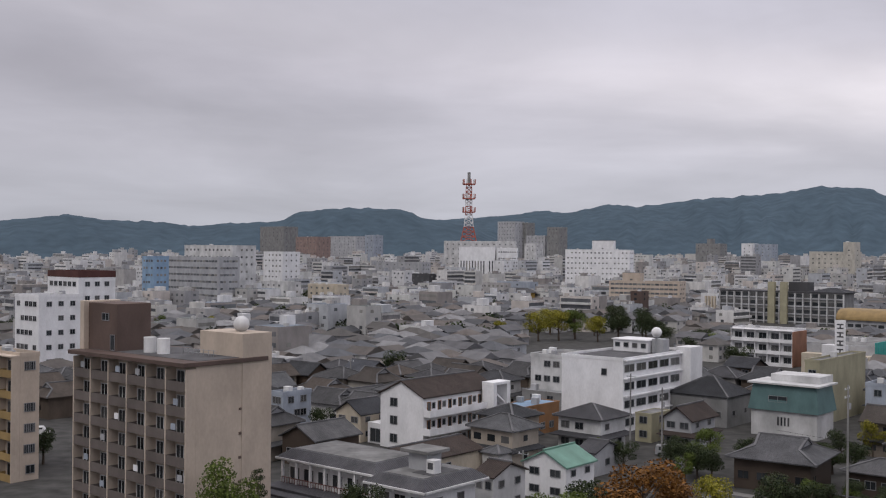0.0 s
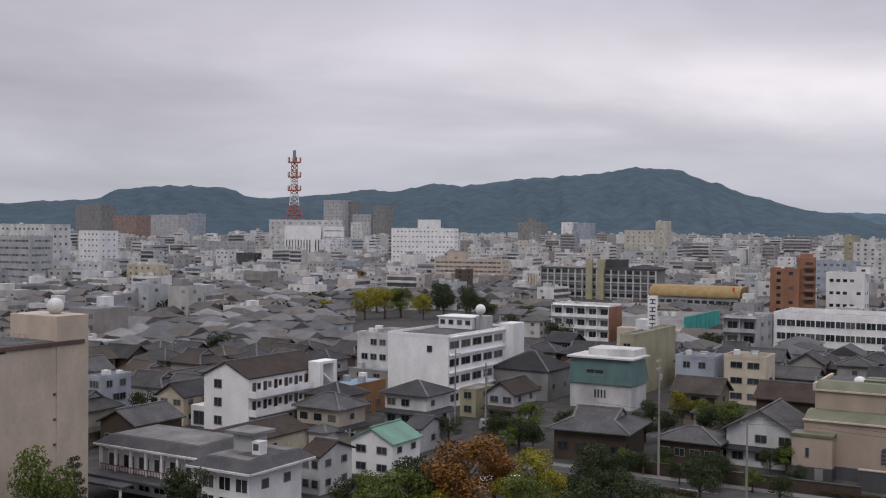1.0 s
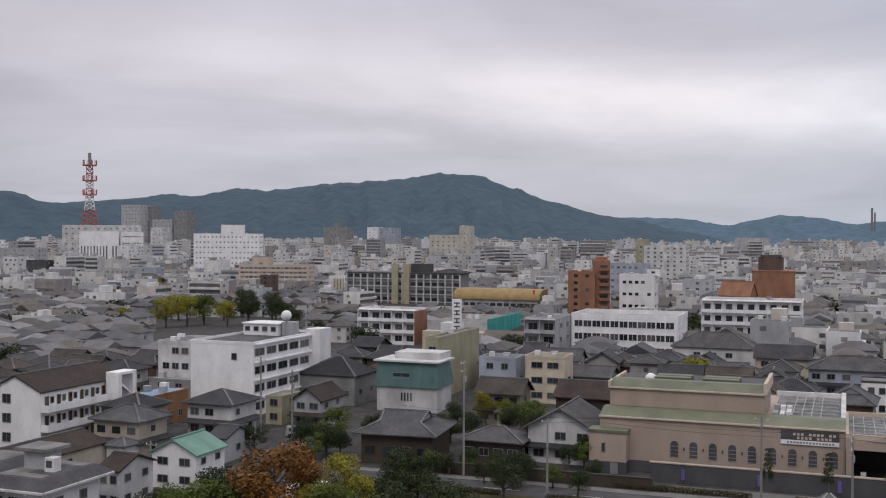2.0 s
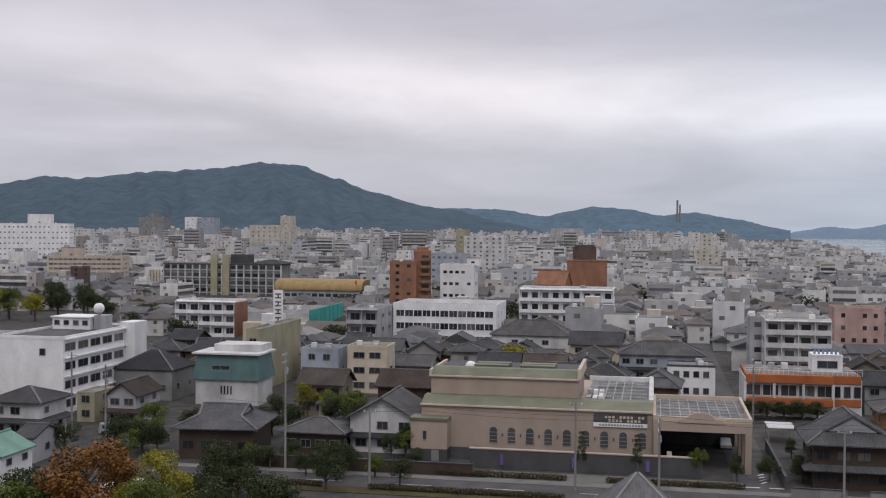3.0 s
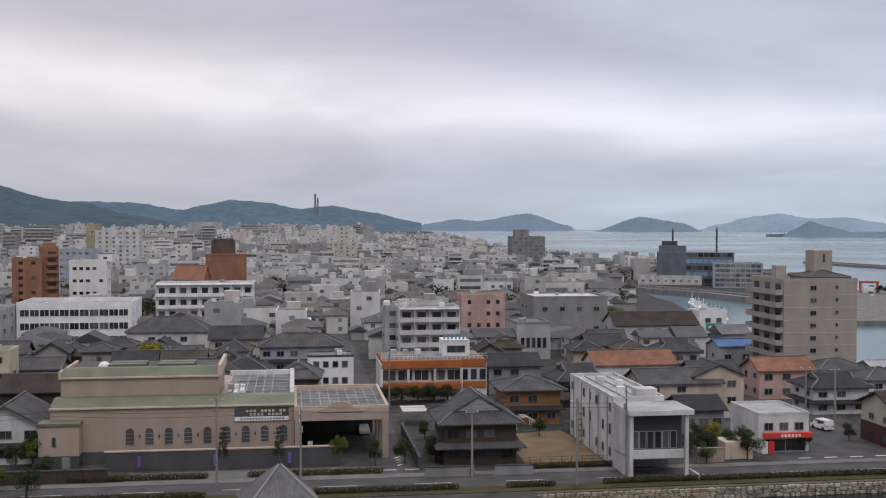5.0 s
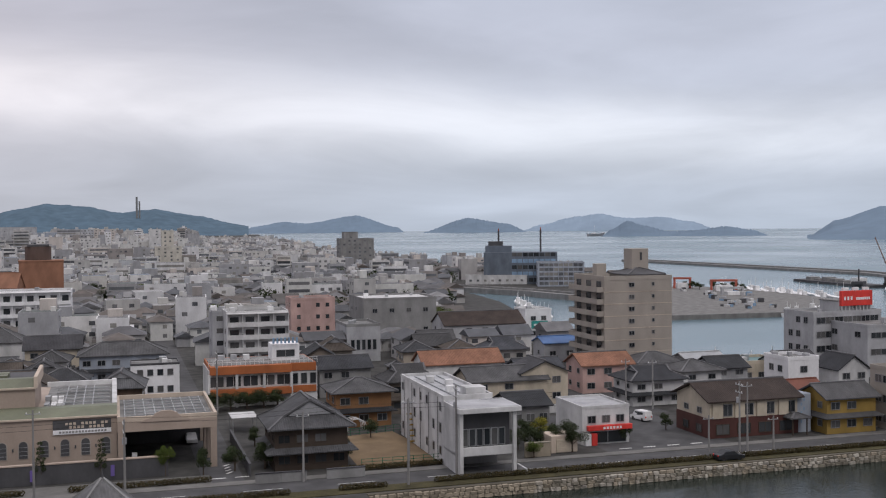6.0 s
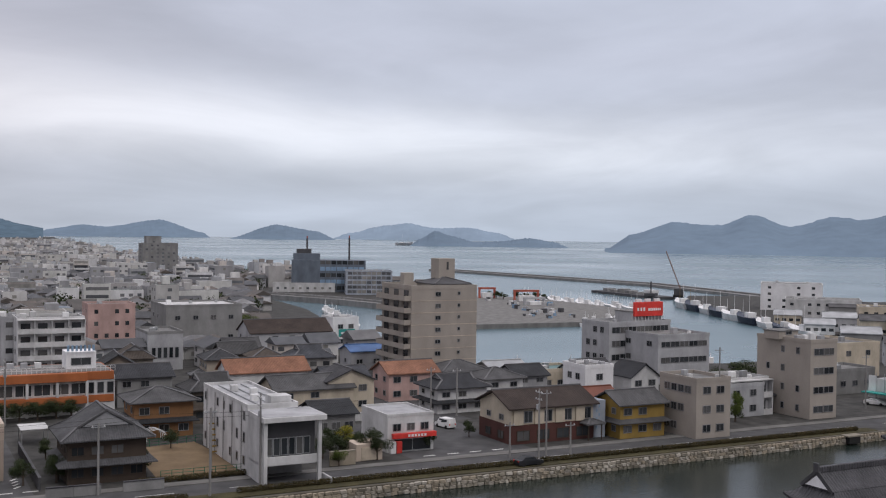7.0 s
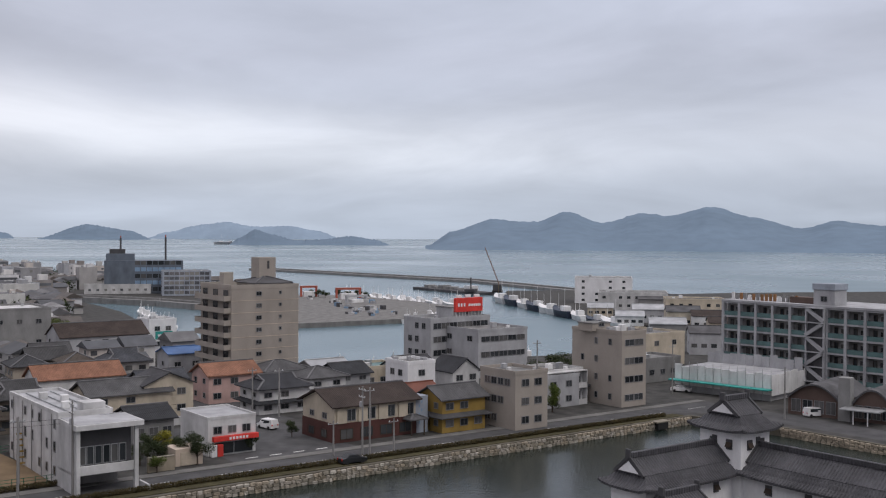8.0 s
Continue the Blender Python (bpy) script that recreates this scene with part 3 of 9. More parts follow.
# ---- trees, poles, cars ----
def crown_mesh(name, lobes, n, size, material, seed):
    """Leaf clumps scattered over several lobes, denser towards their skin."""
    rng = np.random.RandomState(seed)
    per = np.array([l[3] ** 2 for l in lobes], float)
    per = (per / per.sum() * n).astype(int) + 1
    pts, nrm = [], []
    for (cx, cy, cz, r, sq), k in zip(lobes, per):
        v = rng.normal(size=(k, 3))
        v /= np.linalg.norm(v, axis=1)[:, None]
        rad = r * (0.5 + 0.58 * rng.rand(k) ** 0.6)
        pts.append(v * rad[:, None] * np.array([1, 1, sq]) + (cx, cy, cz))
        nrm.append(v)
    c, nn = np.concatenate(pts), np.concatenate(nrm)
    m = len(c)
    nn = nn + rng.normal(size=(m, 3)) * 0.6
    nn /= np.linalg.norm(nn, axis=1)[:, None]
    t1 = np.cross(nn, rng.normal(size=(m, 3)))
    t1 /= np.linalg.norm(t1, axis=1)[:, None] + 1e-6
    t2 = np.cross(nn, t1)
    s = (size * rng.uniform(0.6, 1.5, m))[:, None]
    vs = []
    for j in range(4):
        an = j * math.pi / 2
        vs.append(c + t1 * s * math.cos(an) * rng.uniform(0.6, 1, (m, 1)) + t2 * s * math.sin(an) * rng.uniform(0.5, 1, (m, 1)) + nn * s * rng.uniform(-0.3, 0.1, (m, 1)))
    vs = np.stack(vs, 1).reshape(-1, 3)
    me = bpy.data.meshes.new(name)
    me.from_pydata(vs.tolist(), [], np.arange(m * 4).reshape(m, 4).tolist())
    me.materials.append(material)
    return me


def limb(bm, a, b, r1, r2, seg=6):
    a, b = Vector(a), Vector(b)
    q = (b - a).to_track_quat("Z", "Y")
    rows = []
    for p_, r in ((a, r1), (b, r2)):
        rows.append([bm.verts.new(p_ + q @ Vector((r * math.cos(i * 2 * math.pi / seg), r * math.sin(i * 2 * math.pi / seg), 0))) for i in range(seg)])
    for i in range(seg):
        bm.faces.new((rows[0][i], rows[0][(i + 1) % seg], rows[1][(i + 1) % seg], rows[1][i]))


TREES = {}


def tree(kind, x, y, hgt, seed=1, wide=1.0, label="", z=0.0):
    """kinds: green, dark, yellow, rust (broad crowns), pine (layered)."""
    key = (kind, seed)
    if key not in TREES:
        rng = random.Random(seed * 7 + len(kind))
        material = {"green": LEAFG, "dark": LEAFD, "yellow": LEAFY, "rust": LEAFO, "pine": LEAFD}[kind]
        lobes = []
        ends = []
        if kind == "pine":
            for k in range(6):
                an = rng.uniform(0, 6.3)
                r = 0.22 * (1.1 - k * 0.13)
                for j in range(3):
                    an += 2.1
                    c = (r * math.cos(an), r * math.sin(an), 0.36 + k * 0.11 + rng.uniform(-0.02, 0.02))
                    lobes.append((*c, 0.13 * (1.15 - k * 0.1), 0.38))
                    ends.append(c)
        else:
            for k in range(11):
                an, rr = rng.uniform(0, 6.3), rng.uniform(0.08, 0.3)
                zz = rng.uniform(0.38, 0.84)
                rr *= 1.15 - abs(zz - 0.55) * 1.3
                c = (rr * math.cos(an), rr * math.sin(an), zz)
                lobes.append((*c, rng.uniform(0.11, 0.2), 0.85))
                ends.append(c)
        cm = crown_mesh("crown", lobes, 4200 if kind != "pine" else 2400, 0.0155, material, seed + 11)
        bm = bmesh.new()
        limb(bm, (0, 0, 0), (0.01, 0, 0.32), 0.032, 0.022, 8)
        limb(bm, (0.01, 0, 0.32), (0.0, 0.01, 0.72), 0.022, 0.006, 8)
        for c in ends:
            limb(bm, (0.005, 0, max(0.2, c[2] - 0.22)), c, 0.012, 0.004, 5)
        tm = bpy.data.meshes.new("trunk")
        bm.to_mesh(tm)
        bm.free()
        tm.materials.append(BARK)
        TREES[key] = (tm, cm)
    words = {"green": "leafy green broadleaf tree in a town garden", "dark": "dark evergreen garden tree with a dense crown", "yellow": "yellow-green leafy tree turning in autumn", "rust": "broad tree with rust orange autumn leaves",
             "pine": "dark layered garden pine beside a wall"}[kind]
    ob = thing("tree", x, y, z, seed * 47 % 360, label or words, "tree")
    ob.scale = (hgt * wide, hgt * wide, hgt)
    for nm, me in zip(("trunk", "crown"), TREES[key]):
        o = new(nm, me)
        o.parent = ob
    return ob


def utility_pole(x, y, hgt=11.0, yaw=0.0, lamp=False, arms=1, z=0.0):
    ob = thing("utility_pole", x, y, z, yaw, "grey concrete utility pole with steel crossarms", "utility pole", "poles along the streets")
    cyl(ob, "pole", 0, 0, 0, 0.17, hgt, POLEC, 0.11, 10)
    for k in range(arms):
        box(ob, "crossarm", 0, 0.12, hgt - 0.6 - k * 1.1, 1.8, 0.1, 0.1, METALG, bev=0)
        for j in (-0.75, 0, 0.75):
            cyl(ob, "insulator", j, 0.12, hgt - 0.5 - k * 1.1, 0.06, 0.2, METALW, seg=6)
    cyl(ob, "transformer", 0.38, 0, hgt - 3.2, 0.28, 0.8, GREYL, seg=10) if arms > 1 else None
    if lamp:
        box(ob, "lamp_arm", 0, -0.5, hgt * 0.62, 0.06, 1.2, 0.06, METALG, bev=0)
        box(ob, "lamp_head", 0, -1.2, hgt * 0.62 - 0.06, 0.2, 0.5, 0.14, METALW)
    return ob


def wire(a, b, sag=0.5, r=0.018):
    cu = bpy.data.curves.new("overhead_wire", "CURVE")
    cu.dimensions, cu.bevel_depth, cu.bevel_resolution = "3D", r, 0
    sp = cu.splines.new("POLY")
    n = 9
    sp.points.add(n - 1)
    for i in range(n):
        u = i / (n - 1)
        sp.points[i].co = (a[0] + (b[0] - a[0]) * u, a[1] + (b[1] - a[1]) * u, a[2] + (b[2] - a[2]) * u - sag * 4 * u * (1 - u), 1)
    cu.materials.append(TYRE)
    ob = new("overhead_wire", cu)
    return tagged(ob, "thin black overhead wire strung between poles", "wire", "overhead wires")


CARS = {}


def car(x, y, yaw, paint, label, kind="van"):
    """A small car: body with cabin, glazing, four wheels, lamps."""
    ob = thing("car", x, y, 0, yaw, label, "car", "parked cars")
    L2, W2 = 2.0, 0.82
    prof = {"van": [(-2, 0.3), (2, 0.3), (2.0, 0.85), (1.35, 1.0), (0.8, 1.75), (-1.85, 1.78), (-2, 1.0)],
            "sedan": [(-2.1, 0.3), (2.1, 0.3), (2.1, 0.75), (1.1, 0.9), (0.5, 1.38), (-0.9, 1.4), (-1.5, 0.98), (-2.1, 0.92)]}[kind]
    n = len(prof)
    vs = [(a, -W2 * (0.88 if b > 1.2 else 1), b) for a, b in prof] + [(a, W2 * (0.88 if b > 1.2 else 1), b) for a, b in prof]
    fs = [tuple(range(n))[::-1], tuple(range(n, 2 * n))] + [(i, (i + 1) % n, n + (i + 1) % n, n + i) for i in range(n)]
    bd = mesh_part("body", vs, fs, paint, ob)
    top = 1.66 if kind == "van" else 1.3
    for s in (-1, 1):
        box(ob, "side_glass", -0.3, s * W2 * 0.915, 1.02, 2.2 if kind == "van" else 1.5, 0.06, top - 1.1, GLASS, bev=0)
        for q in (-1.25, 1.25):
            wl = cyl(ob, "wheel", q, s * 0.74, 0.32, 0.32, 0.2, TYRE, seg=14)
            wl.rotation_euler = (math.pi / 2, 0, 0)
            wl.location = (q, s * 0.74 + 0.1, 0.32)
        box(ob, "headlight", 1.99 if kind == "van" else 2.09, s * 0.55, 0.66, 0.06, 0.34, 0.16, METALW, bev=0)
        box(ob, "tail_light", -2.0 if kind == "van" else -2.1, s * 0.6, 0.72, 0.06, 0.24, 0.24, RED, bev=0)
    wsx = 1.08 if kind == "van" else 0.8
    ws = box(ob, "windscreen", wsx + 0.03, 0, 1.0 if kind == "van" else 0.92, 0.05, 1.4, 0.72 if kind == "van" else 0.5, GLASS, bev=0)
    ws.rotation_euler = (0, radians(-36 if kind == "van" else -50), 0)
    return ob


# ---- ground, water, road, moat ----
E1, E2 = Vector((0.766, -0.643, 0)), Vector((0.643, 0.766, 0))
STREET_YAW = -40.0


def town(u, v, z=0.0):
    """Plan coordinates along (u) and across (v) the moat road to world."""
    return tuple(E1 * u + E2 * v + Vector((0, 0, z)))


def to_town(x, y):
    p_ = Vector((x, y, 0))
    return p_.dot(E1), p_.dot(E2)


def sheet(name, loop, z, material, label, category, holes=(), thick=0.0, kind="structure"):
    bm = bmesh.new()
    for lp in (loop, *holes):
        vs = [bm.verts.new((a, b, z)) for a, b in lp]
        for i in range(len(vs)):
            bm.edges.new((vs[i], vs[(i + 1) % len(vs)]))
    bmesh.ops.triangle_fill(bm, edges=bm.edges[:], use_beauty=True)
    bmesh.ops.recalc_face_normals(bm, faces=bm.faces)
    if bm.faces and sum(f.normal.z for f in bm.faces) < 0:
        bmesh.ops.reverse_faces(bm, faces=bm.faces)
    if thick:
        edge = [e for e in bm.edges if len(e.link_faces) == 1]
        r = bmesh.ops.extrude_edge_only(bm, edges=edge)
        bmesh.ops.translate(bm, vec=(0, 0, -thick), verts=[v for v in r["geom"] if isinstance(v, bmesh.types.BMVert)])
    ob = part(name, bm, material, None)
    return tagged(ob, label, category, kind=kind)


WATER_Z = -1.6
MOAT_V = 131.5
COAST_A = [(-4500, -900), (-4500, 4750), (2900, 4750), (2860, 2640), (1423, 1259), (1149, 964), (906, 708), (773, 552), (690, 452)]
COAST_B = [(655, 365), (605, 290), (560, 236), (500, 196), (440, 186), (432, 198), (444, 218), (458, 246), (474, 280), (474, 306), (440, 268), (405, 234), (342, 186), (326, 164), (296, 146), (264, 128), (241, 106), (248, 80), (278, 70), (295, 40), (332, 12), (384, 0)]
COAST_C = [(411, 29), (465, 58), (538, 98), (614, 108), (630, 75), (611, 12), (634, -19), (691, -134), (826, -403), (288, -864)]
COAST = COAST_A + COAST_B + COAST_C
moat_loop = [town(u, v)[:2] for u, v in ((30, MOAT_V), (156, MOAT_V + 1.3), (160, 116), (160, 40), (95, 40), (95, 76), (30, 76))]
ground = sheet("ground", COAST, 0.0, EARTH, "grey town ground between the houses reaching to the coast", "ground", [moat_loop], 5.0)
sea = sheet("water", [(-700, -1500), (4900, -1500), (4900, 5200), (-700, 5200)], WATER_Z, SEA, "calm grey-blue sea and harbour water", "sea")
moat = sheet("moat_water", [town(u, v)[:2] for u, v in ((28, MOAT_V + 0.5), (156.4, MOAT_V + 1.8), (161, 116), (161, 38), (93, 38), (93, 74), (28, 74))], -1.5, MOAT, "dark still water of a castle moat", "moat")

pier = sheet("fishing_quay", [(359, 152), (413, 100), (468, 103), (498, 128), (520, 152), (540, 190), (534, 212), (498, 208), (384, 182)], 0.2, mat("quay_concrete", (0.19, 0.187, 0.18), 0.95, stain=0.35, grain=0.8), "grey concrete fishing quay in the harbour", "quay", (), 4.0)


def strip(name, a, b, width, z, material, label, category, thick=0.0, kind="structure"):
    a, b = Vector((*a, 0)), Vector((*b, 0))
    n = (b - a).normalized().cross(Vector((0, 0, 1))) * width / 2
    return sheet(name, [(p_.x, p_.y) for p_ in (a - n, b - n, b + n, a + n)], z, material, label, category, (), thick, kind)


road = sheet("road", [town(u, v)[:2] for u, v in ((-72, 135.2), (156, 136.2), (163, 132), (164, 40), (172, 40), (172, 142.6), (-72, 141.4))], 0.012, ASPH, "grey asphalt road along the moat with white markings", "road")
pavement = sheet("pavement", [town(u, v)[:2] for u, v in ((-72, 141.4), (172, 142.6), (172, 144.6), (-72, 143.4))], 0.12, PAVE, "pale concrete pavement with a kerb along the road", "pavement", (), 0.12)
verge = sheet("verge", [town(u, v)[:2] for u, v in ((-60, 132.0), (155, 133.4), (155, 136.2), (-60, 135.2))], 0.10, GRASS, "dry grassy verge between moat wall and road", "verge", (), 0.1)
for i in range(20):
    u = -70 + i * 12.2
    strip("road_marking", town(u, 138.3)[:2], town(u + 5, 138.3)[:2], 0.16, 0.018, MARK, "white dashed centre line on asphalt", "road marking")
strip("side_street", town(13.6, 142)[:2], town(13.6, 330)[:2], 5.4, 0.016, ASPH, "narrow asphalt side street between houses", "road")
strip("junction_street", town(80, 142.2)[:2], town(80, 175)[:2], 21.0, 0.016, ASPH, "wide asphalt street mouth at the junction", "road")
strip("cross_street", town(90, 172)[:2], town(90, 260)[:2], 9.0, 0.020, ASPH, "asphalt street leading to the harbour", "road")

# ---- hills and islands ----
# Haze is put into these base colours, paler and bluer for the islands
HILLS = hill_mat("haze_tinted_hillside", (0.068, 0.100, 0.128), 2.5)
HILLF = hill_mat("haze_tinted_slope", (0.090, 0.138, 0.182), 4.0)
ISLE = hill_mat("haze_tinted_island", (0.155, 0.212, 0.276), 1.0, 0.05, 0.07)
ISLEF = hill_mat("haze_tinted_far_island", (0.235, 0.305, 0.385), 0.6, 0.03, 0.05)


def ridge_land(name, prof, r, depth, material, label, category, n=170, m=26, rough=0.08, z0=-2.0, relief=0.7):
    """A wooded ridge whose crest, seen from the tower, rises to the given angles: pairs of heading and elevation in degrees."""
    A, H = [p_[0] for p_ in prof], [EYE[2] + r * math.tan(radians(p_[1])) for p_ in prof]
    vs, fs = [], []
    for i in range(n + 1):
        a = A[0] + (A[-1] - A[0]) * i / n
        # smooth interpolation between the crest points
        k = max(j for j in range(len(A)) if A[j] <= a + 1e-6)
        k = min(k, len(A) - 2)
        u = (a - A[k]) / (A[k + 1] - A[k])
        u = u * u * (3 - 2 * u) * 0.6 + u * 0.4
        top = H[k] + (H[k + 1] - H[k]) * u
        top += noise.noise((a * 2.1, r * 0.01, 0)) * abs(top) * 0.03 + noise.noise((a * 9.0, r * 0.01, 4)) * 3.0
        for j in range(m + 1):
            v = -1 + 2 * j / m
            spur = noise.noise((a * 0.9, v * 1.6, r * 0.001)) * 0.5 + noise.noise((a * 2.6, v * 4.0, 7.0)) * 0.25
            spur *= relief
            f = max(0.0, 1 - abs(v) ** 1.25)
            f = min(1.0, f * (1 + spur * (1 - f) * 1.3))
            rr = r + v * depth
            z = z0 + (top - z0) * f + noise.noise((a * 14.0, v * 30.0, 2.0)) * rough * 40 * f * (1 - f)
            vs.append((rr * math.sin(radians(a)), rr * math.cos(radians(a)), z))
    for i in range(n):
        for j in range(m):
            k = i * (m + 1) + j
            fs.append((k, k + m + 1, k + m + 2, k + 1))
    ob = mesh_part(name, vs, fs, material)
    for p_ in ob.data.polygons:
        p_.use_smooth = True
    return tagged(ob, label, category)


ridge_land("wooded_hill", [(-30.0, 1.20), (-22.3, 1.25), (-19.2, 1.59), (-17.0, 1.34), (-15.1, 1.32), (-13.1, 1.11), (-10.8, 1.29), (-8.6, 1.41), (-7.6, 1.92), (-5.2, 2.16), (-2.5, 2.13), (-0.7, 1.61), (0.5, 1.50), (4.0, 0.30), (6.0, -0.50)], 2600, 500, HILLS, "dark wooded hills behind the town, tinted haze blue", "hill")
ridge_land("mountain", [(-6.0, -0.40), (-3.0, 0.90), (-0.2, 1.58), (3.0, 1.80), (5.3, 2.09), (6.5, 2.00), (8.8, 2.44), (10.0, 2.34), (14.2, 2.78), (17.8, 3.05), (19.0, 3.33), (21.2, 3.24), (23.1, 2.60), (25.2, 1.83), (28.1, 1.10), (29.5, 0.92), (32.0, 0.30), (35.0, -0.30)], 3400, 900, HILLS, "long dark wooded mountain behind the town", "mountain")
ridge_land("coastal_hill", [(24.0, 0.20), (27.0, 0.90), (29.5, 1.02), (31.9, 0.97), (34.3, 0.62), (35.5, 0.87), (36.8, 1.14), (38.8, 1.00), (40.3, 0.68), (42.0, 0.86), (44.1, 0.52), (46.1, 0.08), (46.8, -0.06)], 4100, 500, HILLF, "wooded hills along the coast, tinted with haze", "hill")
ridge_land("island", [(46.0, -0.50), (47.1, -0.09), (48.6, 0.15), (49.8, 0.06), (52.4, 0.46), (54.6, -0.19), (55.0, -0.45)], 4700, 180, ISLE, "low island out at sea, tinted haze blue", "island", rough=0.006, relief=0.12)
ridge_land("island", [(55.8, -0.50), (58.3, 0.28), (60.4, -0.03), (61.6, -0.50)], 4300, 200, ISLE, "small wooded island tinted haze blue", "island", rough=0.006, relief=0.12)
ridge_land("island", [(61.0, -0.50), (62.2, -0.11), (64.0, 0.30), (65.2, 0.45), (66.7, 0.20), (68.5, 0.25), (70.0, 0.00), (71.5, -0.50)], 4750, 160, ISLEF, "faint far islands tinted pale with haze", "island", rough=0.006, relief=0.12)
ridge_land("island", [(75.0, -0.95), (75.7, -0.81), (77.1, 0.01), (79.2, 0.68), (80.7, 0.56), (81.6, 0.54), (83.1, 1.11), (85.0, 0.49), (87.2, 1.03), (88.3, 0.86), (90.6, 1.36), (92.6, 0.81), (95.0, 0.24), (96.6, 0.64), (98.7, 0.40), (103.0, 0.90), (108.0, 0.20)], 2500, 420, ISLE, "large wooded island across the strait, tinted haze blue", "island", rough=0.006, relief=0.12)
ridge_land("island", [(65.3, -0.75), (66.0, -0.35), (66.7, 0.07), (67.6, -0.2), (68.8, -0.5), (70.2, -0.45), (71.7, -0.26), (73.0, -0.45), (73.9, -0.75)], 2800, 130, ISLE, "low wooded islets tinted haze blue", "island", rough=0.006, relief=0.12)



# ---- buildings with a shape of their own; front middle at (x, y), front along -y before the turn ----
def slab_apartments(x, y, yaw, w, d, h):
    FOOT.append((x, y, yaw, w, d))
    ob = thing("apartment_block", x, y, 0, yaw, "seven-storey apartment slab with brown balconies and pale end wall", "apartment block")
    box(ob, "wall", 0, d / 2, 0, w, d, h, BONE)
    fl, bays = 7, 6
    dz = h / fl
    for i in range(bays + 1):
        u = -w / 2 + w * i / bays
        box(ob, "partition", u + (0.1 if i == 0 else -0.1 if i == bays else 0), -0.7, 0, 0.2, 1.4, h - 0.3, BONE, bev=0)
    rng = random.Random(3)
    for k in range(fl):
        for i in range(bays):
            u = -w / 2 + w * (i + 0.5) / bays
            balcony(ob, w, d, "f", u, k * dz, w / bays - 0.22, 1.35, 1.15, mat("taupe_balcony_panels", (0.135, 0.115, 0.105), 0.7))
            window(ob, u - 0.85, 0, k * dz + 0.3, 1.5, 2.0, "f", METALW)
            window(ob, u + 0.95, 0, k * dz + 0.3, 1.3, 2.0, "f")
            if rng.random() < 0.55:
                box(ob, "air_conditioner", u + rng.uniform(-1, 1), -0.9, k * dz + 0.16, 0.8, 0.35, 0.65, METALW)
            if rng.random() < 0.35:
                box(ob, "laundry", u + rng.uniform(-0.8, 0.8), -1.15, k * dz + 1.25, 0.9, 0.06, 0.75, rng.choice((WHITE, BLUEW, GREYL)), bev=0)
    box(ob, "eave", 0, d / 2 - 0.9, h, w + 0.6, d + 2.2, 0.5, BRNWALL, label="brown roof edge")
    box(ob, "roof_deck", 0, d / 2 - 0.2, h + 0.5, w - 1, d - 1.5, 0.05, DECKD, bev=0)
    # lift and stair tower at the far end of the pale side
    box(ob, "stair_tower", w / 2 - 4.0, d - 1.4, 0, 8.2, 4.6, h + 3.4, BONE)
    ball(ob, "water_tank", w / 2 - 3.2, d - 1.2, h + 4.3, 1.0, METALW, "white spherical water tank")
    cyl(ob, "tank_stand", w / 2 - 3.2, d - 1.2, h + 3.4, 0.5, 0.3, METALG)
    box(ob, "penthouse", -w / 2 + 3.5, 3.1, h + 0.5, 6.4, 5.0, 6.0, BRNWALL)
    box(ob, "side_fin", -w / 2 - 0.15, 2.6, 0, 0.9, 5.4, h + 6.7, BONE)
    window(ob, -w / 2 + 4.2, 0.6, h + 4.3, 1.6, 1.0)
    window(ob, -w / 2 + 5.8, 0.6, h + 0.6, 1.0, 2.0)
    for i, u in enumerate((-1.5, 1.3)):
        cyl(ob, "roof_tank", u, 3.0, h + 0.55, 0.8, 1.9, METALW, seg=16)
    for k in range(5):
        box(ob, "vent", w / 2 + 0.05, d * 0.62, 3 + k * dz, 0.2, 0.35, 0.3, BRNWALL)
    vs, fs = join_boxes([(2.5, 9, 5.0, 5.06, h + 1.2, h + 1.26), (2.5, 9, 5.0, 5.06, h + 0.8, h + 0.86)] + [(2.5 + i, 2.56 + i, 5.0, 5.06, h + 0.5, h + 1.3) for i in range(7)])
    mesh_part("railing", vs, fs, METALG, ob)
    return ob


def school_block(x, y, yaw, w, d, h):
    FOOT.append((x, y, yaw, w, d))
    ob = thing("school_building", x, y, 0, yaw, "long grey school building with white fins and khaki stair tower", "school")
    box(ob, "wall", 0, d / 2, 0, w, d, h, GREYW)
    box(ob, "roof_edge", 0, d / 2, h, w + 0.6, d + 0.8, 0.5, GREYD)
    n = 16
    for i in range(n + 1):
        box(ob, "fin", -w / 2 + w * i / n, -0.35, 0, 0.55, 0.7, h - 0.1, WHITE2, bev=0)
    for k in range(4):
        box(ob, "slab", 0, -0.3, h * k / 4 + 0.9, w - 0.6, 0.5, 0.5, GREYL, bev=0)
        for i in range(n):
            window(ob, -w / 2 + w * (i + 0.5) / n, 0, h * k / 4 + 1.5, w / n - 0.9, 1.9, "f", None, False)
    for u in (w * -0.06, w * 0.04):
        box(ob, "stair_tower", u, -0.5, 0, 3.4, 2.0, h + 5.0, KHAKI, label="khaki yellow stair tower")
    box(ob, "plant_room", w * 0.13, d * 0.5, h + 0.5, 10, 6, 4.5, GREYD)
    hip_roof(ob, "grey_roof", 17, d, 1.8, 0.4, TILE, w * 0.38, d / 2, h + 0.5)
    for i in range(4):
        box(ob, "buttress", -w / 2 - 2.5 - i * 1.6, -0.5, 0, 0.9, 1.2, h * 0.8, CREAM)
    return ob


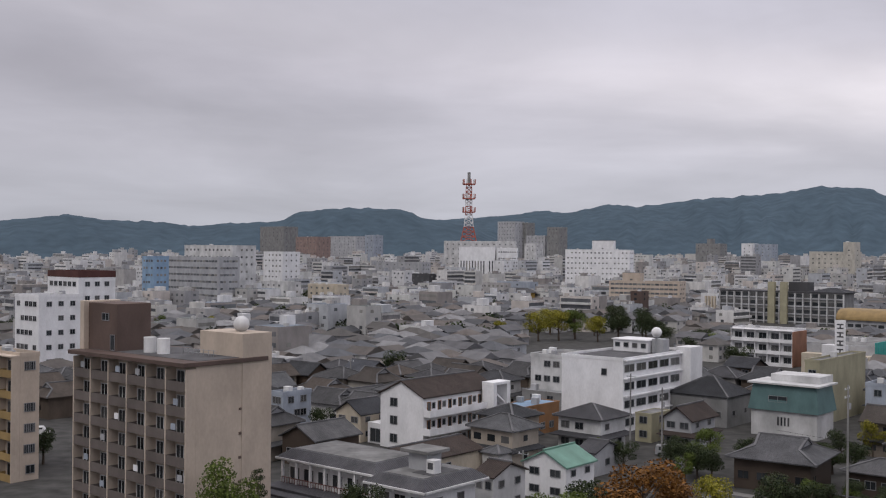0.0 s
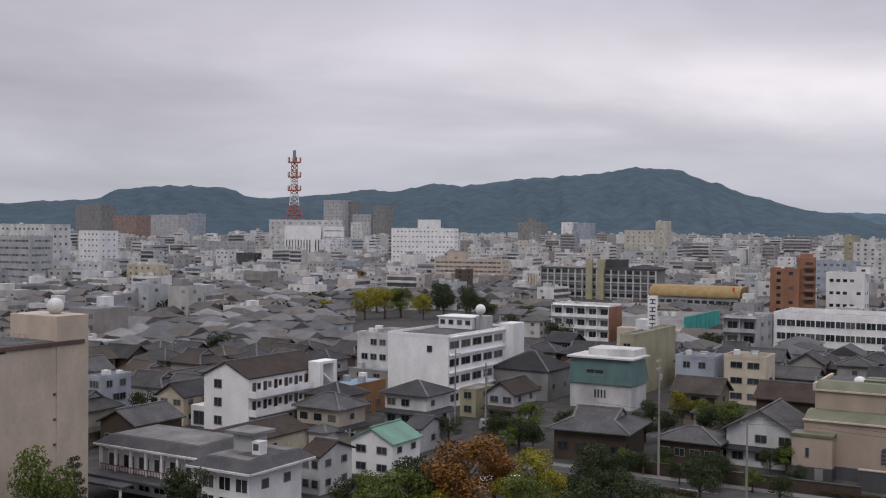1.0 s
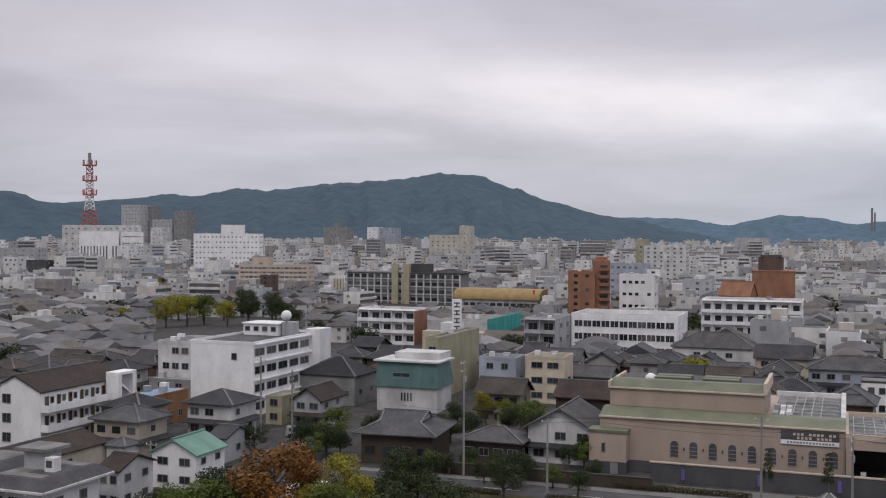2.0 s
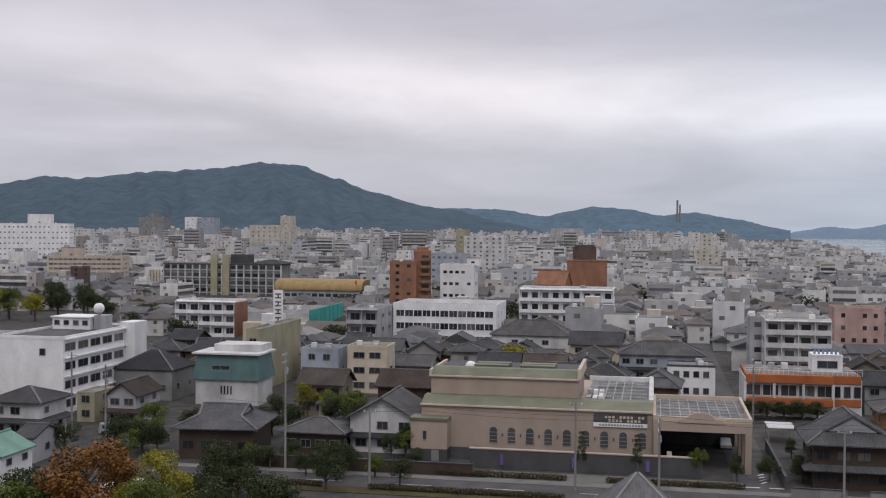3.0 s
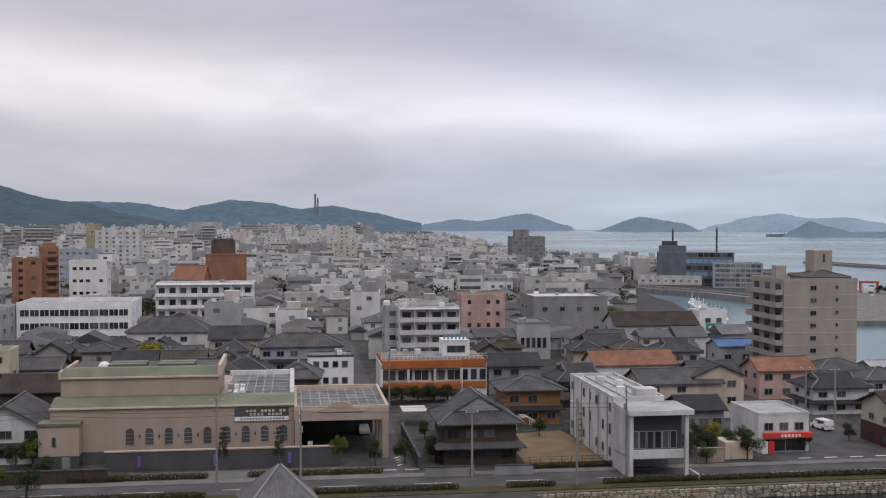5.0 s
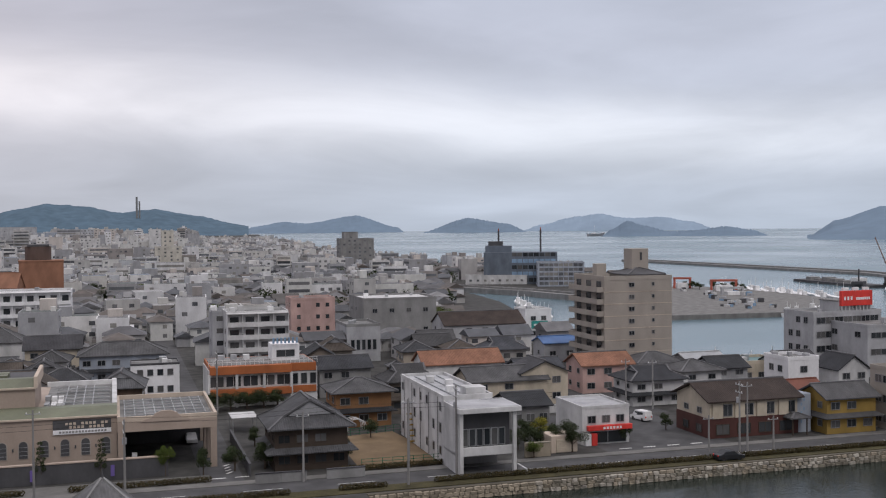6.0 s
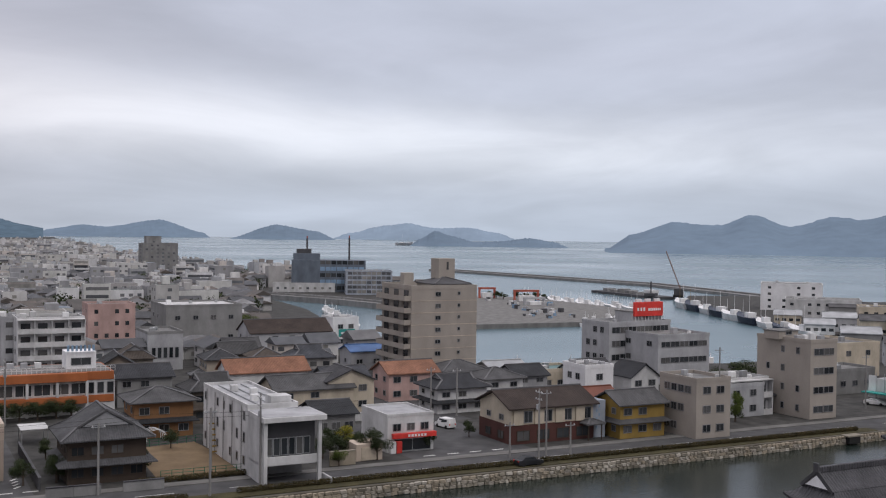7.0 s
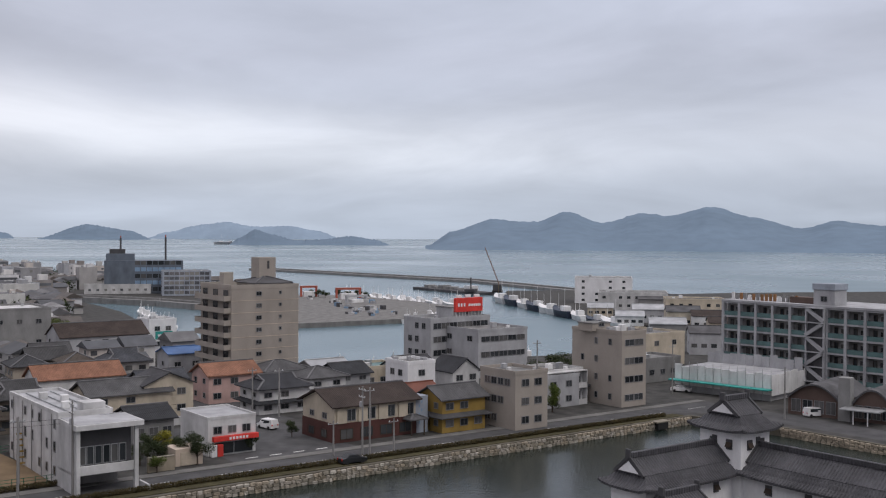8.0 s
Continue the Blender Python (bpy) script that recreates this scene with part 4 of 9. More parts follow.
def arched_hall(x, y, yaw, w, d, h):
    FOOT.append((x, y, yaw, w, d))
    ob = thing("gymnasium", x, y, 0, yaw, "school gymnasium with a deep ochre metal roof edge", "gymnasium")
    box(ob, "wall", 0, d / 2, 0, w, d, h - 4.4, GREYL)
    seg = 10
    vs, fs = [], []
    for s_, sx in ((0, -w / 2 - 0.6), (1, w / 2 + 0.6)):
        for i in range(seg + 1):
            a = math.pi / 2 * i / seg
            vs.append((sx, -0.8 + (1 - math.cos(a)) * d * 0.5, h - 4.4 + 4.6 * math.sin(a)))
        vs.append((sx, d + 0.6, h + 0.2))
        vs.append((sx, d + 0.6, h - 4.4))
    n = seg + 3
    fs = [tuple(range(n)), tuple(range(2 * n - 1, n - 1, -1))] + [(i, n + i, n + (i + 1) % n, (i + 1) % n) for i in range(n)]
    mesh_part("roof", vs, fs, OCHRE, ob, "ochre curved metal roof")
    windows(ob, w, d, "f", 12, 1, w / 12 - 0.7, 1.6, 2.0, 3, 0.6, WHITE, False)
    box(ob, "red_panel", w * 0.45, -0.86, h - 1.5, 0.8, 0.2, 1.8, RED)
    return ob


def corridor_flats(x, y, yaw, w, d, h):
    """Gable end in front, open access galleries along the right side, stair frame at the back corner."""
    FOOT.append((x, y, yaw, w, d))
    ob = thing("apartment_block", x, y, 0, yaw, "white three-storey flats with open galleries and a brown roof", "apartment block")
    gable_wall(ob, d, w, h, 2.3, WHITE, 0, d / 2, 0, math.pi / 2)
    gable_roof(ob, "roof", d, w, 2.3, 0.35, TILEB, 0, d / 2, h, math.pi / 2)
    dz = h / 3
    for k in range(3):
        if k < 2:
            balcony(ob, w, d, "r", -1.2, (k + 1) * dz - 0.15, d - 2.5, 1.5, 1.15, WHITE)
        window(ob, -w * 0.18, 0, k * dz + 1.0, 1.7, 1.5, "f")
        for i in range(6):
            window(ob, *on_face("r", w, d, -d / 2 + (d - 3) * (i + 0.5) / 6), k * dz + 0.25, 0.9, 2.0, "r", WOODB)
            window(ob, *on_face("r", w, d, -d / 2 + (d - 3) * (i + 0.5) / 6 + 1.2), k * dz + 1.0, 0.9, 1.1, "r")
    # open stair frame: two white posts, head beam, sloping flights
    for v in (d - 3.6, d + 0.4):
        box(ob, "frame_post", w / 2 + 1.6, v, 0, 2.6, 1.0, h + 0.9, WHITE)
    box(ob, "frame_head", w / 2 + 1.6, d - 1.6, h + 0.9, 2.6, 5.0, 0.5, WHITE)
    for k in range(3):
        st = box(ob, "stair_flight", w / 2 + 1.8, d - 1.6, k * dz + 0.2, 1.2, 4.2, 0.3, WHITE, bev=0)
        st.rotation_euler = (radians(35 if k % 2 else -35), 0, 0)
        st.location = (w / 2 + 1.8, d - 1.6, k * dz + dz / 2)
    box(ob, "porch", -w / 2 - 2.0, 3.5, 0, 4.0, 5.0, 3.6, WHITE)
    window(ob, -w / 2 - 2.0, 1.0, 0.3, 2.6, 2.4, "f")
    return ob


def white_office(x, y, yaw, w, d, h):
    FOOT.append((x, y, yaw, w, d))
    ob = thing("office_building", x, y, 0, yaw, "large white four-storey building with a blank wall and window bands", "office building")
    box(ob, "wall", 0, d / 2, 0, w, d, h, WHITE)
    box(ob, "roof_deck", 0, d / 2, h, w - 0.6, d - 0.6, 0.06, DECKD, bev=0)
    ring(ob, "parapet", -w / 2 - 0.05, w / 2 + 0.05, -0.05, d + 0.05, h - 0.1, 0.3, 0.6, WHITE)
    dz = h / 4
    for k in range(4):
        b = box(ob, "ledge", w / 2 + 0.25, d / 2 - 2, k * dz + dz * 0.95, 0.5, d - 5, 0.25, WHITE, bev=0)
        for i in range(5):
            u = -d / 2 + (d - 5) * (i + 0.5) / 5
            window(ob, *on_face("r", w, d, u), k * dz + 1.1, (d - 5) / 5 - 0.9, 1.5, "r", METALG)
    box(ob, "stair_block", w / 2 + 0.6, d - 2.2, 0, 3.2, 5.2, h + 1.2, WHITE)
    window(ob, w * 0.2, 0, h - 3.0, 1.2, 1.3, "f")
    box(ob, "penthouse", -w * 0.1, d * 0.72, h + 0.06, 8, 6, 2.3, WHITE)
    box(ob, "penthouse_roof", -w * 0.1, d * 0.72, h + 2.36, 8.6, 6.6, 0.25, WHITE)
    for i in range(4):
        window(ob, -w * 0.1 - 3 + i * 2, d * 0.72 - 3, h + 0.9, 1.2, 1.0)
    ball(ob, "water_tank", w * 0.28, d * 0.66, h + 4.2, 1.05, METALW, "white spherical water tank")
    cyl(ob, "tank_stand", w * 0.28, d * 0.66, h, 0.35, 3.3, METALG, seg=8)
    box(ob, "tank_house", w * 0.30, d * 0.70, h + 0.06, 2.6, 2.6, 2.8, GREYL)
    return ob


def mansard_building(x, y, yaw, w, d, h):
    FOOT.append((x, y, yaw, w, d + 8))
    d = max(d, 9.0)
    ob = thing("clinic_building", x, y, 0, yaw, "cream building with a teal sheet-metal mansard storey", "building")
    box(ob, "wall", 0, d / 2, 0, w - 0.9, d - 0.9, h * 0.52, WHITE2)
    W, D, a, b = w / 2, d, h * 0.50, h
    vs = [(-W, 0, a), (W, 0, a), (W, D, a), (-W, D, a), (-W + 0.7, 0.7, b), (W - 0.7, 0.7, b), (W - 0.7, D - 0.7, b), (-W + 0.7, D - 0.7, b)]
    mesh_part("mansard", vs, QUADS, TEAL, ob, "teal sheet metal cladding")
    box(ob, "cornice", 0, d / 2, h, w + 0.2, d + 0.2, 0.35, WHITE2)
    box(ob, "upper_deck", 1, d / 2 + 2.0, h + 0.35, w - 4, d * 0.7, 1.3, WHITE2)
    window(ob, -w * 0.08, 0.32, h * 0.66, 3.6, 1.2, "f")
    for i in range(4):
        window(ob, -1.0 + i * 0.65, 0.45, h * 0.22, 0.35, 1.6, "f")
    return ob


def stair_tower(x, y, yaw, w, d, h):
    FOOT.append((x, y, yaw, w, d))
    ob = thing("apartment_tower", x, y, 0, yaw, "orange-brown tiled apartment tower with stacked balconies", "apartment tower")
    box(ob, "wall", 0, d / 2, 0, w, d, h, BRICKO)
    box(ob, "penthouse", 0, d / 2, h, w * 0.7, d * 0.5, 1.2, BRICKO)
    for k in range(8):
        balcony(ob, w, d, "f", w * 0.15, k * (h - 3) / 8 + 2.0, w * 0.6, 1.2, 1.1, BRICKO)
        window(ob, w * 0.15, 0, k * (h - 3) / 8 + 2.2, w * 0.45, 1.9, "f", None, False)
    return ob


def drum_tower(x, y, yaw, w, d, h):
    FOOT.append((x, y, yaw, w, d))
    ob = thing("hotel_tower", x, y, 0, yaw, "orange-brown hotel tower topped by a brown round drum", "tower")
    box(ob, "wall", 0, d / 2, 0, w, d, h, BRICKO)
    box(ob, "parapet", 0, d / 2, h, w + 0.3, d + 0.3, 0.4, BRICKO)
    cyl(ob, "drum", -1, d / 2, h + 0.4, w * 0.30, 5.0, BRNWALL, seg=20)
    box(ob, "drum_cap", -1, d / 2, h + 5.4, w * 0.5, w * 0.5, 0.8, GREYD)
    for k in range(2):
        windows(ob, w, d, "l", 3, 1, 1.2, 1.0, h - 4 - 4 * k, 3, 2, None, False)
    return ob


def orange_band_building(x, y, yaw, w, d, h):
    FOOT.append((x, y, yaw, w, d))
    ob = thing("restaurant_building", x, y, 0, yaw, "two-storey building with orange bands and railed roof terrace", "building")
    box(ob, "wall", 0, d / 2, 0, w, d, h - 1.3, WHITE2)
    for z_, hh in ((h - 2.0, 1.5), (h * 0.26, 1.3)):
        box(ob, "orange_band", -w * 0.12, d / 2 - 0.5, z_, w * 0.74, d + 1.6, hh, ORANGE)
        box(ob, "orange_band", w * 0.37, d / 2 + 0.3, z_, w * 0.24, d + 1.0, hh, ORANGE)
    for i in range(5):
        window(ob, -w * 0.43 + i * w * 0.155, 0, h * 0.45, w * 0.14, 2.1, "f", METALW)
    for i in range(3):
        window(ob, w * 0.29 + i * w * 0.085, 0, h * 0.45, w * 0.06, 2.1, "f")
    for i in range(4):
        box(ob, "column", -w * 0.5 + i * w * 0.25, -0.9, 0, 0.5, 0.5, h - 2.0, WHITE2)
    box(ob, "roof_deck", 0, d / 2, h - 0.5, w - 1, d - 1, 0.06, CONC, bev=0)
    bars = [(-w / 2, w / 2, 0.0, 0.06, h + 0.5, h + 0.58), (-w / 2, w / 2, 0.0, 0.06, h + 0.1, h + 0.16)] + [(-w / 2 + i * w / 24, -w / 2 + i * w / 24 + 0.06, 0, 0.06, h - 0.5, h + 0.58) for i in range(25)]
    mesh_part("railing", *join_boxes(bars), METALW, ob)
    box(ob, "penthouse", w * 0.24, d * 0.55, h - 0.5, 5.4, 5, 3.2, WHITE)
    window(ob, w * 0.24, d * 0.55 - 2.5, h + 0.2, 3.6, 1.4)
    bars = [(w * 0.24 - 2.6 + i * 0.75, w * 0.24 - 2.2 + i * 0.75, d * 0.3, d * 0.3 + 0.12, h + 2.9, h + 4.0) for i in range(7)]
    mesh_part("rooftop_lettering_bars", *join_boxes(bars), BLUEP, ob, "blue rooftop sign bars")
    for i in range(3):
        ac_unit(ob, -w * 0.35 + i * 2.4, d * 0.6, h - 0.44, 1.1)
    return ob


def white_annex_house(x, y, yaw, w, d, h):
    """White building: glazed upper room on posts in front, long three-storey wing with small windows behind."""
    FOOT.append((x, y, yaw, w, d))
    ob = thing("white_building", x, y, 0, yaw, "white modern building with glazed front room over a carport", "building")
    f = 6.5
    box(ob, "wing_wall", -w * 0.06, f + (d - f) / 2, 0, w * 0.88, d - f, h, WHITE2)
    box(ob, "roof_deck", -w * 0.06, f + (d - f) / 2, h, w * 0.84, d - f - 0.6, 0.08, GREYL, bev=0)
    ring(ob, "parapet", -w / 2 - 0.02, w * 0.38 + 0.02, f, d, h - 0.05, 0.25, 0.55, WHITE2)
    box(ob, "side_wall", -w / 2 + 0.3, f / 2, 0, 0.6, f, h - 0.4, WHITE2)
    box(ob, "front_roof", 0.2, f / 2 - 0.6, h - 0.9, w + 0.6, f + 1.0, 0.7, WHITE2)
    box(ob, "upper_room", 0.1, f / 2 + 0.5, 2.7, w - 1.2, f - 1.0, h - 3.6, GREYD)
    box(ob, "balcony_front", 0.1, -0.1, 2.5, w - 1.0, 0.25, 1.2, WHITE2)
    box(ob, "floor_slab", 0, f / 2, 2.4, w, f, 0.35, WHITE2)
    for i in range(6):
        window(ob, -w / 2 + 1.3 + i * (w - 1.9) / 6, 0.98, 3.6, (w - 1.9) / 6 - 0.1, 2.4, "f", METALG)
    for u in (-w / 2 + 0.35, w / 2 - 0.3):
        box(ob, "post", u, -0.3, 0, 0.5, 0.6, h - 0.9, WHITE2)
    box(ob, "garage_back", 0, f - 0.6, 0, w - 1.2, 0.4, 2.4, GREYW)
    for k in range(3):
        for i in range(7):
            px, py = on_face("l", w, d, 0)
            yy = f + 1.5 + (d - f - 3) * i / 6
            if (i + k) % 4 != 3:
                window(ob, -w / 2, yy, 1.2 + k * h / 3, 0.9, 1.3 if k != 1 else 1.5, "l")
    for i, (u, v) in enumerate(((-1.5, 12), (1.2, 11), (0.2, 18), (-1.6, 22))):
        ac_unit(ob, u, v, h + 0.08, 1.0, WHITE2 if i % 2 else METALW)
    for u in (-2.2, -0.4, 1.4):
        box(ob, "roof_pipe", u, f + (d - f) / 2, h + 0.08, 0.18, d - f - 3, 0.22, METALG, bev=0)
    box(ob, "upper_deck", 0.2, f / 2 - 0.6, h - 0.2, w + 0.1, f + 0.5, 0.05, GREYL, bev=0)
    for i in range(5):
        cyl(ob, "downpipe", -w / 2 - 0.12, f + 2.6 + i * 4.6, 0, 0.06, h, GREYW, seg=6)
    box(ob, "stair_head", w * 0.1, f + 1.8, h, 3.0, 2.6, 1.4, WHITE2)
    bars = []
    for i in range(6):
        bars.append((-w / 2 - 0.9, -w / 2 - 0.1, d * 0.72 + i * 0.28, d * 0.72 + i * 0.28 + 0.3, 0.4 + i * 0.8, 0.6 + i * 0.8))
    mesh_part("fire_stair", *join_boxes(bars), YELLOW, ob, "yellow outside stair")
    box(ob, "ramp_wall", w / 2 + 0.5, -1.2, 0, 0.3, 3.4, 0.9, WHITE2)
    return ob


def corner_shop(x, y, yaw, w, d, h):
    FOOT.append((x, y, yaw, w, d))
    ob = thing("shop", x, y, 0, yaw, "white corner shop with a red awning sign", "shop")
    box(ob, "wall", 0, d / 2, 0, w, d, h, WHITE2)
    box(ob, "roof_deck", 0, d / 2, h, w - 0.4, d - 0.4, 0.06, GREYL, bev=0)
    ring(ob, "parapet", -w / 2 - 0.05, w / 2 + 0.05, -0.05, d + 0.05, h - 0.1, 0.2, 0.45, WHITE2)
    for i in range(3):
        window(ob, -w * 0.3 + i * w * 0.3, 0, h * 0.58, 1.4, 1.2, "f")
    sign = box(ob, "sign_board", 0.4, -0.45, h * 0.40, w - 0.5, 0.7, 0.75, RED, label="red shop sign")
    vs, fs = join_boxes([(-1.2 + i * 0.55, -0.85 + i * 0.55, -0.84, -0.80, h * 0.43, h * 0.40 + 0.55) for i in range(6)])
    mesh_part("lettering_bars", vs, fs, WHITE, sign)
    sign.children[0].location = (0.4 - 0.4, 0.45 - 0.0, -h * 0.40)
    window(ob, 0.3, 0, 0.15, w - 1.6, 1.9, "f", METALG)
    for i in range(2):
        box(ob, "vending_machine", -w / 2 + 0.7 + i * 1.0, -0.5, 0, 0.9, 0.7, 1.8, RED if i else METALW)
    return ob


def brown_restaurant(x, y, yaw, w, d, h):
    FOOT.append((x, y, yaw, w, d))
    ob = thing("restaurant", x, y, 0, yaw, "cream and maroon tiled restaurant with a dark brown roof", "restaurant")
    gable_wall(ob, w, d, h, 2.0, CREAM, 0, d / 2)
    box(ob, "lower_wall", 0, d / 2, 0, w + 0.2, d + 0.2, h * 0.52, MAROON, label="maroon tiled ground floor")
    gable_roof(ob, "roof", w, d, 2.0, 0.8, TILEB, 0, d / 2, h)
    for i in range(4):
        box(ob, "pier", -w * 0.42 + i * w * 0.25, -0.12, h * 0.52, w * 0.11, 0.3, h * 0.4, CREAM, bev=0)
        window(ob, -w * 0.30 + i * w * 0.24, 0, h * 0.56, 1.6, h * 0.32, "f")
        window(ob, -w * 0.36 + i * w * 0.24, -0.11, 0.5, 2.4, 1.7, "f", WOODD)
    for k in range(2):
        window(ob, -w / 2, d * (0.3 + 0.4 * k), h * 0.6, 1.4, 1.0, "l")
        window(ob, -w / 2 - 0.1, d * (0.3 + 0.4 * k), 0.6, 1.8, 1.3, "l", WOODD)
    box(ob, "white_end", w / 2 + 1.2, 1.5, 0, 2.6, 3.0, h + 0.2, BLUEW, label="white painted sign wall")
    vs, fs = join_boxes([(w / 2 + 0.6 + 0.5 * (i % 2), w / 2 + 0.85 + 0.5 * (i % 2), -0.03, 0.0, 1.5 + 0.7 * i, 1.95 + 0.7 * i) for i in range(6)])
    mesh_part("sign_bars", vs, fs, BLUEP, ob)
    hip_roof(ob, "porch_roof", 3.0, 2.4, 0.6, 0.3, TILE, w * 0.44, -1.0, 2.6)
    box(ob, "porch_post", w * 0.44 - 1.3, -2.0, 0, 0.2, 0.2, 2.6, WOODD)
    box(ob, "porch_post", w * 0.44 + 1.3, -2.0, 0, 0.2, 0.2, 2.6, WOODD)
    return ob


def harbour_apartments(x, y, yaw, w, d, h):
    FOOT.append((x, y, yaw, w, d))
    ob = thing("apartment_tower", x, y, 0, yaw, "eight-storey taupe tiled apartment tower by the harbour", "apartment tower")
    box(ob, "wall", 0, d / 2, 0, w, d, h, TAUPE)
    fl = 8
    dz = h / fl
    for k in range(fl):
        balcony(ob, w, d, "l", 0.0, k * dz, d - 0.6, 1.6, 1.15, TAUPE)
        for i in range(3):
            window(ob, *on_face("l", w, d, -d / 2 + d * (i + 0.5) / 3), k * dz + 0.3, 2.4, 2.0, "l", GREYD)
        window(ob, -w * 0.10, 0, k * dz + 1.0, 1.4, 1.0, "f")
        window(ob, w * 0.22, 0, k * dz + 1.2, 0.7, 0.8, "f")
        box(ob, "string_course", 0, d / 2, k * dz - 0.06 if k else 0.02, w + 0.08, d + 0.08, 0.12, BONE, bev=0)
    ring(ob, "parapet", -w / 2 - 0.05, w / 2 + 0.05, -0.05, d + 0.05, h - 0.1, 0.3, 0.9, TAUPE)
    box(ob, "roof_deck", 0, d / 2, h, w - 0.8, d - 0.8, 0.06, CONC, bev=0)
    hip_roof(ob, "dark_upper_roof", w * 0.55, d * 0.6, 1.4, 0.2, GREYD, w * 0.2, d * 0.45, h + 0.8)
    box(ob, "upper_storey", w * 0.2, d * 0.45, h, w * 0.55, d * 0.6, 0.85, TAUPE)
    box(ob, "stair_tower", w * 0.24, d * 0.55, h, 4.2, 4.0, 6.6, TAUPE)
    box(ob, "tower_slit", w * 0.24 + 0.2, d * 0.55 - 2.02, h + 4.0, 0.5, 0.1, 1.8, GREYD, bev=0)
    box(ob, "roof_plant", -w * 0.25, d * 0.7, h, 2.4, 2.2, 3.2, TAUPE)
    return ob


def sign_building(x, y, yaw, w, d, h):
    FOOT.append((x, y, yaw, w, d))
    ob = block(x, y, yaw, w, d, h, GREYL, "grey harbour office carrying a red rooftop sign", floors=4, style="ribbon", wh=1.5, side=3, units=1, pent=(3.0, 4.2, 9.5, 6.0, 2.6))
    s = box(ob, "rooftop_sign", 3.2, 0.9, h + 1.6, 9.0, 0.8, 3.4, RED, label="red rooftop advertising board")
    vs, fs = join_boxes([(-3.8 + i * 0.95, -3.3 + i * 0.95, -0.45, -0.41, 1.3, 2.1) for i in range(3)] + [(-0.3 + i * 0.6, 0.15 + i * 0.6, -0.45, -0.41, 1.3, 1.9) for i in range(7)])
    mesh_part("lettering_bars", vs, fs, WHITE, s)
    vs, fs = join_boxes([(-4.2 + i * 1.05, -4.0 + i * 1.05, -0.1, 0.1, -1.6, 0) for i in range(9)])
    mesh_part("sign_frame", vs, fs, METALW, s)
    for i in range(3):
        box(ob, "sign_top", 0.2 + i * 3.0, 1.1, h + 5.05, 1.6, 0.6, 0.7, METALW)
    return ob


def gallery_flats(x, y, yaw, w, d, h):
    FOOT.append((x, y, yaw, w, d))
    ob = thing("apartment_block", x, y, 0, yaw, "long beige concrete flats with open galleries and stair tower", "apartment block")
    box(ob, "wall", 0, d / 2, 0, w, d, h, GREYW)
    fl = 6
    dz = h / fl
    n = 9
    for k in range(fl):
        box(ob, "gallery_slab", 0, -0.8, k * dz + dz - 0.35, w + 0.3, 1.7, 0.35, GREYL, bev=0)
        for i in range(n):
            u = -w / 2 + w * (i + 0.5) / n
            window(ob, u - w / n * 0.2, 0, k * dz + 0.2, 0.9, 2.0, "f", WOODD)
            window(ob, u + w / n * 0.2, 0, k * dz + 0.9, 1.5, 1.1, "f")
        bars = [(-w / 2, w / 2, -1.55, -1.5, k * dz + 0.95, k * dz + 1.03), (-w / 2, w / 2, -1.54, -1.51, k * dz + 0.05, k * dz + 0.95)]
        mesh_part("railing", *join_boxes(bars), TEAL, ob)
    for i in range(n + 1):
        box(ob, "pier", -w / 2 + w * i / n, -1.25, 0, 0.6, 1.1, h, GREYL, bev=0)
    box(ob, "roof_edge", 0, d / 2 - 0.8, h, w + 0.6, d + 2.2, 0.5, GREYL)
    sx = w * 0.11
    # solid dark panel painted as the shade of the open stairwell
    box(ob, "stair_recess", sx, -1.35, 0, 4.0, 1.5, h, GREYD, label="dark panel in place of stairwell shade")
    for u in (-2.1, 2.1):
        box(ob, "stair_post", sx + u, -2.3, 0, 0.35, 0.5, h, GREYL, bev=0)
    for k in range(fl):
        box(ob, "landing", sx, -2.5, k * dz + dz - 0.2, 4.4, 0.9, 0.2, GREYL, bev=0)
        st = box(ob, "stair_flight", sx, -2.6, k * dz + dz / 2 - 0.35, 4.6, 0.5, 0.75, GREYL, bev=0)
        st.rotation_euler = (0, radians(33 if k % 2 else -33), 0)
    box(ob, "tower_head", sx + 1.2, 1.2, h + 0.5, 5.0, 4.4, 3.2, GREYL)
    box(ob, "tower_cap", sx + 1.2, 1.2, h + 3.7, 5.4, 4.8, 1.3, BLUEW)
    window(ob, sx + 1.2, -1.0, h + 1.2, 1.6, 1.2, "f")
    rng = random.Random(2)
    for i in range(18):
        box(ob, "roof_rack", -w * 0.48 + i * w * 0.028, 1.0, h + 0.5, 0.5, 0.5, rng.uniform(1.0, 1.6), rng.choice((METALW, GREYW, WOODB)), bev=0)
    box(ob, "roof_shed", -w * 0.02, 2.0, h + 0.5, 6, 3, 1.3, BRNWALL)
    return ob


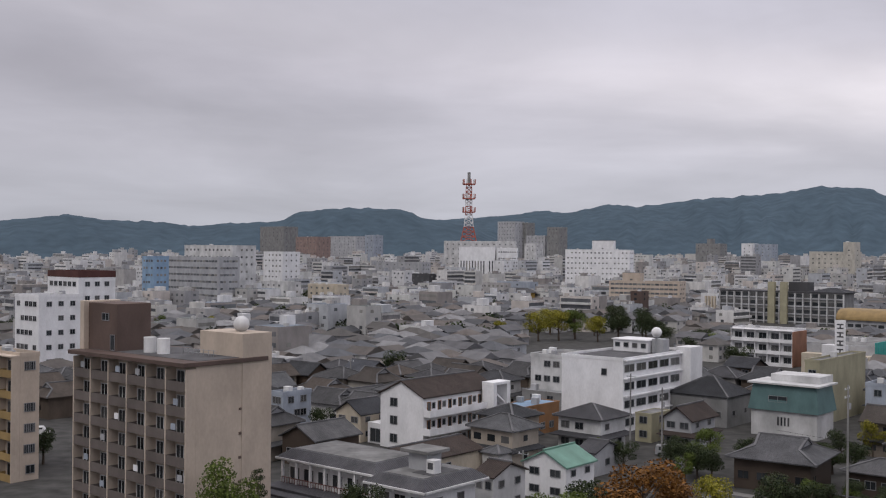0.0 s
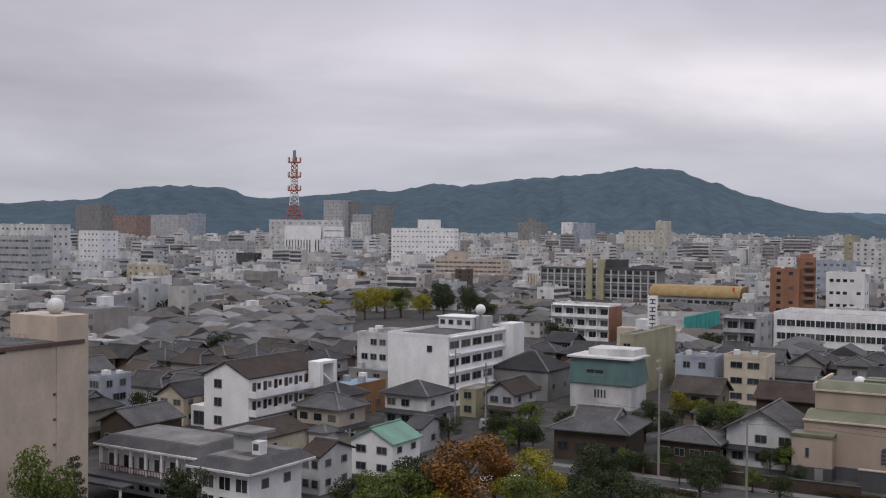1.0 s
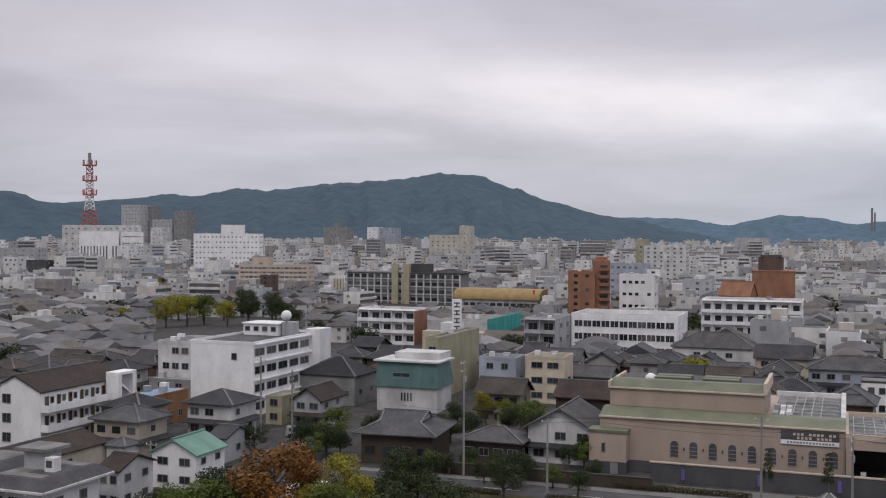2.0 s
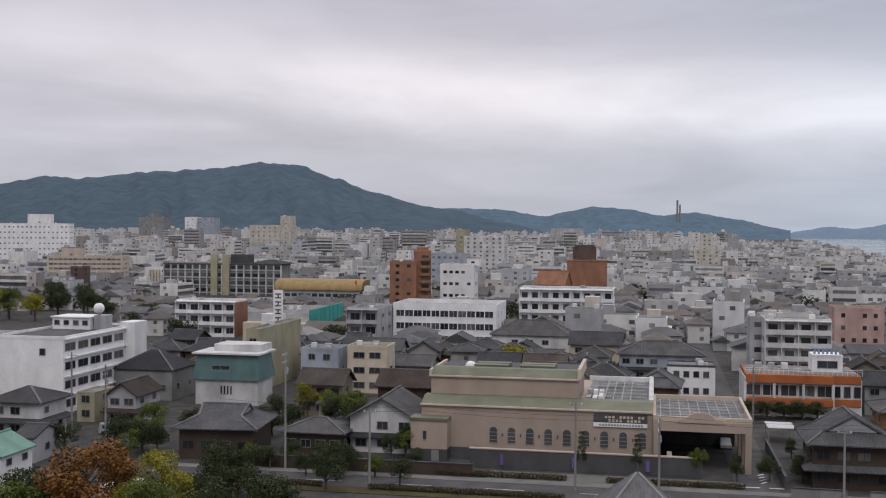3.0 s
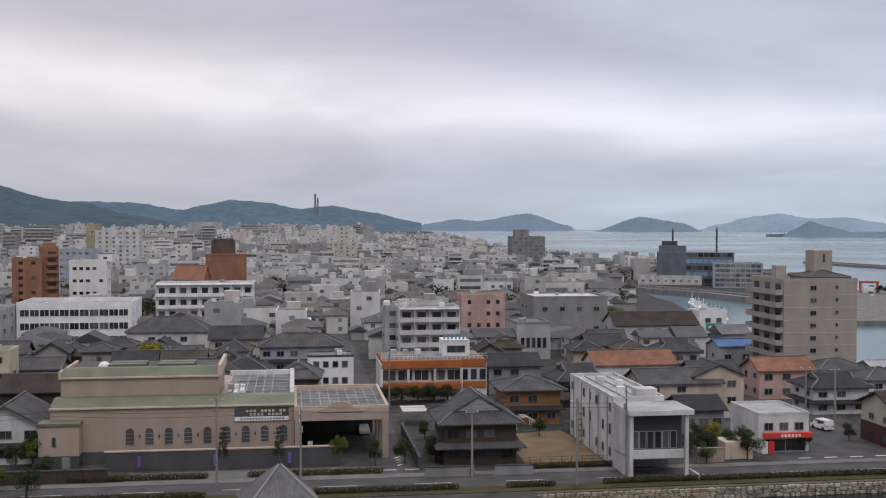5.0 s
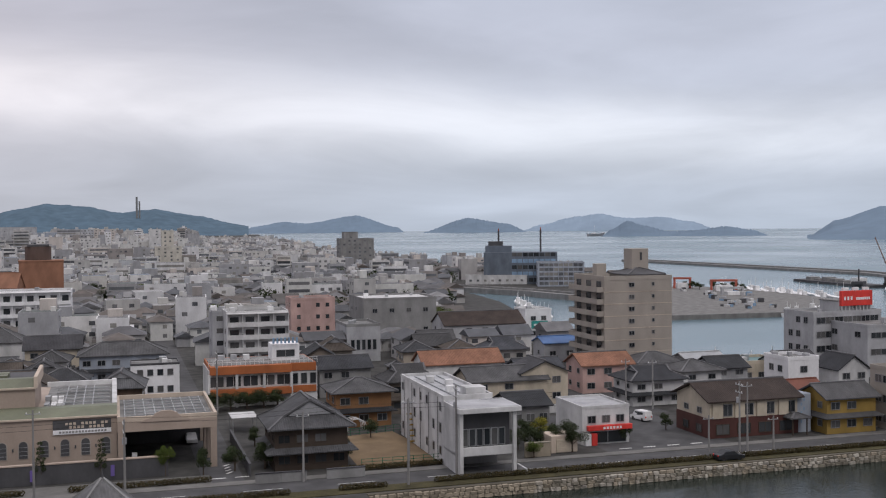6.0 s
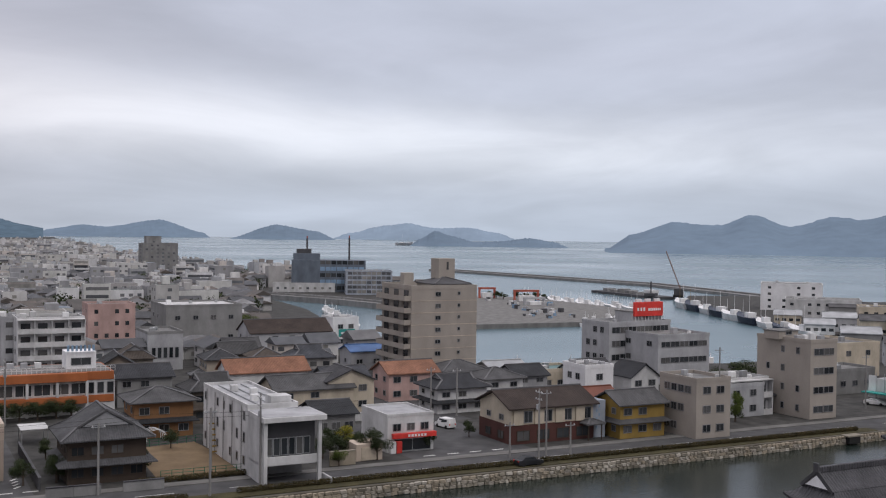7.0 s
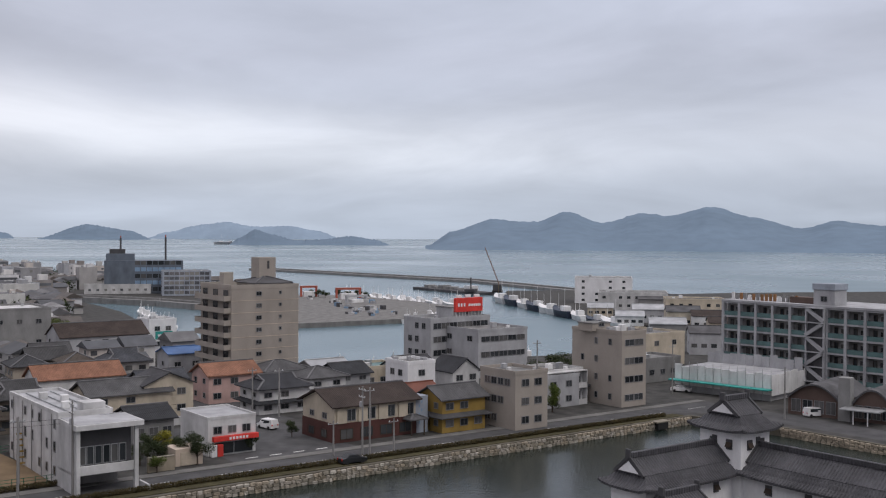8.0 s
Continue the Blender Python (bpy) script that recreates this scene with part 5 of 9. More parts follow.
def sheeted_site(x, y, yaw, w, d, h):
    FOOT.append((x, y, yaw, w, d))
    ob = thing("building_under_works", x, y, 0, yaw, "building wrapped in pale scaffold sheets above a green eave", "construction")
    box(ob, "core", 0, d / 2, 0, w - 1.2, d - 1.2, h - 0.4, GREYL)
    rng = random.Random(8)
    n = 12
    for i in range(n):
        sh = box(ob, "scaffold_sheet", -w / 2 + w * (i + 0.5) / n, rng.uniform(-0.1, 0.1), 1.4, w / n - 0.06, 0.08, h - 1.4 + rng.uniform(-0.3, 0.4), METALW, rng.uniform(-0.05, 0.05), bev=0)
        box(ob, "scaffold_sheet", -w / 2 + w * (i + 0.5) / n, d * 0.6 + rng.uniform(-0.1, 0.1), h - 0.5, w / n - 0.06, 0.08, 2.6 + rng.uniform(-0.3, 0.4), GREYL, rng.uniform(-0.05, 0.05), bev=0)
    for i in range(8):
        box(ob, "scaffold_sheet", w / 2, d * (i + 0.5) / 8, 1.2, 0.08, d / 8 - 0.06, h - 1.2 + rng.uniform(-0.3, 0.3), METALW, bev=0)
    box(ob, "green_eave", 0, -1.2, 2.4, w + 0.6, 2.0, 0.25, TEALB)
    for i in range(13):
        cyl(ob, "scaffold_pole", -w / 2 + w * i / 12, -0.3, 0, 0.05, h + 1.0, METALG, seg=6)
    return ob


def arched_centre(x, y, yaw, w, d, h):
    """Low halls with curved metal roofs either side of a pale stair pillar."""
    FOOT.append((x, y, yaw, w, d))
    ob = thing("community_hall", x, y, 0, yaw, "brown hall with arched dark metal roofs and glass front", "hall")
    for s_, (a, b) in enumerate(((-w / 2, w * 0.02), (w * 0.12, w / 2))):
        seg, vs = 10, []
        for yy in (0.0, d):
            for i in range(seg + 1):
                q = i / seg
                vs.append((a + (b - a) * q, yy, 2.2 + (h - 2.6) * math.sin(math.pi * (0.08 + 0.84 * q)) ** 0.9))
        n = seg + 1
        fs = [(i, i + 1, n + i + 1, n + i) for i in range(seg)]
        r_ = mesh_part("arched_roof", vs, fs, DECKD, ob, "curved dark grey metal roof")
        md = r_.modifiers.new("thick", "SOLIDIFY")
        md.thickness = 0.3
        vs2 = [(v[0], 0.8, v[2] - 0.25) for v in vs[:n]] + [(v[0], 0.8, 0.0) for v in vs[:n]]
        vs2 += [(p_[0], d - 0.8, p_[2]) for p_ in vs2]
        k = 2 * n
        fs2 = [(i, n + i, n + i + 1, i + 1) for i in range(seg)] + [(k + i, k + i + 1, k + n + i + 1, k + n + i) for i in range(seg)]
        fs2 += [(0, k, k + n, n), (seg, n + seg, k + n + seg, k + seg)]
        mesh_part("wall", vs2, fs2, BRNWALL, ob)
        for i in range(4):
            window(ob, a + (b - a) * (i + 0.7) / 4.6, 0.8, 0.6, (b - a) / 5.4, 2.4, "f")
    box(ob, "pillar", w * 0.07, 0.2, 0, 2.2, 2.0, h + 1.4, GREYW)
    box(ob, "porch_roof", w * 0.26, -1.8, 2.5, 7.0, 4.0, 0.25, METALG)
    for u in (0.2, 0.33):
        cyl(ob, "porch_post", w * u, -3.2, 0, 0.12, 2.5, METALW)
    return ob


def wedding_hall(x, y, yaw, w, d, h):
    """Two-stepped beige banquet hall with arched windows, olive roof edges, decks behind, and a portico to its right."""
    FOOT.append((x + 3, y - 3, yaw, w + 24, d + 4))
    ob = thing("banquet_hall", x, y, 0, yaw, "beige tiled banquet hall with arched windows and olive roof edges", "hall")
    box(ob, "plinth", 0, d / 2, 0, w + 0.2, d, 1.7, GREYD, label="dark grey stone plinth")
    box(ob, "wall", 0, d / 2, 1.7, w, d, h - 1.7, BEIGE)

    def olive(name, x0, x1, y0, y1, z0, z1, hang=0.25):
        vs = [(x0, y0 - hang, z0), (x1, y0 - hang, z0), (x1, y1, z0), (x0, y1, z0), (x0, y0 + (y1 - y0) * 0.55, z1), (x1, y0 + (y1 - y0) * 0.55, z1), (x1, y1, z1), (x0, y1, z1)]
        mesh_part(name, vs, QUADS, OLIVE, ob, "olive green metal roof edge")
        box(ob, "cornice", (x0 + x1) / 2, y0 - 0.1, z0 - 0.28, x1 - x0 + 0.2, 0.5, 0.28, BONE)

    olive("lower_roof", -w / 2, w / 2, 0, 4.2, h, h + 0.9)
    # upper storey, set back
    uw = w * 0.66
    ux = -w / 2 + uw / 2 + 0.6
    box(ob, "upper_wall", ux, 4.2 + 6.5, h, uw, 13, 3.7, BEIGE)
    olive("upper_roof", ux - uw / 2, ux + uw / 2, 4.2, 7.4, h + 3.7, h + 4.7)
    box(ob, "roof_pit", ux, 12.5, h + 3.72, uw - 0.8, 9.6, 0.5, GREYD)
    for i in range(4):
        box(ob, "skylight_cover", ux - uw * 0.12 + (i % 2) * uw * 0.32, 10.0 + (i // 2) * 2.6, h + 4.2, uw * 0.24, 1.9, 0.6, OLIVE)
    ball(ob, "roof_dome", ux - uw * 0.27, 9.8, h + 4.3, 0.9, METALW, "small white roof dome")
    box(ob, "side_coping", ux + uw / 2 + 0.1, 10.5, h + 3.6, 0.5, 13.4, 1.6, BONE)
    box(ob, "side_coping", ux - uw / 2 - 0.1, 10.5, h + 3.4, 0.4, 13.0, 1.1, BONE)
    # flat concrete decks with ducts to the right
    dk0, dk1 = ux + uw / 2 + 0.5, w / 2
    box(ob, "roof_deck", (dk0 + dk1) / 2, 16.8, h - 0.04, dk1 - dk0 - 0.5, 25.4, 0.10, CONC, bev=0)
    box(ob, "white_coping", dk1 - 0.3, 16.9, h, 0.7, 25.6, 1.0, WHITE2)
    box(ob, "back_coping", (dk0 + dk1) / 2 - 0.3, 29.7, h, dk1 - dk0, 0.5, 0.8, WHITE2)
    rng = random.Random(4)
    for i in range(9):
        box(ob, "roof_plant", dk0 + 0.9 + (i % 3) * 0.9, 5.6 + (i // 3) * 1.8, h + 0.06, 0.7, 1.2, rng.uniform(0.8, 1.6), METALW if i % 3 else METALG)
    bars = [(dk0 + 3 + i * 1.3, dk0 + 3.15 + i * 1.3, 5.5, 28.0, h + 0.06, h + 0.26) for i in range(4)] + [(dk0 + 1.5, dk1 - 1, 7 + i * 3.5, 7.15 + i * 3.5, h + 0.06, h + 0.3) for i in range(6)]
    for bx in bars:
        box(ob, "roof_pipe", (bx[0] + bx[1]) / 2, (bx[2] + bx[3]) / 2, bx[4], bx[1] - bx[0], bx[3] - bx[2], bx[5] - bx[4], METALG, bev=0)
    # arched windows
    n = 9
    for i in range(n):
        u = -w * 0.18 + i * (w * 0.635) / (n - 1)
        pts = [(-0.55, 0.0), (0.55, 0.0)] + [(0.55 * math.cos(math.pi * k / 8), 1.75 + 0.55 * math.sin(math.pi * k / 8)) for k in range(9)]
        vs = [(a, -0.06, b) for a, b in pts] + [(a, 0.02, b) for a, b in pts]
        m_ = len(pts)
        fs = [tuple(range(m_))] + [(k, (k + 1) % m_, m_ + (k + 1) % m_, m_ + k) for k in range(m_)]
        pn = mesh_part("arched_window", vs, fs, GREYD, ob)
        pn.location = (u, 0, 2.6)
        pts2 = [(a * 1.22, b * 1.05 - 0.05) for a, b in pts]
        vs = [(a, -0.09, b) for a, b in pts2] + [(a, -0.09, b) for a, b in pts] + [(a, 0.01, b) for a, b in pts2]
        fs = [(k, (k + 1) % m_, m_ + (k + 1) % m_, m_ + k) for k in range(m_)] + [(2 * m_ + k, 2 * m_ + (k + 1) % m_, (k + 1) % m_, k) for k in range(m_)]
        fr = mesh_part("window_surround", vs, fs, TAUPE, pn)
        for k in range(3):
            box(pn, "glazing_bar", 0, -0.08, 0.4 + k * 0.55, 1.06, 0.04, 0.05, METALG, bev=0)
        if i < n - 1:
            box(ob, "wall_lamp", u + w * 0.04, -0.12, 3.6, 0.18, 0.22, 0.4, GREYD, bev=0)
    # left wing, lower and slightly proud
    box(ob, "wing", -w / 2 + 1.6, -0.9, 1.7, 5.4, 3.0, h - 3.9, BEIGE)
    box(ob, "wing_plinth", -w / 2 + 1.6, -0.92, 0, 5.5, 3.1, 1.7, GREYD)
    box(ob, "wing_roof", -w / 2 + 1.6, -0.9, h - 2.2, 5.7, 3.3, 0.45, OLIVE)
    window(ob, -w / 2 + 1.0, -2.4, 3.0, 0.6, 1.4, "f")
    box(ob, "door", -w / 2 + 2.6, -2.5, 0, 1.1, 0.1, 1.6, GREYW)
    # banner above the last windows
    bn = box(ob, "banner", w / 2 - 4.6, -0.14, h - 2.4, 7.6, 0.12, 1.9, GREYD, label="dark event banner with white strip", bev=0)
    box(bn, "banner_strip", 0, -0.08, 0, 7.6, 0.06, 0.6, WHITE, bev=0)
    vs, fs = join_boxes([(-2.2 + i * 0.52, -1.85 + i * 0.52, -0.10, -0.07, 0.75 + 0.5 * j, 1.1 + 0.5 * j) for i in range(11) for j in range(2) if (i * 3 + j) % 5])
    mesh_part("lettering_bars", vs, fs, BONE, bn)
    vs, fs = join_boxes([(-3.0 + i * 0.42, -2.7 + i * 0.42, -0.13, -0.11, 0.15, 0.42) for i in range(15)])
    mesh_part("strip_bars", vs, fs, GREYW, bn)
    # portico: flat roof on piers with a curved centre gable
    pw, px = w * 0.40, w / 2 + w * 0.20
    box(ob, "portico_roof", px, 8.6, h - 2.4, pw, 20.4, 1.4, BEIGE)
    box(ob, "portico_deck", px, 8.6, h - 1.0, pw - 0.6, 19.8, 0.06, CONC, bev=0)
    ring(ob, "portico_parapet", px - pw / 2, px + pw / 2, -1.6, 18.8, h - 1.0, 0.4, 0.7, BONE)
    pts = [(-3.4, 0), (3.4, 0), (3.0, 0.35), (2.0, 0.5), (1.5, 1.1), (0.6, 1.45), (-0.6, 1.45), (-1.5, 1.1), (-2.0, 0.5), (-3.0, 0.35)]
    vs = [(a - 0.2 + px, -1.75, b + h - 1.1) for a, b in pts] + [(a - 0.2 + px, -1.3, b + h - 1.1) for a, b in pts]
    m_ = len(pts)
    mesh_part("curved_gable", vs, [tuple(range(m_)), tuple(range(2 * m_ - 1, m_ - 1, -1))] + [(k, m_ + k, m_ + (k + 1) % m_, (k + 1) % m_) for k in range(m_)], BEIGE, ob)
    for u in (px - pw / 2 + 0.5, px + pw / 2 - 0.5):
        for v in (-1.2, 5.0, 11.4, 18.2):
            box(ob, "pier", u, v, 0, 0.9, 0.9, h - 2.4, BEIGE)
    box(ob, "portico_back", px, 18.4, 0, pw - 1.0, 0.5, h - 2.4, GREYD)
    box(ob, "white_statue_stand", px - pw * 0.33, 1.0, 0, 0.7, 0.7, 2.2, WHITE)
    bars = [(px - pw / 2 + 1 + i * 1.4, px - pw / 2 + 1.12 + i * 1.4, -0.5, 17.6, h - 0.94, h - 0.8) for i in range(9)] + [(px - pw / 2 + 1, px + pw / 2 - 1, i * 2.6, i * 2.6 + 0.12, h - 0.94, h - 0.76) for i in range(7)]
    for bx in bars:
        box(ob, "roof_pipe", (bx[0] + bx[1]) / 2, (bx[2] + bx[3]) / 2, bx[4], bx[1] - bx[0], bx[3] - bx[2], bx[5] - bx[4], METALG, bev=0)
    # garden wall in front with purple banners
    box(ob, "garden_wall", w * 0.22, -5.0, 0, w * 0.95, 0.5, 2.6, GREYD)
    box(ob, "wall_coping", w * 0.22, -5.0, 2.6, w * 0.95 + 0.3, 0.7, 0.2, BEIGE)
    for i in range(3):
        box(ob, "banner_flag", -w * 0.12 + i * w * 0.30, -5.6, 0.6, 0.5, 0.06, 1.5, mat("purple_cloth", (0.14, 0.10, 0.30), 0.8), bev=0)
    return ob


def terminal(x, y, yaw, w, d, h):
    FOOT.append((x, y, yaw, w, d))
    ob = thing("ferry_terminal", x, y, 0, yaw, "dark glass-fronted harbour terminal with two masts", "terminal")
    box(ob, "wall", 0, d / 2, 0, w, d, h, NAVY)
    n = 8
    for k in range(5):
        for i in range(n):
            window(ob, -w * 0.12 + w * 0.6 * (i + 0.5) / n, 0, 1.2 + k * h / 5, w * 0.6 / n - 0.2, h / 5 - 1.2, "f", GREYD, False, BLUEP if k % 2 else None)
    box(ob, "upper_block", -w * 0.30, d / 2, h, w * 0.36, d * 0.7, 3.6, NAVY)
    box(ob, "top_block", -w * 0.34, d / 2, h + 3.6, w * 0.2, d * 0.4, 2.4, GREYD)
    for u, hh in ((-w * 0.30, 12.0), (w * 0.28, 12.5)):
        box(ob, "mast_foot", u, d / 2, h + (6.0 if u < 0 else 0), 1.0, 1.0, hh - (6.0 if u < 0 else 0), GREYD)
        cyl(ob, "mast", u, d / 2, h + hh * 0.5, 0.35, hh * 0.6, REDP, seg=8)
    return ob


def eave_building(x, y, yaw, w, d, h, label, hut=False):
    """White walls under a flat roof with a deep sloping grey edge; veranda below."""
    FOOT.append((x, y, yaw, w, d))
    ob = thing("inn", x, y, 0, yaw, label, "building")
    box(ob, "wall", 0, d / 2, 0, w - 0.4, d - 0.4, h, WHITE)
    W, o = w / 2, 1.1
    a, b = h - 0.1, h + 1.0
    vs = [(-W - o, -o, a), (W + o, -o, a), (W + o, d + o, a), (-W - o, d + o, a), (-W + 0.4, 0.4, b), (W - 0.4, 0.4, b), (W - 0.4, d - 0.4, b), (-W + 0.4, d - 0.4, b)]
    mesh_part("roof_edge", vs, QUADS, TILEC, ob, "grey sloping roof edge")
    box(ob, "fascia", 0, -o + 0.05, a - 0.25, w + 2 * o, 0.3, 0.3, WHITE2)
    box(ob, "side_fascia", W + o - 0.05, d / 2, a - 0.25, 0.3, d + 2 * o - 0.4, 0.3, WHITE2)
    box(ob, "roof_deck", 0, d / 2, b, w - 1.6, d - 1.6, 0.06, CONC, bev=0)
    n = max(3, int(w / 2.6))
    for i in range(n):
        u = -w / 2 + w * (i + 0.5) / n
        window(ob, u, 0.2, h * 0.52, w / n - 0.7, 1.7, "f", WHITE)
        window(ob, u, 0.2, 0.5, w / n - 0.7, 1.8, "f", WHITE)
        box(ob, "rafter_end", u, -o + 0.25, a - 0.45, 0.22, 0.5, 0.2, WHITE, bev=0)
    for i in range(2):
        window(ob, *on_face("r", w - 0.4, d, -d * 0.2 + i * d * 0.4), h * 0.55, 1.3, 1.2, "r")
    if hut:
        box(ob, "roof_hut", -w * 0.1, d * 0.55, b, 3.0, 2.8, 2.2, GREYL)
        box(ob, "hut_roof", -w * 0.1, d * 0.55, b + 2.2, 4.6, 4.2, 0.4, CONC)
        box(ob, "cooling_unit", w * 0.25, d * 0.4, b, 1.3, 1.3, 1.7, METALW)
        box(ob, "unit_grille", w * 0.25, d * 0.4 - 0.66, b + 0.6, 0.8, 0.06, 0.8, GREYD, bev=0)
        box(ob, "dark_deck", w * 0.18, d * 0.5, b + 0.06, w * 0.4, d * 0.5, 0.05, DECKD, bev=0)
    else:
        box(ob, "lower_roof", 0, -2.0, h * 0.40, w + 1.6, 3.2, 0.35, TILEC)
        for i in range(n + 1):
            box(ob, "veranda_post", -w / 2 + w * i / n, -0.8, h * 0.46, 0.3, 0.3, h * 0.5, WHITE, bev=0)
        vs, fs = join_boxes([(-w / 2, w / 2, -1.0, -0.92, h * 0.46 + 0.7, h * 0.46 + 0.8)] + [(-w / 2 + i * 0.5, -w / 2 + i * 0.5 + 0.06, -1.0, -0.94, h * 0.46, h * 0.46 + 0.8) for i in range(int(w * 2))])
        mesh_part("railing", vs, fs, mat("red_rail_paint", (0.16, 0.06, 0.05), 0.7), ob)
        box(ob, "sloped_entry_roof", -w * 0.2, -4.5, 2.2, w * 0.5, 2.2, 0.3, TILEC)
        for u in (-w * 0.42, w * 0.02):
            box(ob, "entry_post", u, -5.3, 0, 0.25, 0.25, 2.2, WHITE, bev=0)
    return ob


def teal_hall(x, y, yaw, w, d, h):
    FOOT.append((x, y, yaw, w, d))
    ob = thing("hall", x, y, 0, yaw, "grey hall with a bright teal sheet wall", "hall")
    box(ob, "wall", 0, d / 2, 0, w, d, h, GREYL)
    box(ob, "lower_front", 0, -2, 0, w, 4, h * 0.7, CREAM)
    box(ob, "teal_wall", w / 2 + 0.15, d / 2, 0.5, 0.25, d, h + 0.6, TEALB, label="bright teal sheet metal wall")
    for i in range(8):
        box(ob, "sheet_seam", w / 2 + 0.3, d * (i + 0.5) / 8, 0.5, 0.08, 0.08, h + 0.5, TEALB, bev=0)
    box(ob, "roof_deck", 0, d / 2, h, w - 0.5, d - 0.5, 0.06, CONC, bev=0)
    for i in range(4):
        ac_unit(ob, -w * 0.3 + i * 2.5, d * 0.4, h + 0.06, 1.2)
    return ob

# ---- named buildings, from the west round to the harbour ----
slab_apartments(-37.3, 131.6, -40.0, 23.6, 10.4, 20.3)
block(-66.9, 160.4, -40.0, 16.2, 3.0, 18.0, BONE, "six-storey apartment block with ochre framed balconies", floors=6, front=4, side=2, style="balcony", trim=OCHRE, left=False)
block(-100.2, 284.4, -40.0, 15.0, 11.0, 26.0, WHITE, "white clinic building with a maroon roof edge", floors=7, front=6, side=3, roof_mat=MAROON, parapet=1.6, left=False)
block(-103.3, 267.9, -40.0, 11.3, 12.0, 21.4, WHITE, "stepped white annexe of a clinic", floors=6, front=5, side=3, left=False)
block(-133.0, 572.0, -40.0, 44.0, 14.0, 28.6, GREYL, "long pale grey office building with ribbon windows", floors=8, style="ribbon", side=6, wh=1.2, ww=2.0, fine=False, left=False)
block(-149.0, 545.0, -40.0, 10.0, 9.0, 28.8, BLUEP, "blue-clad corner building beside grey offices", floors=8, front=4, side=3, fine=False, left=False)
block(-127.4, 584.3, -40.0, 41.4, 16.1, 34.7, WHITE2, "white office block with a rooftop plant room", floors=9, front=12, side=4, fine=False, left=False)
block(-238.6, 1501.2, -40.0, 49.4, 26.6, 63.3, GREYW, "grey-brown apartment tower on the skyline", floors=13, front=6, side=3, fine=False, left=False)
block(-167.3, 1315.5, -40.0, 36.9, 23.8, 47.6, BRNFAR, "brick-red apartment block on the skyline", floors=11, front=6, side=3, fine=False, left=False)
block(-122.1, 774.5, -40.0, 20.6, 16.8, 30.9, WHITE, "white mid-rise block with dark windows", floors=8, front=5, side=3, fine=False, left=False)
block(-143.0, 1523.4, -40.0, 56.1, 20.4, 51.0, GREYL, "pale grey apartment blocks on the skyline", floors=12, front=6, side=3, fine=False, left=False)
block(-94.9, 1390.8, -40.0, 16.1, 17.0, 51.3, BLUEW, "slim pale blue tower block", floors=12, front=2, side=2, fine=False, left=False)
block(-98.5, 628.7, -40.0, 25.0, 10.0, 14.0, WHITE2, "white two-tier building with rooftop plant", floors=4, front=5, side=2, left=False)
block(-137.9, 673.3, -40.0, 19.8, 9.0, 13.0, CREAM, "cream and orange low shop building", floors=4, front=4, side=2, left=False)
block(-68.8, 617.0, -40.0, 24.4, 9.0, 13.0, CREAM, "cream concrete building with small windows", floors=4, front=5, side=2, left=False)
block(-39.8, 963.6, -40.0, 55.6, 12.0, 22.0, GREYL, "light grey commercial building", floors=6, front=6, side=3, fine=False, left=False)
block(-34.1, 837.1, -40.0, 14.0, 10.0, 17.0, WHITE, "white shop tower with a dark sign frame", floors=5, front=2, side=2, fine=False, left=False)
block(-17.2, 816.2, -40.0, 18.4, 10.0, 15.0, GREYD, "dark grey building with white fins", floors=5, front=4, side=2, fine=False, left=False)
block(45.9, 736.3, -40.0, 32.9, 10.0, 12.0, BLUEW, "pale blue-white building with a sloping roof", floors=4, front=5, side=2, fine=False, left=False)
block(31.4, 999.5, -8.0, 33.5, 14.0, 36.3, WHITE, "white-finned low public building under the mast", floors=1, front=12, side=4, ww=1.3, wh=14.0, dz=30, fine=False, left=False)
block(34.7, 1029.4, -8.0, 68.5, 18.0, 41.8, WHITE2, "white office building at the foot of the mast", floors=9, front=12, side=4, fine=False, left=False)
block(59.4, 998.2, -8.0, 18.3, 14.0, 35.5, WHITE, "white-finned wing of a public building", floors=6, front=8, side=3, fine=False, left=False)
block(85.1, 1455.6, -40.0, 29.0, 21.6, 72.1, GREYL, "tall grey slab block on the skyline", floors=15, front=6, side=3, fine=False, left=False)
block(106.8, 1460.8, -40.0, 15.4, 18.9, 70.9, GREYW, "narrow grey tower on the skyline", floors=15, front=2, side=2, fine=False, left=False)
block(119.7, 1394.8, -40.0, 29.4, 19.6, 52.5, GREYL, "grey apartment block on the skyline", floors=11, front=5, side=2, fine=False, left=False)
block(138.9, 1365.0, -40.0, 17.9, 19.6, 63.1, GREYW, "tall grey-brown tower block", floors=14, front=3, side=2, fine=False, left=False)
block(98.9, 1225.9, -40.0, 15.5, 15.0, 41.2, WHITE2, "slim white block on the skyline", floors=9, front=2, side=2, fine=False, left=False)
block(129.1, 902.8, -20.0, 54.5, 19.2, 34.6, WHITE, "long white hospital with dark window rows", floors=8, front=16, side=5, ww=1.4, fine=False, pent=(4, 8, 18, 10, 8.0), left=False)
block(362.2, 1476.2, -40.0, 35.8, 22.4, 44.9, GREYW, "grey-green apartment tower on the skyline", floors=11, front=5, side=3, fine=False, pent=(2, 6, 8, 8, 7.0), left=False)
block(390.7, 1386.1, -40.0, 15.0, 19.2, 44.7, WHITE, "white tower block on the skyline", floors=11, front=2, side=2, fine=False, left=False)
block(409.4, 1380.6, -40.0, 24.2, 19.2, 44.1, BLUEW, "blue-grey tower block on the skyline", floors=11, front=3, side=2, fine=False, left=False)
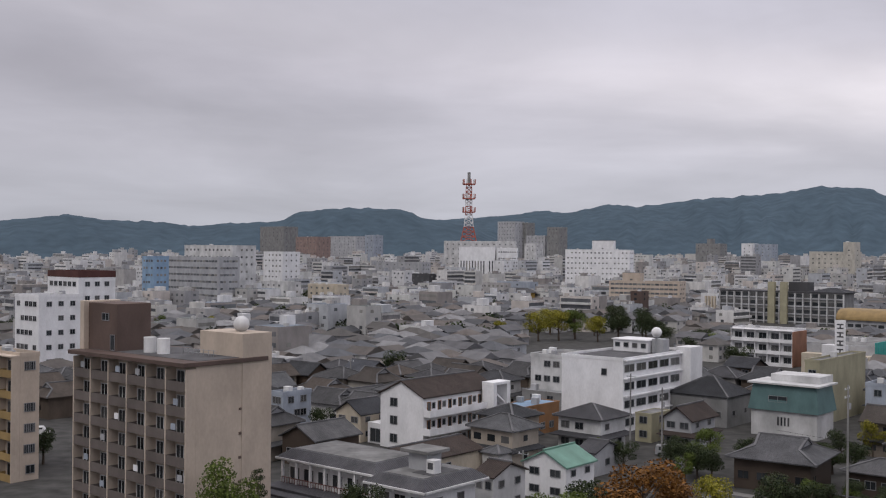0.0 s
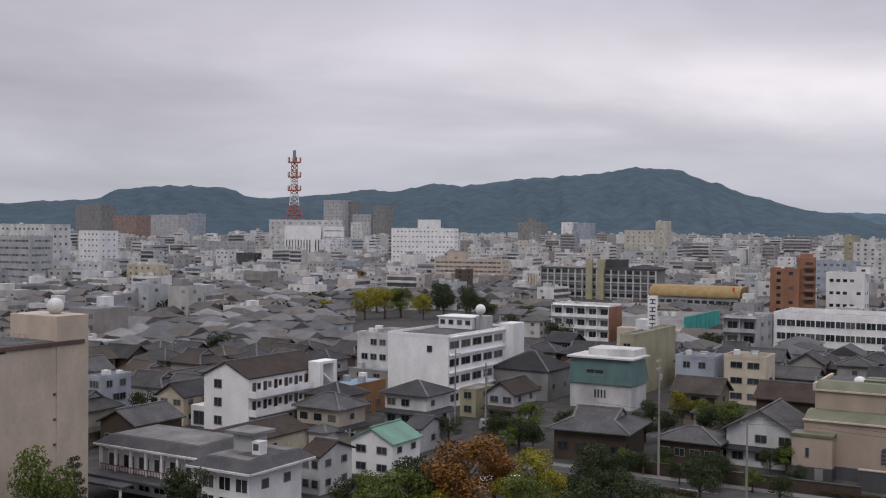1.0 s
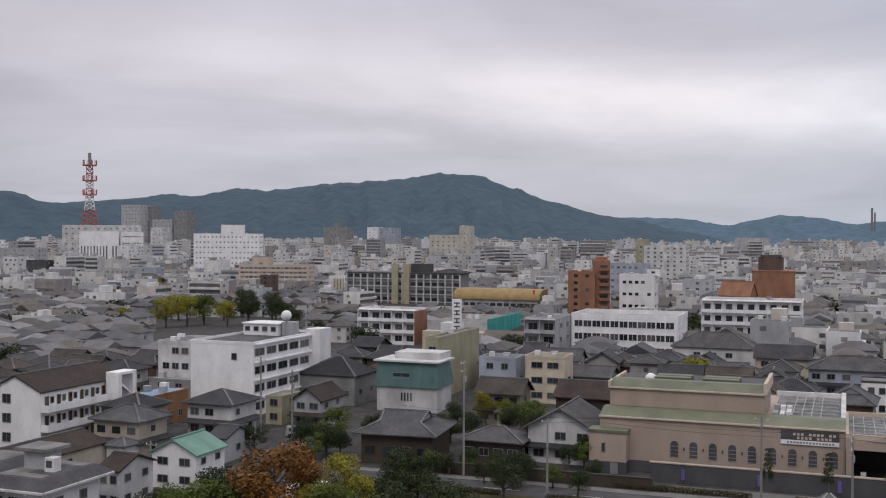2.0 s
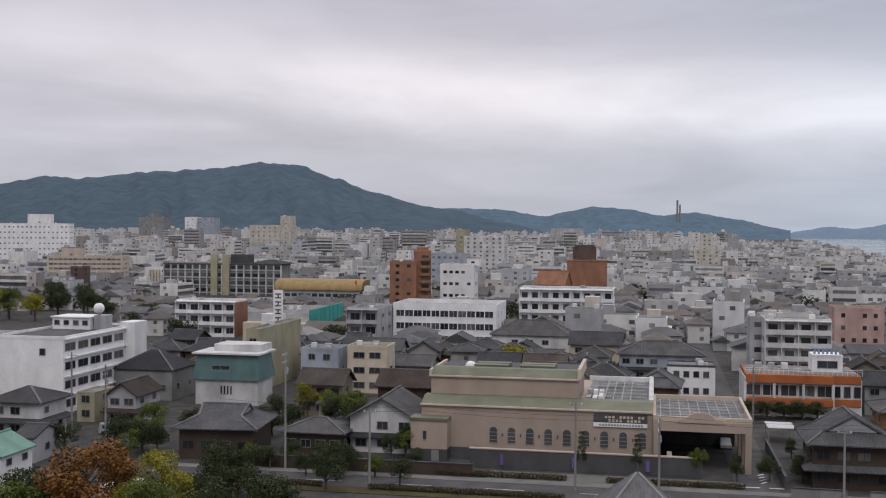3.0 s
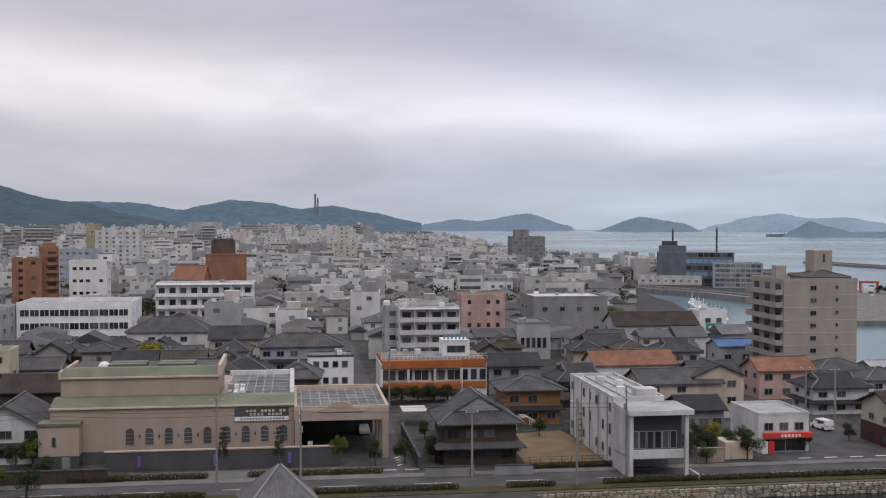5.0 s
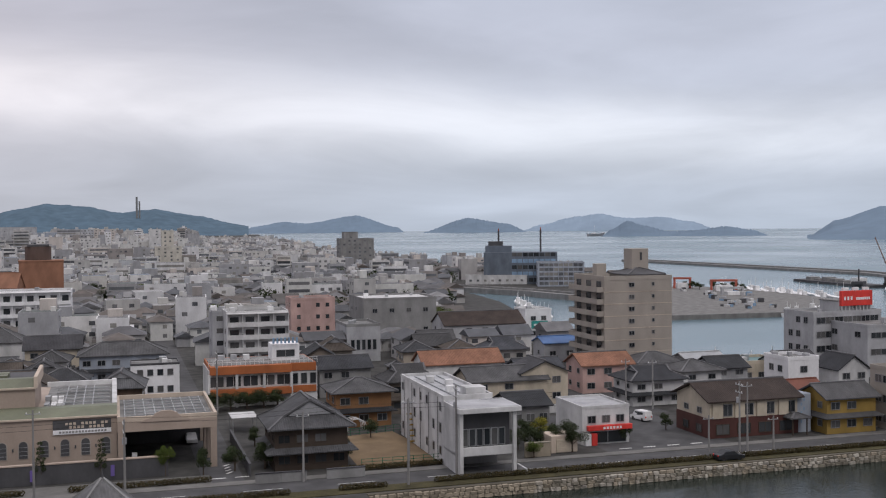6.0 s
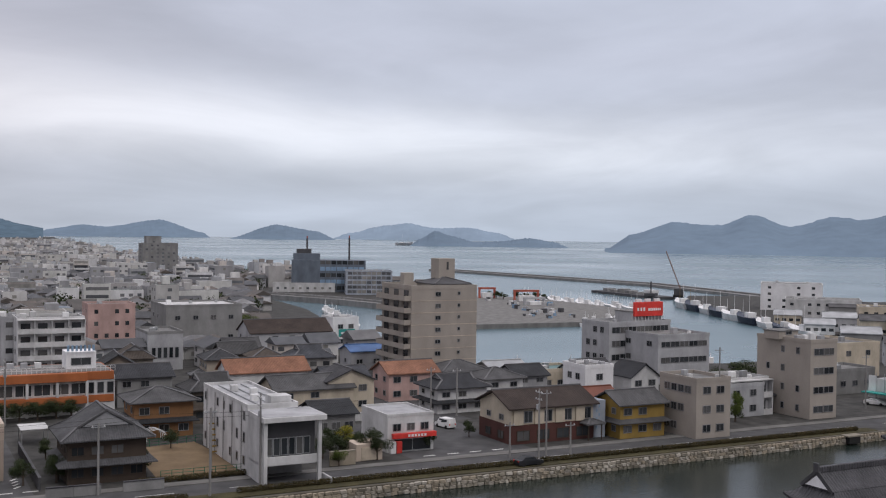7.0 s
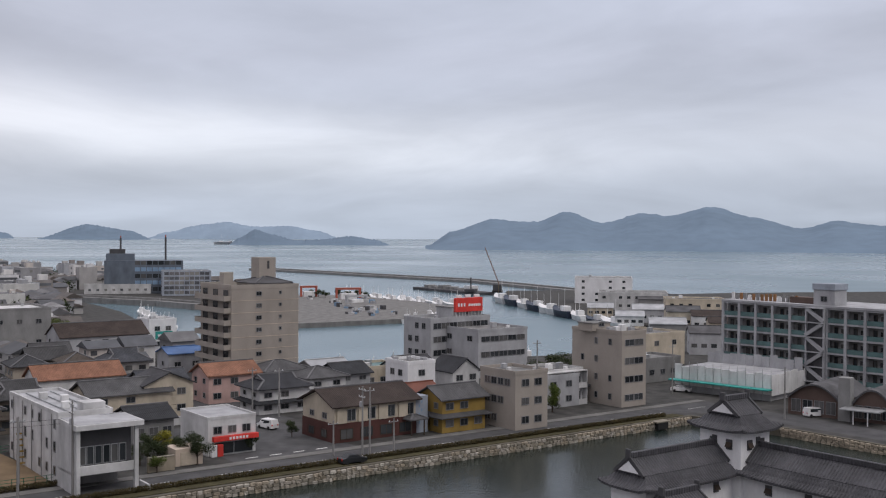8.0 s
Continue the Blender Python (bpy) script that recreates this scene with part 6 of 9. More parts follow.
block(341.5, 948.4, -40.0, 39.1, 19.6, 34.6, PALEC, "cream apartment block with small square windows", floors=9, front=7, side=3, fine=False, left=False)
block(352.7, 936.9, -40.0, 9.9, 14.0, 43.0, PALEC, "cream stair tower of an apartment block", floors=10, front=1, side=1, fine=False, left=False)
block(109.6, 588.0, -25.0, 38.9, 16.0, 17.0, BONE, "large beige office building with ribbon windows", floors=7, style="ribbon", side=4, wh=1.2, ww=1.8, fine=False, pent=(-8, 8, 10, 8, 5.0), left=False)
block(94.1, 526.1, -40.0, 5.6, 8.0, 14.0, BRNWALL, "narrow dark red-brown building", floors=6, front=1, side=1, fine=False, left=False)
house(44.3, 635.2, -10.0, 19.0, 9.0, 9.0, YELLOW, "yellow rendered house with a slate-blue roof", "hip", TILE, 2.5, fine=False)
school_block(161.5, 516.7, -40.0, 61.3, 13.4, 15.0, )
arched_hall(187.6, 456.6, -40.0, 40.2, 13.3, 9.5, )
corridor_flats(-6.8, 183.2, -40.0, 9.8, 19.6, 9.2, )
white_office(28.6, 205.9, -40.0, 13.7, 27.5, 13.5, )
block(21.6, 221.1, -40.0, 8.3, 12.0, 12.2, WHITE2, "low white wing of an office building", floors=4, front=3, side=2, right=False)
mansard_building(62.6, 198.0, -40.0, 13.4, 7.0, 9.6, )
block(72.7, 211.7, -40.0, 3.0, 26.1, 12.6, KHAKI, "plain khaki rendered stair block", floors=3, front=1, side=1, left=False, right=False, units=1, parapet=0.4)
block(96.8, 325.7, -40.0, 19.4, 9.1, 10.6, WHITE, "white apartment block with balconies and a red-brown end wall", floors=3, front=5, side=1, style="balcony", right=False, trim=WHITE, end=BRICKO)
block(123.9, 269.3, -40.0, 8.8, 17.4, 11.2, GREYL, "light grey three-storey apartments with balconies", floors=3, front=2, side=2, ww=2.4, style="balcony", trim=GREYL, left=False)
block(149.2, 268.8, -40.0, 30.0, 20.0, 10.8, WHITE, "long white school-like building with dark ribbon windows", floors=3, style="ribbon", side=3, wh=1.9, frame_mat=WHITE, parapet=1.4, left=False)
block(198.2, 278.1, -40.0, 29.4, 12.0, 14.5, WHITE, "white four-storey apartments with open galleries", floors=4, front=9, side=3, style="balcony", trim=WHITE, fine=False, left=False)
block(180.5, 356.9, -30.0, 9.9, 14.0, 20.7, BRICKO, "orange-brown tiled apartment block", floors=8, front=2, side=3, right=False, fine=False)
stair_tower(187.9, 355.4, -27.9, 6.3, 12.0, 25.3, )
block(213.0, 373.5, -40.0, 13.7, 10.0, 18.7, WHITE, "white commercial building with a penthouse", floors=4, front=5, side=2, fine=False, pent=(6, 5, 5, 5, 3), left=False)
block(368.5, 610.4, -40.0, 26.9, 16.1, 27.8, WHITE2, "white slab apartments with stacked balconies", floors=10, front=6, side=3, fine=False, left=False)
block(367.0, 638.0, -40.0, 7.4, 13.8, 32.0, KHAKI, "olive green wing of a tower", floors=10, front=1, side=1, fine=False, left=False)
block(273.2, 488.8, -40.0, 19.7, 12.0, 19.9, BLUEW, "blue-grey low wing with dark roof", floors=6, front=6, side=2, fine=False, left=False)
drum_tower(250.2, 337.4, -36.6, 15.4, 14.0, 21.3, )
house(224.5, 325.0, -60.0, 11.4, 6.0, 13.7, BRICKO, "orange-tiled building with a white ribbed gable roof", "gable", BRICKO, 4.5, 0.4, 3, 3, 2, fine=False)
block(871.0, 1221.2, -40.0, 44.0, 20.0, 33.2, GREYL, "tall grey-blue hall on the skyline", floors=4, front=4, side=2, fine=False, left=False)
block(889.4, 1145.2, -40.0, 76.0, 20.0, 26.0, BLUEW, "blue-grey department store on the skyline", floors=5, front=5, side=2, fine=False, left=False)
block(556.0, 602.7, -40.0, 8.6, 10.0, 29.9, PALEC, "slim cream tower block on the skyline", floors=10, front=2, side=2, fine=False, right=False)
block(542.7, 587.8, -40.0, 18.9, 10.0, 18.4, PALEC, "cream block below a slim tower", floors=7, front=4, side=2, fine=False, right=False)
block(602.7, 463.0, -40.0, 23.9, 14.0, 23.4, GREYW, "dark grey stepped apartment block near the shore", floors=9, front=6, side=3, fine=False, pent=(-4, 6, 10, 8, 5), right=False)
block(84.5, 204.9, -40.0, 7.9, 7.3, 8.6, BLUEW, "pale blue three-storey house with a flat roof", floors=3, front=2, side=1, ww=1.5, left=False)
block(92.8, 199.6, -40.0, 8.3, 7.0, 9.2, CREAM, "cream and brown three-storey house with deep windows", floors=3, front=2, side=1, ww=2.4, left=False)
house(151.7, 228.4, -40.0, 19.4, 11.0, 6.6, WHITE2, "white low building under a broad grey hipped roof", "hip", TILE, 3.4, 0.5, 2, 5, 2)
house(157.2, 184.6, -40.0, 18.1, 9.0, 6.0, BLUEW, "blue-grey house with a long slate-blue tile roof", "hip", TILE, 2.4, 0.6, 2, 6, 2, skirt=0.8)
block(147.1, 163.5, -40.0, 9.3, 7.0, 6.6, WHITE, "small white flat-roofed house with a dark eave", floors=2, front=4, side=2, roof_mat=GREYD, parapet=0.3, ww=1.2, right=False)
house(157.0, 208.1, -40.0, 12.0, 9.0, 6.2, CREAM, "beige house with a barrel-ended dark roof", "gable", TILE, 2.4, 0.6, 2, 3, 2)
orange_band_building(151.6, 139.0, -40.0, 20.4, 13.0, 8.2, )
block(179.3, 166.0, -40.0, 13.7, 10.0, 14.2, WHITE2, "grey-white five-storey apartments with balconies", floors=5, front=4, side=2, style="balcony", trim=WHITE2, fine=False, right=False)
block(177.7, 176.1, -40.0, 3.3, 9.0, 14.0, GREYL, "grey stair wing of an apartment block", floors=5, front=1, side=1, fine=False, right=False)
block(232.9, 194.7, -40.0, 12.4, 10.0, 13.0, PINK, "faded pink rendered block with small windows", floors=4, front=4, side=2, ww=1.2, fine=False, right=False)
block(262.0, 185.4, -40.0, 22.4, 20.0, 11.5, GREYW, "grey warehouse with a pale flat roof", floors=2, front=4, side=3, deck=WHITE2, right=False)
block(212.3, 161.4, -40.0, 8.5, 14.0, 8.8, GREYL, "pale stone bank building with arched window bays", floors=1, front=5, side=3, ww=1.0, wh=2.6, roof_mat=GREYW, right=False)
house(254.7, 151.7, -40.0, 23.2, 12.0, 6.2, GREYL, "long warehouse with a black gabled roof", "gable", TILEB, 3.0, 0.4, 2, 5, 2)
block(277.0, 147.0, -40.0, 8.1, 9.0, 8.5, WHITE, "white building with a green wall sign", floors=2, front=2, side=2, right=False)
house(189.4, 118.1, -40.0, 17.0, 8.0, 5.0, WHITE2, "white row house under a salmon tile roof", "gable", TILES, 2.3, 0.5, 1, 9, 1, ww=0.9)
house(143.6, 109.3, -40.0, 9.5, 8.5, 5.8, WOODB, "brown timber-clad house with a grey hipped roof", "hip", TILE, 1.8, 1.0, 2, 3, 2, skirt=0.9)
white_annex_house(125.5, 74.6, -40.0, 8.3, 30.0, 9.3, )
corner_shop(151.6, 68.9, -40.0, 7.9, 10.2, 5.6, )
brown_restaurant(169.2, 51.4, -40.0, 15.9, 10.2, 6.0, )
house(179.5, 38.9, -40.0, 9.2, 7.0, 5.8, YELLOW, "yellow house with grey gable roof and lean-to", "gable", TILE, 1.6, 0.7, 2, 3, 2, skirt=0.9)
block(184.3, 28.0, -40.0, 7.4, 9.6, 9.6, TAUPE, "beige three-storey building with a garage door", floors=3, front=2, side=4, ww=1.7, right=False)
block(213.4, 12.3, -40.0, 6.8, 13.9, 14.3, TAUPE, "tall grey-beige office block with ribbon windows", floors=4, style="ribbon", side=3, ww=1.0, pent=(-2, 9, 5, 4, 1.5), units=6, right=False)
harbour_apartments(223.0, 93.4, -40.0, 16.5, 16.0, 21.3, )
block(249.9, 44.8, -40.0, 15.0, 22.0, 10.8, GREYL, "grey harbour office with stepped upper storeys", floors=3, style="ribbon", side=5, ww=2.2, units=2, right=False)
sign_building(255.9, 56.3, -35.0, 19.6, 10.0, 12.8, )
gallery_flats(241.8, -21.7, -129.0, 39.5, 14.0, 18.5, )
sheeted_site(231.8, -4.7, -121.4, 22.6, 22.0, 5.5, )
arched_centre(207.6, -24.8, -116.9, 19.4, 16.0, 6.5, )
wedding_hall(87.3, 130.0, -40.0, 33.7, 30.0, 8.0, )
block(277.7, 10.4, -40.0, 21.3, 16.0, 8.0, CREAM, "cream warehouse with a dark roof by the quay", floors=2, front=3, side=2, right=False)
terminal(523.6, 288.9, -61.1, 40.7, 23.0, 17.6, )
block(513.5, 258.8, -60.0, 24.7, 20.7, 12.3, BLUEW, "blue-glass office by the harbour", floors=5, style="ribbon", side=3, wh=1.8, fine=False, right=False)
block(518.1, 44.5, -85.0, 27.2, 20.0, 11.8, WHITE, "white ice plant building on the harbour", floors=4, front=4, side=2, fine=False, units=6, right=False)
block(479.2, 28.3, -85.0, 30.2, 18.0, 7.2, WHITE2, "long pale fish market shed", floors=2, front=8, side=2, fine=False, right=False)
block(430.0, 1.6, -85.0, 22.5, 14.0, 7.8, CREAM, "cream warehouse by the harbour", floors=2, front=6, side=2, fine=False, right=False)
wall_sign = thing("wall_sign", 274.2, 145.2, 3.6, -40.0, "green and white painted sign panel on a white wall", "sign")
box(wall_sign, "panel", 0, -0.12, 0, 5.0, 0.12, 2.2, TEALB, bev=0)
box(wall_sign, "pale_stripe", 0, -0.2, 0.8, 3.6, 0.06, 0.6, WHITE, bev=0)
house(236.0, 119.0, -40.0, 9.0, 7.0, 4.6, GREYL, "low house under a bright blue sheet roof", "gable", mat("blue_sheet_roof", (0.07, 0.14, 0.30), 0.55), 1.2, 0.4, 1, 2, 1)
carport = thing("carport", 131.0, 124.8, 0, -40.0, "white corrugated carport roof beside the timber house", "carport")
box(carport, "roof_sheet", 0, 0, 2.5, 4.2, 5.6, 0.12, WHITE2)
for u_ in (-1.9, 1.9):
    for v_ in (-2.5, 2.5):
        cyl(carport, "post", u_, v_, 0, 0.06, 2.5, METALG, seg=6)
# ---- houses near the road ----
house(114.8, 96.5, -40.0, 10.2, 10.0, 5.8, WOODD, "black timber merchant house with hip-and-gable tile roof", "irimoya", TILED, 3.6, 1.0, 2, 4, 3, skirt=1.3, ridge_turn=True, gable=0.62, frame_mat=WOODD)
house(46.9, 153.0, -34.0, 10.9, 11.0, 4.4, WOODD, "old dark timber house with a broad tile roof", "irimoya", TILED, 2.7, 1.0, 1, 4, 3, gable=0.5, frame_mat=WOODD)
house(70.4, 145.8, -40.0, 10.0, 11.0, 5.4, WHITE2, "old house with a white gable and grey tile roof", "gable", TILE, 2.8, 0.9, 2, 3, 3, skirt=1.2, ridge_turn=True)
house(60.7, 149.5, -40.0, 9.0, 7.0, 3.2, WOODD, "low dark outbuilding with a grey tile roof", "hip", TILE, 1.6, 0.7, 1, 4, 2)
house(14.2, 147.5, -40.0, 6.9, 7.0, 4.8, WHITE, "white house with a pale green gable roof", "gable", GREENM, 1.7, 0.4, 2, 2, 2, ridge_turn=True)
eave_building(-14.4, 139.3, -40.0, 16.2, 9.1, 6.2, "white two-storey inn with deep grey roof edges and veranda")
eave_building(-5.0, 129.0, -40.0, 7.8, 10.2, 5.8, "white flat-roofed building with grey roof edge and roof hut", hut=True)
house(5.5, 138.4, -40.0, 3.0, 7.0, 5.0, WHITE2, "white house with a rusty brown roof", "gable", TILEB, 1.3, 0.4, 2, 2, 2)
house(-7.4, 157.8, -40.0, 8.7, 16.0, 3.2, CREAM, "long house under olive-brown gable roof", "gable", TILEB, 1.5, 0.4, 1, 3, 3, ridge_turn=True)
house(-22.3, 168.4, -40.0, 7.5, 9.6, 4.4, WOODD, "long low house with a grey tile roof", "gable", TILE, 1.8, 0.5, 1, 2, 2, ridge_turn=True)
house(-16.5, 191.2, -40.0, 6.1, 7.0, 5.0, CREAM, "cream gabled house beside the flats", "gable", TILE, 1.9, 0.5, 2, 2, 2, ridge_turn=True)
house(23.4, 183.0, -40.0, 8.5, 8.0, 5.6, WHITE2, "two-storey white house with hipped tile roof", "hip", TILE, 1.9, 0.8, 2, 3, 2, skirt=1.2)
house(40.6, 185.4, -40.0, 5.1, 9.0, 5.4, GREYL, "grey gabled house with lean-to roof", "gable", TILEB, 1.8, 0.6, 2, 2, 2, ridge_turn=True, skirt=1.0)
house(50.3, 211.8, -40.0, 12.4, 10.8, 5.8, GREYW, "large grey hall with a slate-blue hipped roof", "hip", TILE, 3.2, 0.3, 1, 3, 2)
block(13.1, 197.4, -40.0, 5.5, 11.0, 5.4, WOODB, "brown timber building with a pale blue sheet roof", floors=2, front=2, side=3, deck=BLUEP, parapet=0.2, left=False)
block(20.2, 217.8, -40.0, 9.8, 10.4, 5.4, GREYW, "grey shed with a pale metal roof", floors=2, front=2, side=2, deck=METALG, parapet=0.2, left=False)
block(36.0, 192.3, -40.0, 3.3, 7.0, 5.0, KHAKI, "small khaki shed by the street", floors=2, front=1, side=1, parapet=0.2, units=0, left=False)
house(22.0, 163.0, -40.0, 3.0, 7.0, 3.6, GREYL, "small grey outhouse with tile roof", "gable", TILE, 1.2, 0.4, 1, 1, 1)
block(-29.9, 195.8, -40.0, 3.1, 7.0, 7.4, BLUEW, "pale three-storey house with small windows", floors=3, front=2, side=3, left=False)
teal_hall(111.1, 301.0, -40.0, 18.9, 34.5, 8.4, )
house(73.6, 267.7, -40.0, 6.9, 8.0, 5.6, WOODD, "dark timber house with grey roof", "gable", TILE, 1.8, 0.6, 2, 2, 2)
house(88.2, 173.7, -40.0, 9.8, 9.0, 5.2, WOODD, "low house with a dark brown tile roof", "gable", TILEB, 2.2, 0.6, 1, 3, 2)
house(103.5, 200.7, -40.0, 8.4, 8.0, 5.0, GREYW, "small house with a grey roof", "gable", TILE, 1.6, 0.6, 1, 3, 2)
house(167.4, 131.9, -40.0, 10.3, 9.0, 5.6, GREYW, "grey-roofed house behind the timber house", "gable", TILE, 1.8, 0.6, 2, 3, 2)
house(172.8, 97.9, -40.0, 15.0, 9.0, 5.0, CREAM, "house with a grey gable roof behind the white building", "gable", TILE, 1.9, 0.6, 2, 3, 2)
house(179.0, 93.7, -40.0, 9.3, 8.0, 6.0, CREAM, "cream house with a grey gable facing the street", "gable", TILE, 2.0, 0.5, 2, 2, 2, ridge_turn=True)
house(197.8, 89.4, -40.0, 11.0, 8.0, 5.6, PINK, "pink house with an orange tile roof", "gable", TILES, 1.9, 0.5, 2, 3, 2)
house(188.6, 75.1, -40.0, 10.5, 8.0, 4.6, WHITE2, "white-walled house with layered grey tile roofs", "irimoya", TILE, 2.2, 0.8, 2, 3, 2, skirt=1.0)
block(209.3, 54.1, -40.0, 6.8, 8.0, 7.5, WHITE, "small white building by the harbour street", floors=2, front=1, side=2, right=False)
house(214.6, 46.1, -40.0, 6.8, 8.0, 5.6, WHITE2, "small white chapel-like gabled house", "gable", TILE, 2.4, 0.4, 2, 2, 2, ridge_turn=True)
house(184.8, 46.7, -40.0, 7.2, 8.0, 4.8, BRNWALL, "brown house with a rusty red roof", "gable", mat("rust_roof", (0.16, 0.06, 0.04), 0.7), 1.8, 0.5, 2, 2, 2)
block(210.9, 25.8, -40.0, 10.6, 9.0, 6.6, WHITE2, "white house with balconies and a tiled porch", floors=2, front=3, side=2, style="balcony", trim=WHITE2, right=False)
house(156.8, 84.8, -40.0, 6.8, 8.0, 3.8, GREYW, "low house with a grey roof behind garden trees", "gable", TILE, 1.5, 0.6, 1, 3, 2)
house(204.2, 72.3, -40.0, 8.7, 8.0, 4.6, WHITE2, "house with a grey hipped roof near the quay", "hip", TILE, 1.8, 0.7, 2, 2, 2, skirt=0.8)
house(214.1, 69.7, -40.0, 7.6, 8.0, 4.4, GREYL, "small house with a grey gable roof near the quay", "gable", TILE, 1.7, 0.6, 2, 2, 2)
block(222.1, 65.9, -40.0, 11.0, 9.0, 4.6, CREAM, "low quay store with a pale green flat roof", floors=1, front=3, side=2, deck=TEAL, right=False)
house(212.0, 83.9, -40.0, 10.0, 8.0, 4.6, GREYW, "grey house with tile roof behind the street", "hip", TILE, 1.8, 0.7, 2, 2, 2)
house(225.8, 78.8, -40.0, 9.4, 7.0, 4.0, GREYW, "low shed by the inner quay", "gable", METALG, 1.2, 0.4, 1, 2, 1)
house(221.7, 57.6, -40.0, 8.4, 8.0, 5.2, WHITE2, "white house with a grey roof by the harbour", "gable", TILE, 1.9, 0.5, 2, 2, 2)
block(208.4, 25.9, -40.0, 9.7, 8.0, 5.8, GREYL, "grey two-storey shop house", floors=2, front=2, side=2, right=False)
block(251.0, 8.0, -40.0, 12.3, 9.0, 5.0, GREYW, "grey garage building by the site", floors=1, front=3, side=2, right=False)
house(213.1, 24.3, -40.0, 8.4, 5.0, 3.2, WOODD, "low dark porch house with tile roof", "hip", TILE, 1.2, 0.6, 1, 2, 1)
house(412.4, 18.6, -85.0, 11.5, 9.0, 5.0, GREYL, "low harbour shed with a pitched metal roof", "gable", METALG, 1.6, 0.3, 1, 4, 1, fine=False, category="shed", name="harbour_shed", group="harbour sheds")
house(390.5, 5.3, -85.0, 11.7, 10.0, 6.0, CREAM, "low harbour shed with a pitched metal roof", "gable", DECKD, 1.6, 0.3, 1, 4, 1, fine=False, category="shed", name="harbour_shed", group="harbour sheds")
house(385.2, -3.9, -85.0, 12.4, 11.0, 5.0, WHITE2, "low harbour shed with a pitched metal roof", "gable", TILEB, 1.6, 0.3, 1, 4, 1, fine=False, category="shed", name="harbour_shed", group="harbour sheds")
house(353.8, 9.6, -85.0, 11.6, 12.0, 4.5, GREYW, "low harbour shed with a pitched metal roof", "gable", METALG, 1.6, 0.3, 1, 4, 1, fine=False, category="shed", name="harbour_shed", group="harbour sheds")
house(308.8, -2.8, -85.0, 10.7, 9.0, 6.0, GREYL, "low harbour shed with a pitched metal roof", "gable", DECKD, 1.6, 0.3, 1, 4, 1, fine=False, category="shed", name="harbour_shed", group="harbour sheds")
house(370.0, -7.4, -85.0, 8.2, 10.0, 4.0, CREAM, "low harbour shed with a pitched metal roof", "gable", TILEB, 1.6, 0.3, 1, 4, 1, fine=False, category="shed", name="harbour_shed", group="harbour sheds")
house(396.6, 24.4, -85.0, 10.1, 11.0, 3.5, WHITE2, "low harbour shed with a pitched metal roof", "gable", METALG, 1.6, 0.3, 1, 4, 1, fine=False, category="shed", name="harbour_shed", group="harbour sheds")
house(476.1, 18.5, -85.0, 14.4, 12.0, 5.0, GREYW, "low harbour shed with a pitched metal roof", "gable", DECKD, 1.6, 0.3, 1, 4, 1, fine=False, category="shed", name="harbour_shed", group="harbour sheds")
house(435.5, 0.5, -85.0, 15.2, 9.0, 6.0, GREYL, "low harbour shed with a pitched metal roof", "gable", TILEB, 1.6, 0.3, 1, 4, 1, fine=False, category="shed", name="harbour_shed", group="harbour sheds")
house(437.8, 38.8, -85.0, 10.2, 10.0, 3.5, CREAM, "low harbour shed with a pitched metal roof", "gable", METALG, 1.6, 0.3, 1, 4, 1, fine=False, category="shed", name="harbour_shed", group="harbour sheds")
# ---- trees ----
tree("rust", 23.3, 123.7, 10.5, 1, 1.35)
tree("yellow", 32.5, 126.8, 8.0, 2, 1.0)
tree("dark", 18.0, 128.3, 7.5, 3, 1.2)
tree("dark", 41.6, 130.0, 7.5, 4, 1.2)
tree("green", 12.2, 126.3, 6.0, 5, 1.3)
tree("yellow", 19.3, 120.8, 5.0, 6, 1.0)
tree("dark", 44.6, 130.9, 6.5, 1, 1.0)
tree("green", 15.2, 124.4, 5.5, 8, 1.3)
tree("dark", 36.3, 124.3, 5.5, 6, 1.3)
tree("green", -24.1, 120.1, 11, 7, 0.8)
tree("pine", -21.6, 127.1, 8.5, 1, 0.5)
tree("dark", -9.1, 126.1, 7, 2, 1.0)
for k_, x_, y_, h_, w_ in (("yellow", 36, 404, 11.5, 1.2), ("yellow", 44, 407, 12, 1.2), ("green", 51, 414, 12, 1.2), ("yellow", 58, 402, 10, 1.1), ("dark", 67, 410, 14, 1.0), ("dark", 75, 404, 12, 1.0), ("dark", 81, 412, 11, 1.1), ("green", 90, 352, 8, 1.5), ("dark", 80, 345, 7, 1.4), ("dark", 98, 372, 8, 1.4)):
    tree(k_, x_, y_, h_, int(x_) % 7 + 1, w_)
for k_, x_, y_, h_, w_ in (("dark", 39, 172, 5, 1.3), ("green", 44, 176, 5.5, 1.2), ("dark", 49, 173, 4.5, 1.3), ("dark", 54, 171, 4.5, 1.3), ("dark", 66, 178, 5, 1.3), ("yellow", 75, 178, 6, 1.0), ("green", 79, 173, 5.5, 1.2), ("dark", 83, 169, 4.5, 1.3), ("dark", -62, 168, 6, 1.2), ("dark", -57, 178, 6.5, 1.1)):
    tree(k_, x_, y_, h_, int(abs(x_)) % 7 + 1, w_)
tree("yellow", 43.7, 436.6, 11, 2, 1.4)
tree("yellow", 61.0, 432.7, 9, 6, 1.2)
tree("dark", 73.5, 450.6, 13, 3, 1.1)
tree("dark", 81.1, 429.2, 12, 4, 1.2)
tree("dark", 53.0, 433.0, 11, 1, 1.2)
tree("dark", 84.0, 305.2, 8, 2, 1.3)
tree("dark", 88.6, 363.1, 9, 3, 1.5)
tree("dark", 80.7, 392.9, 8, 6, 1.5)
tree("yellow", 72.2, 180.4, 6.5, 2, 0.9)
tree("green", 73.4, 172.6, 6, 5, 1.1)
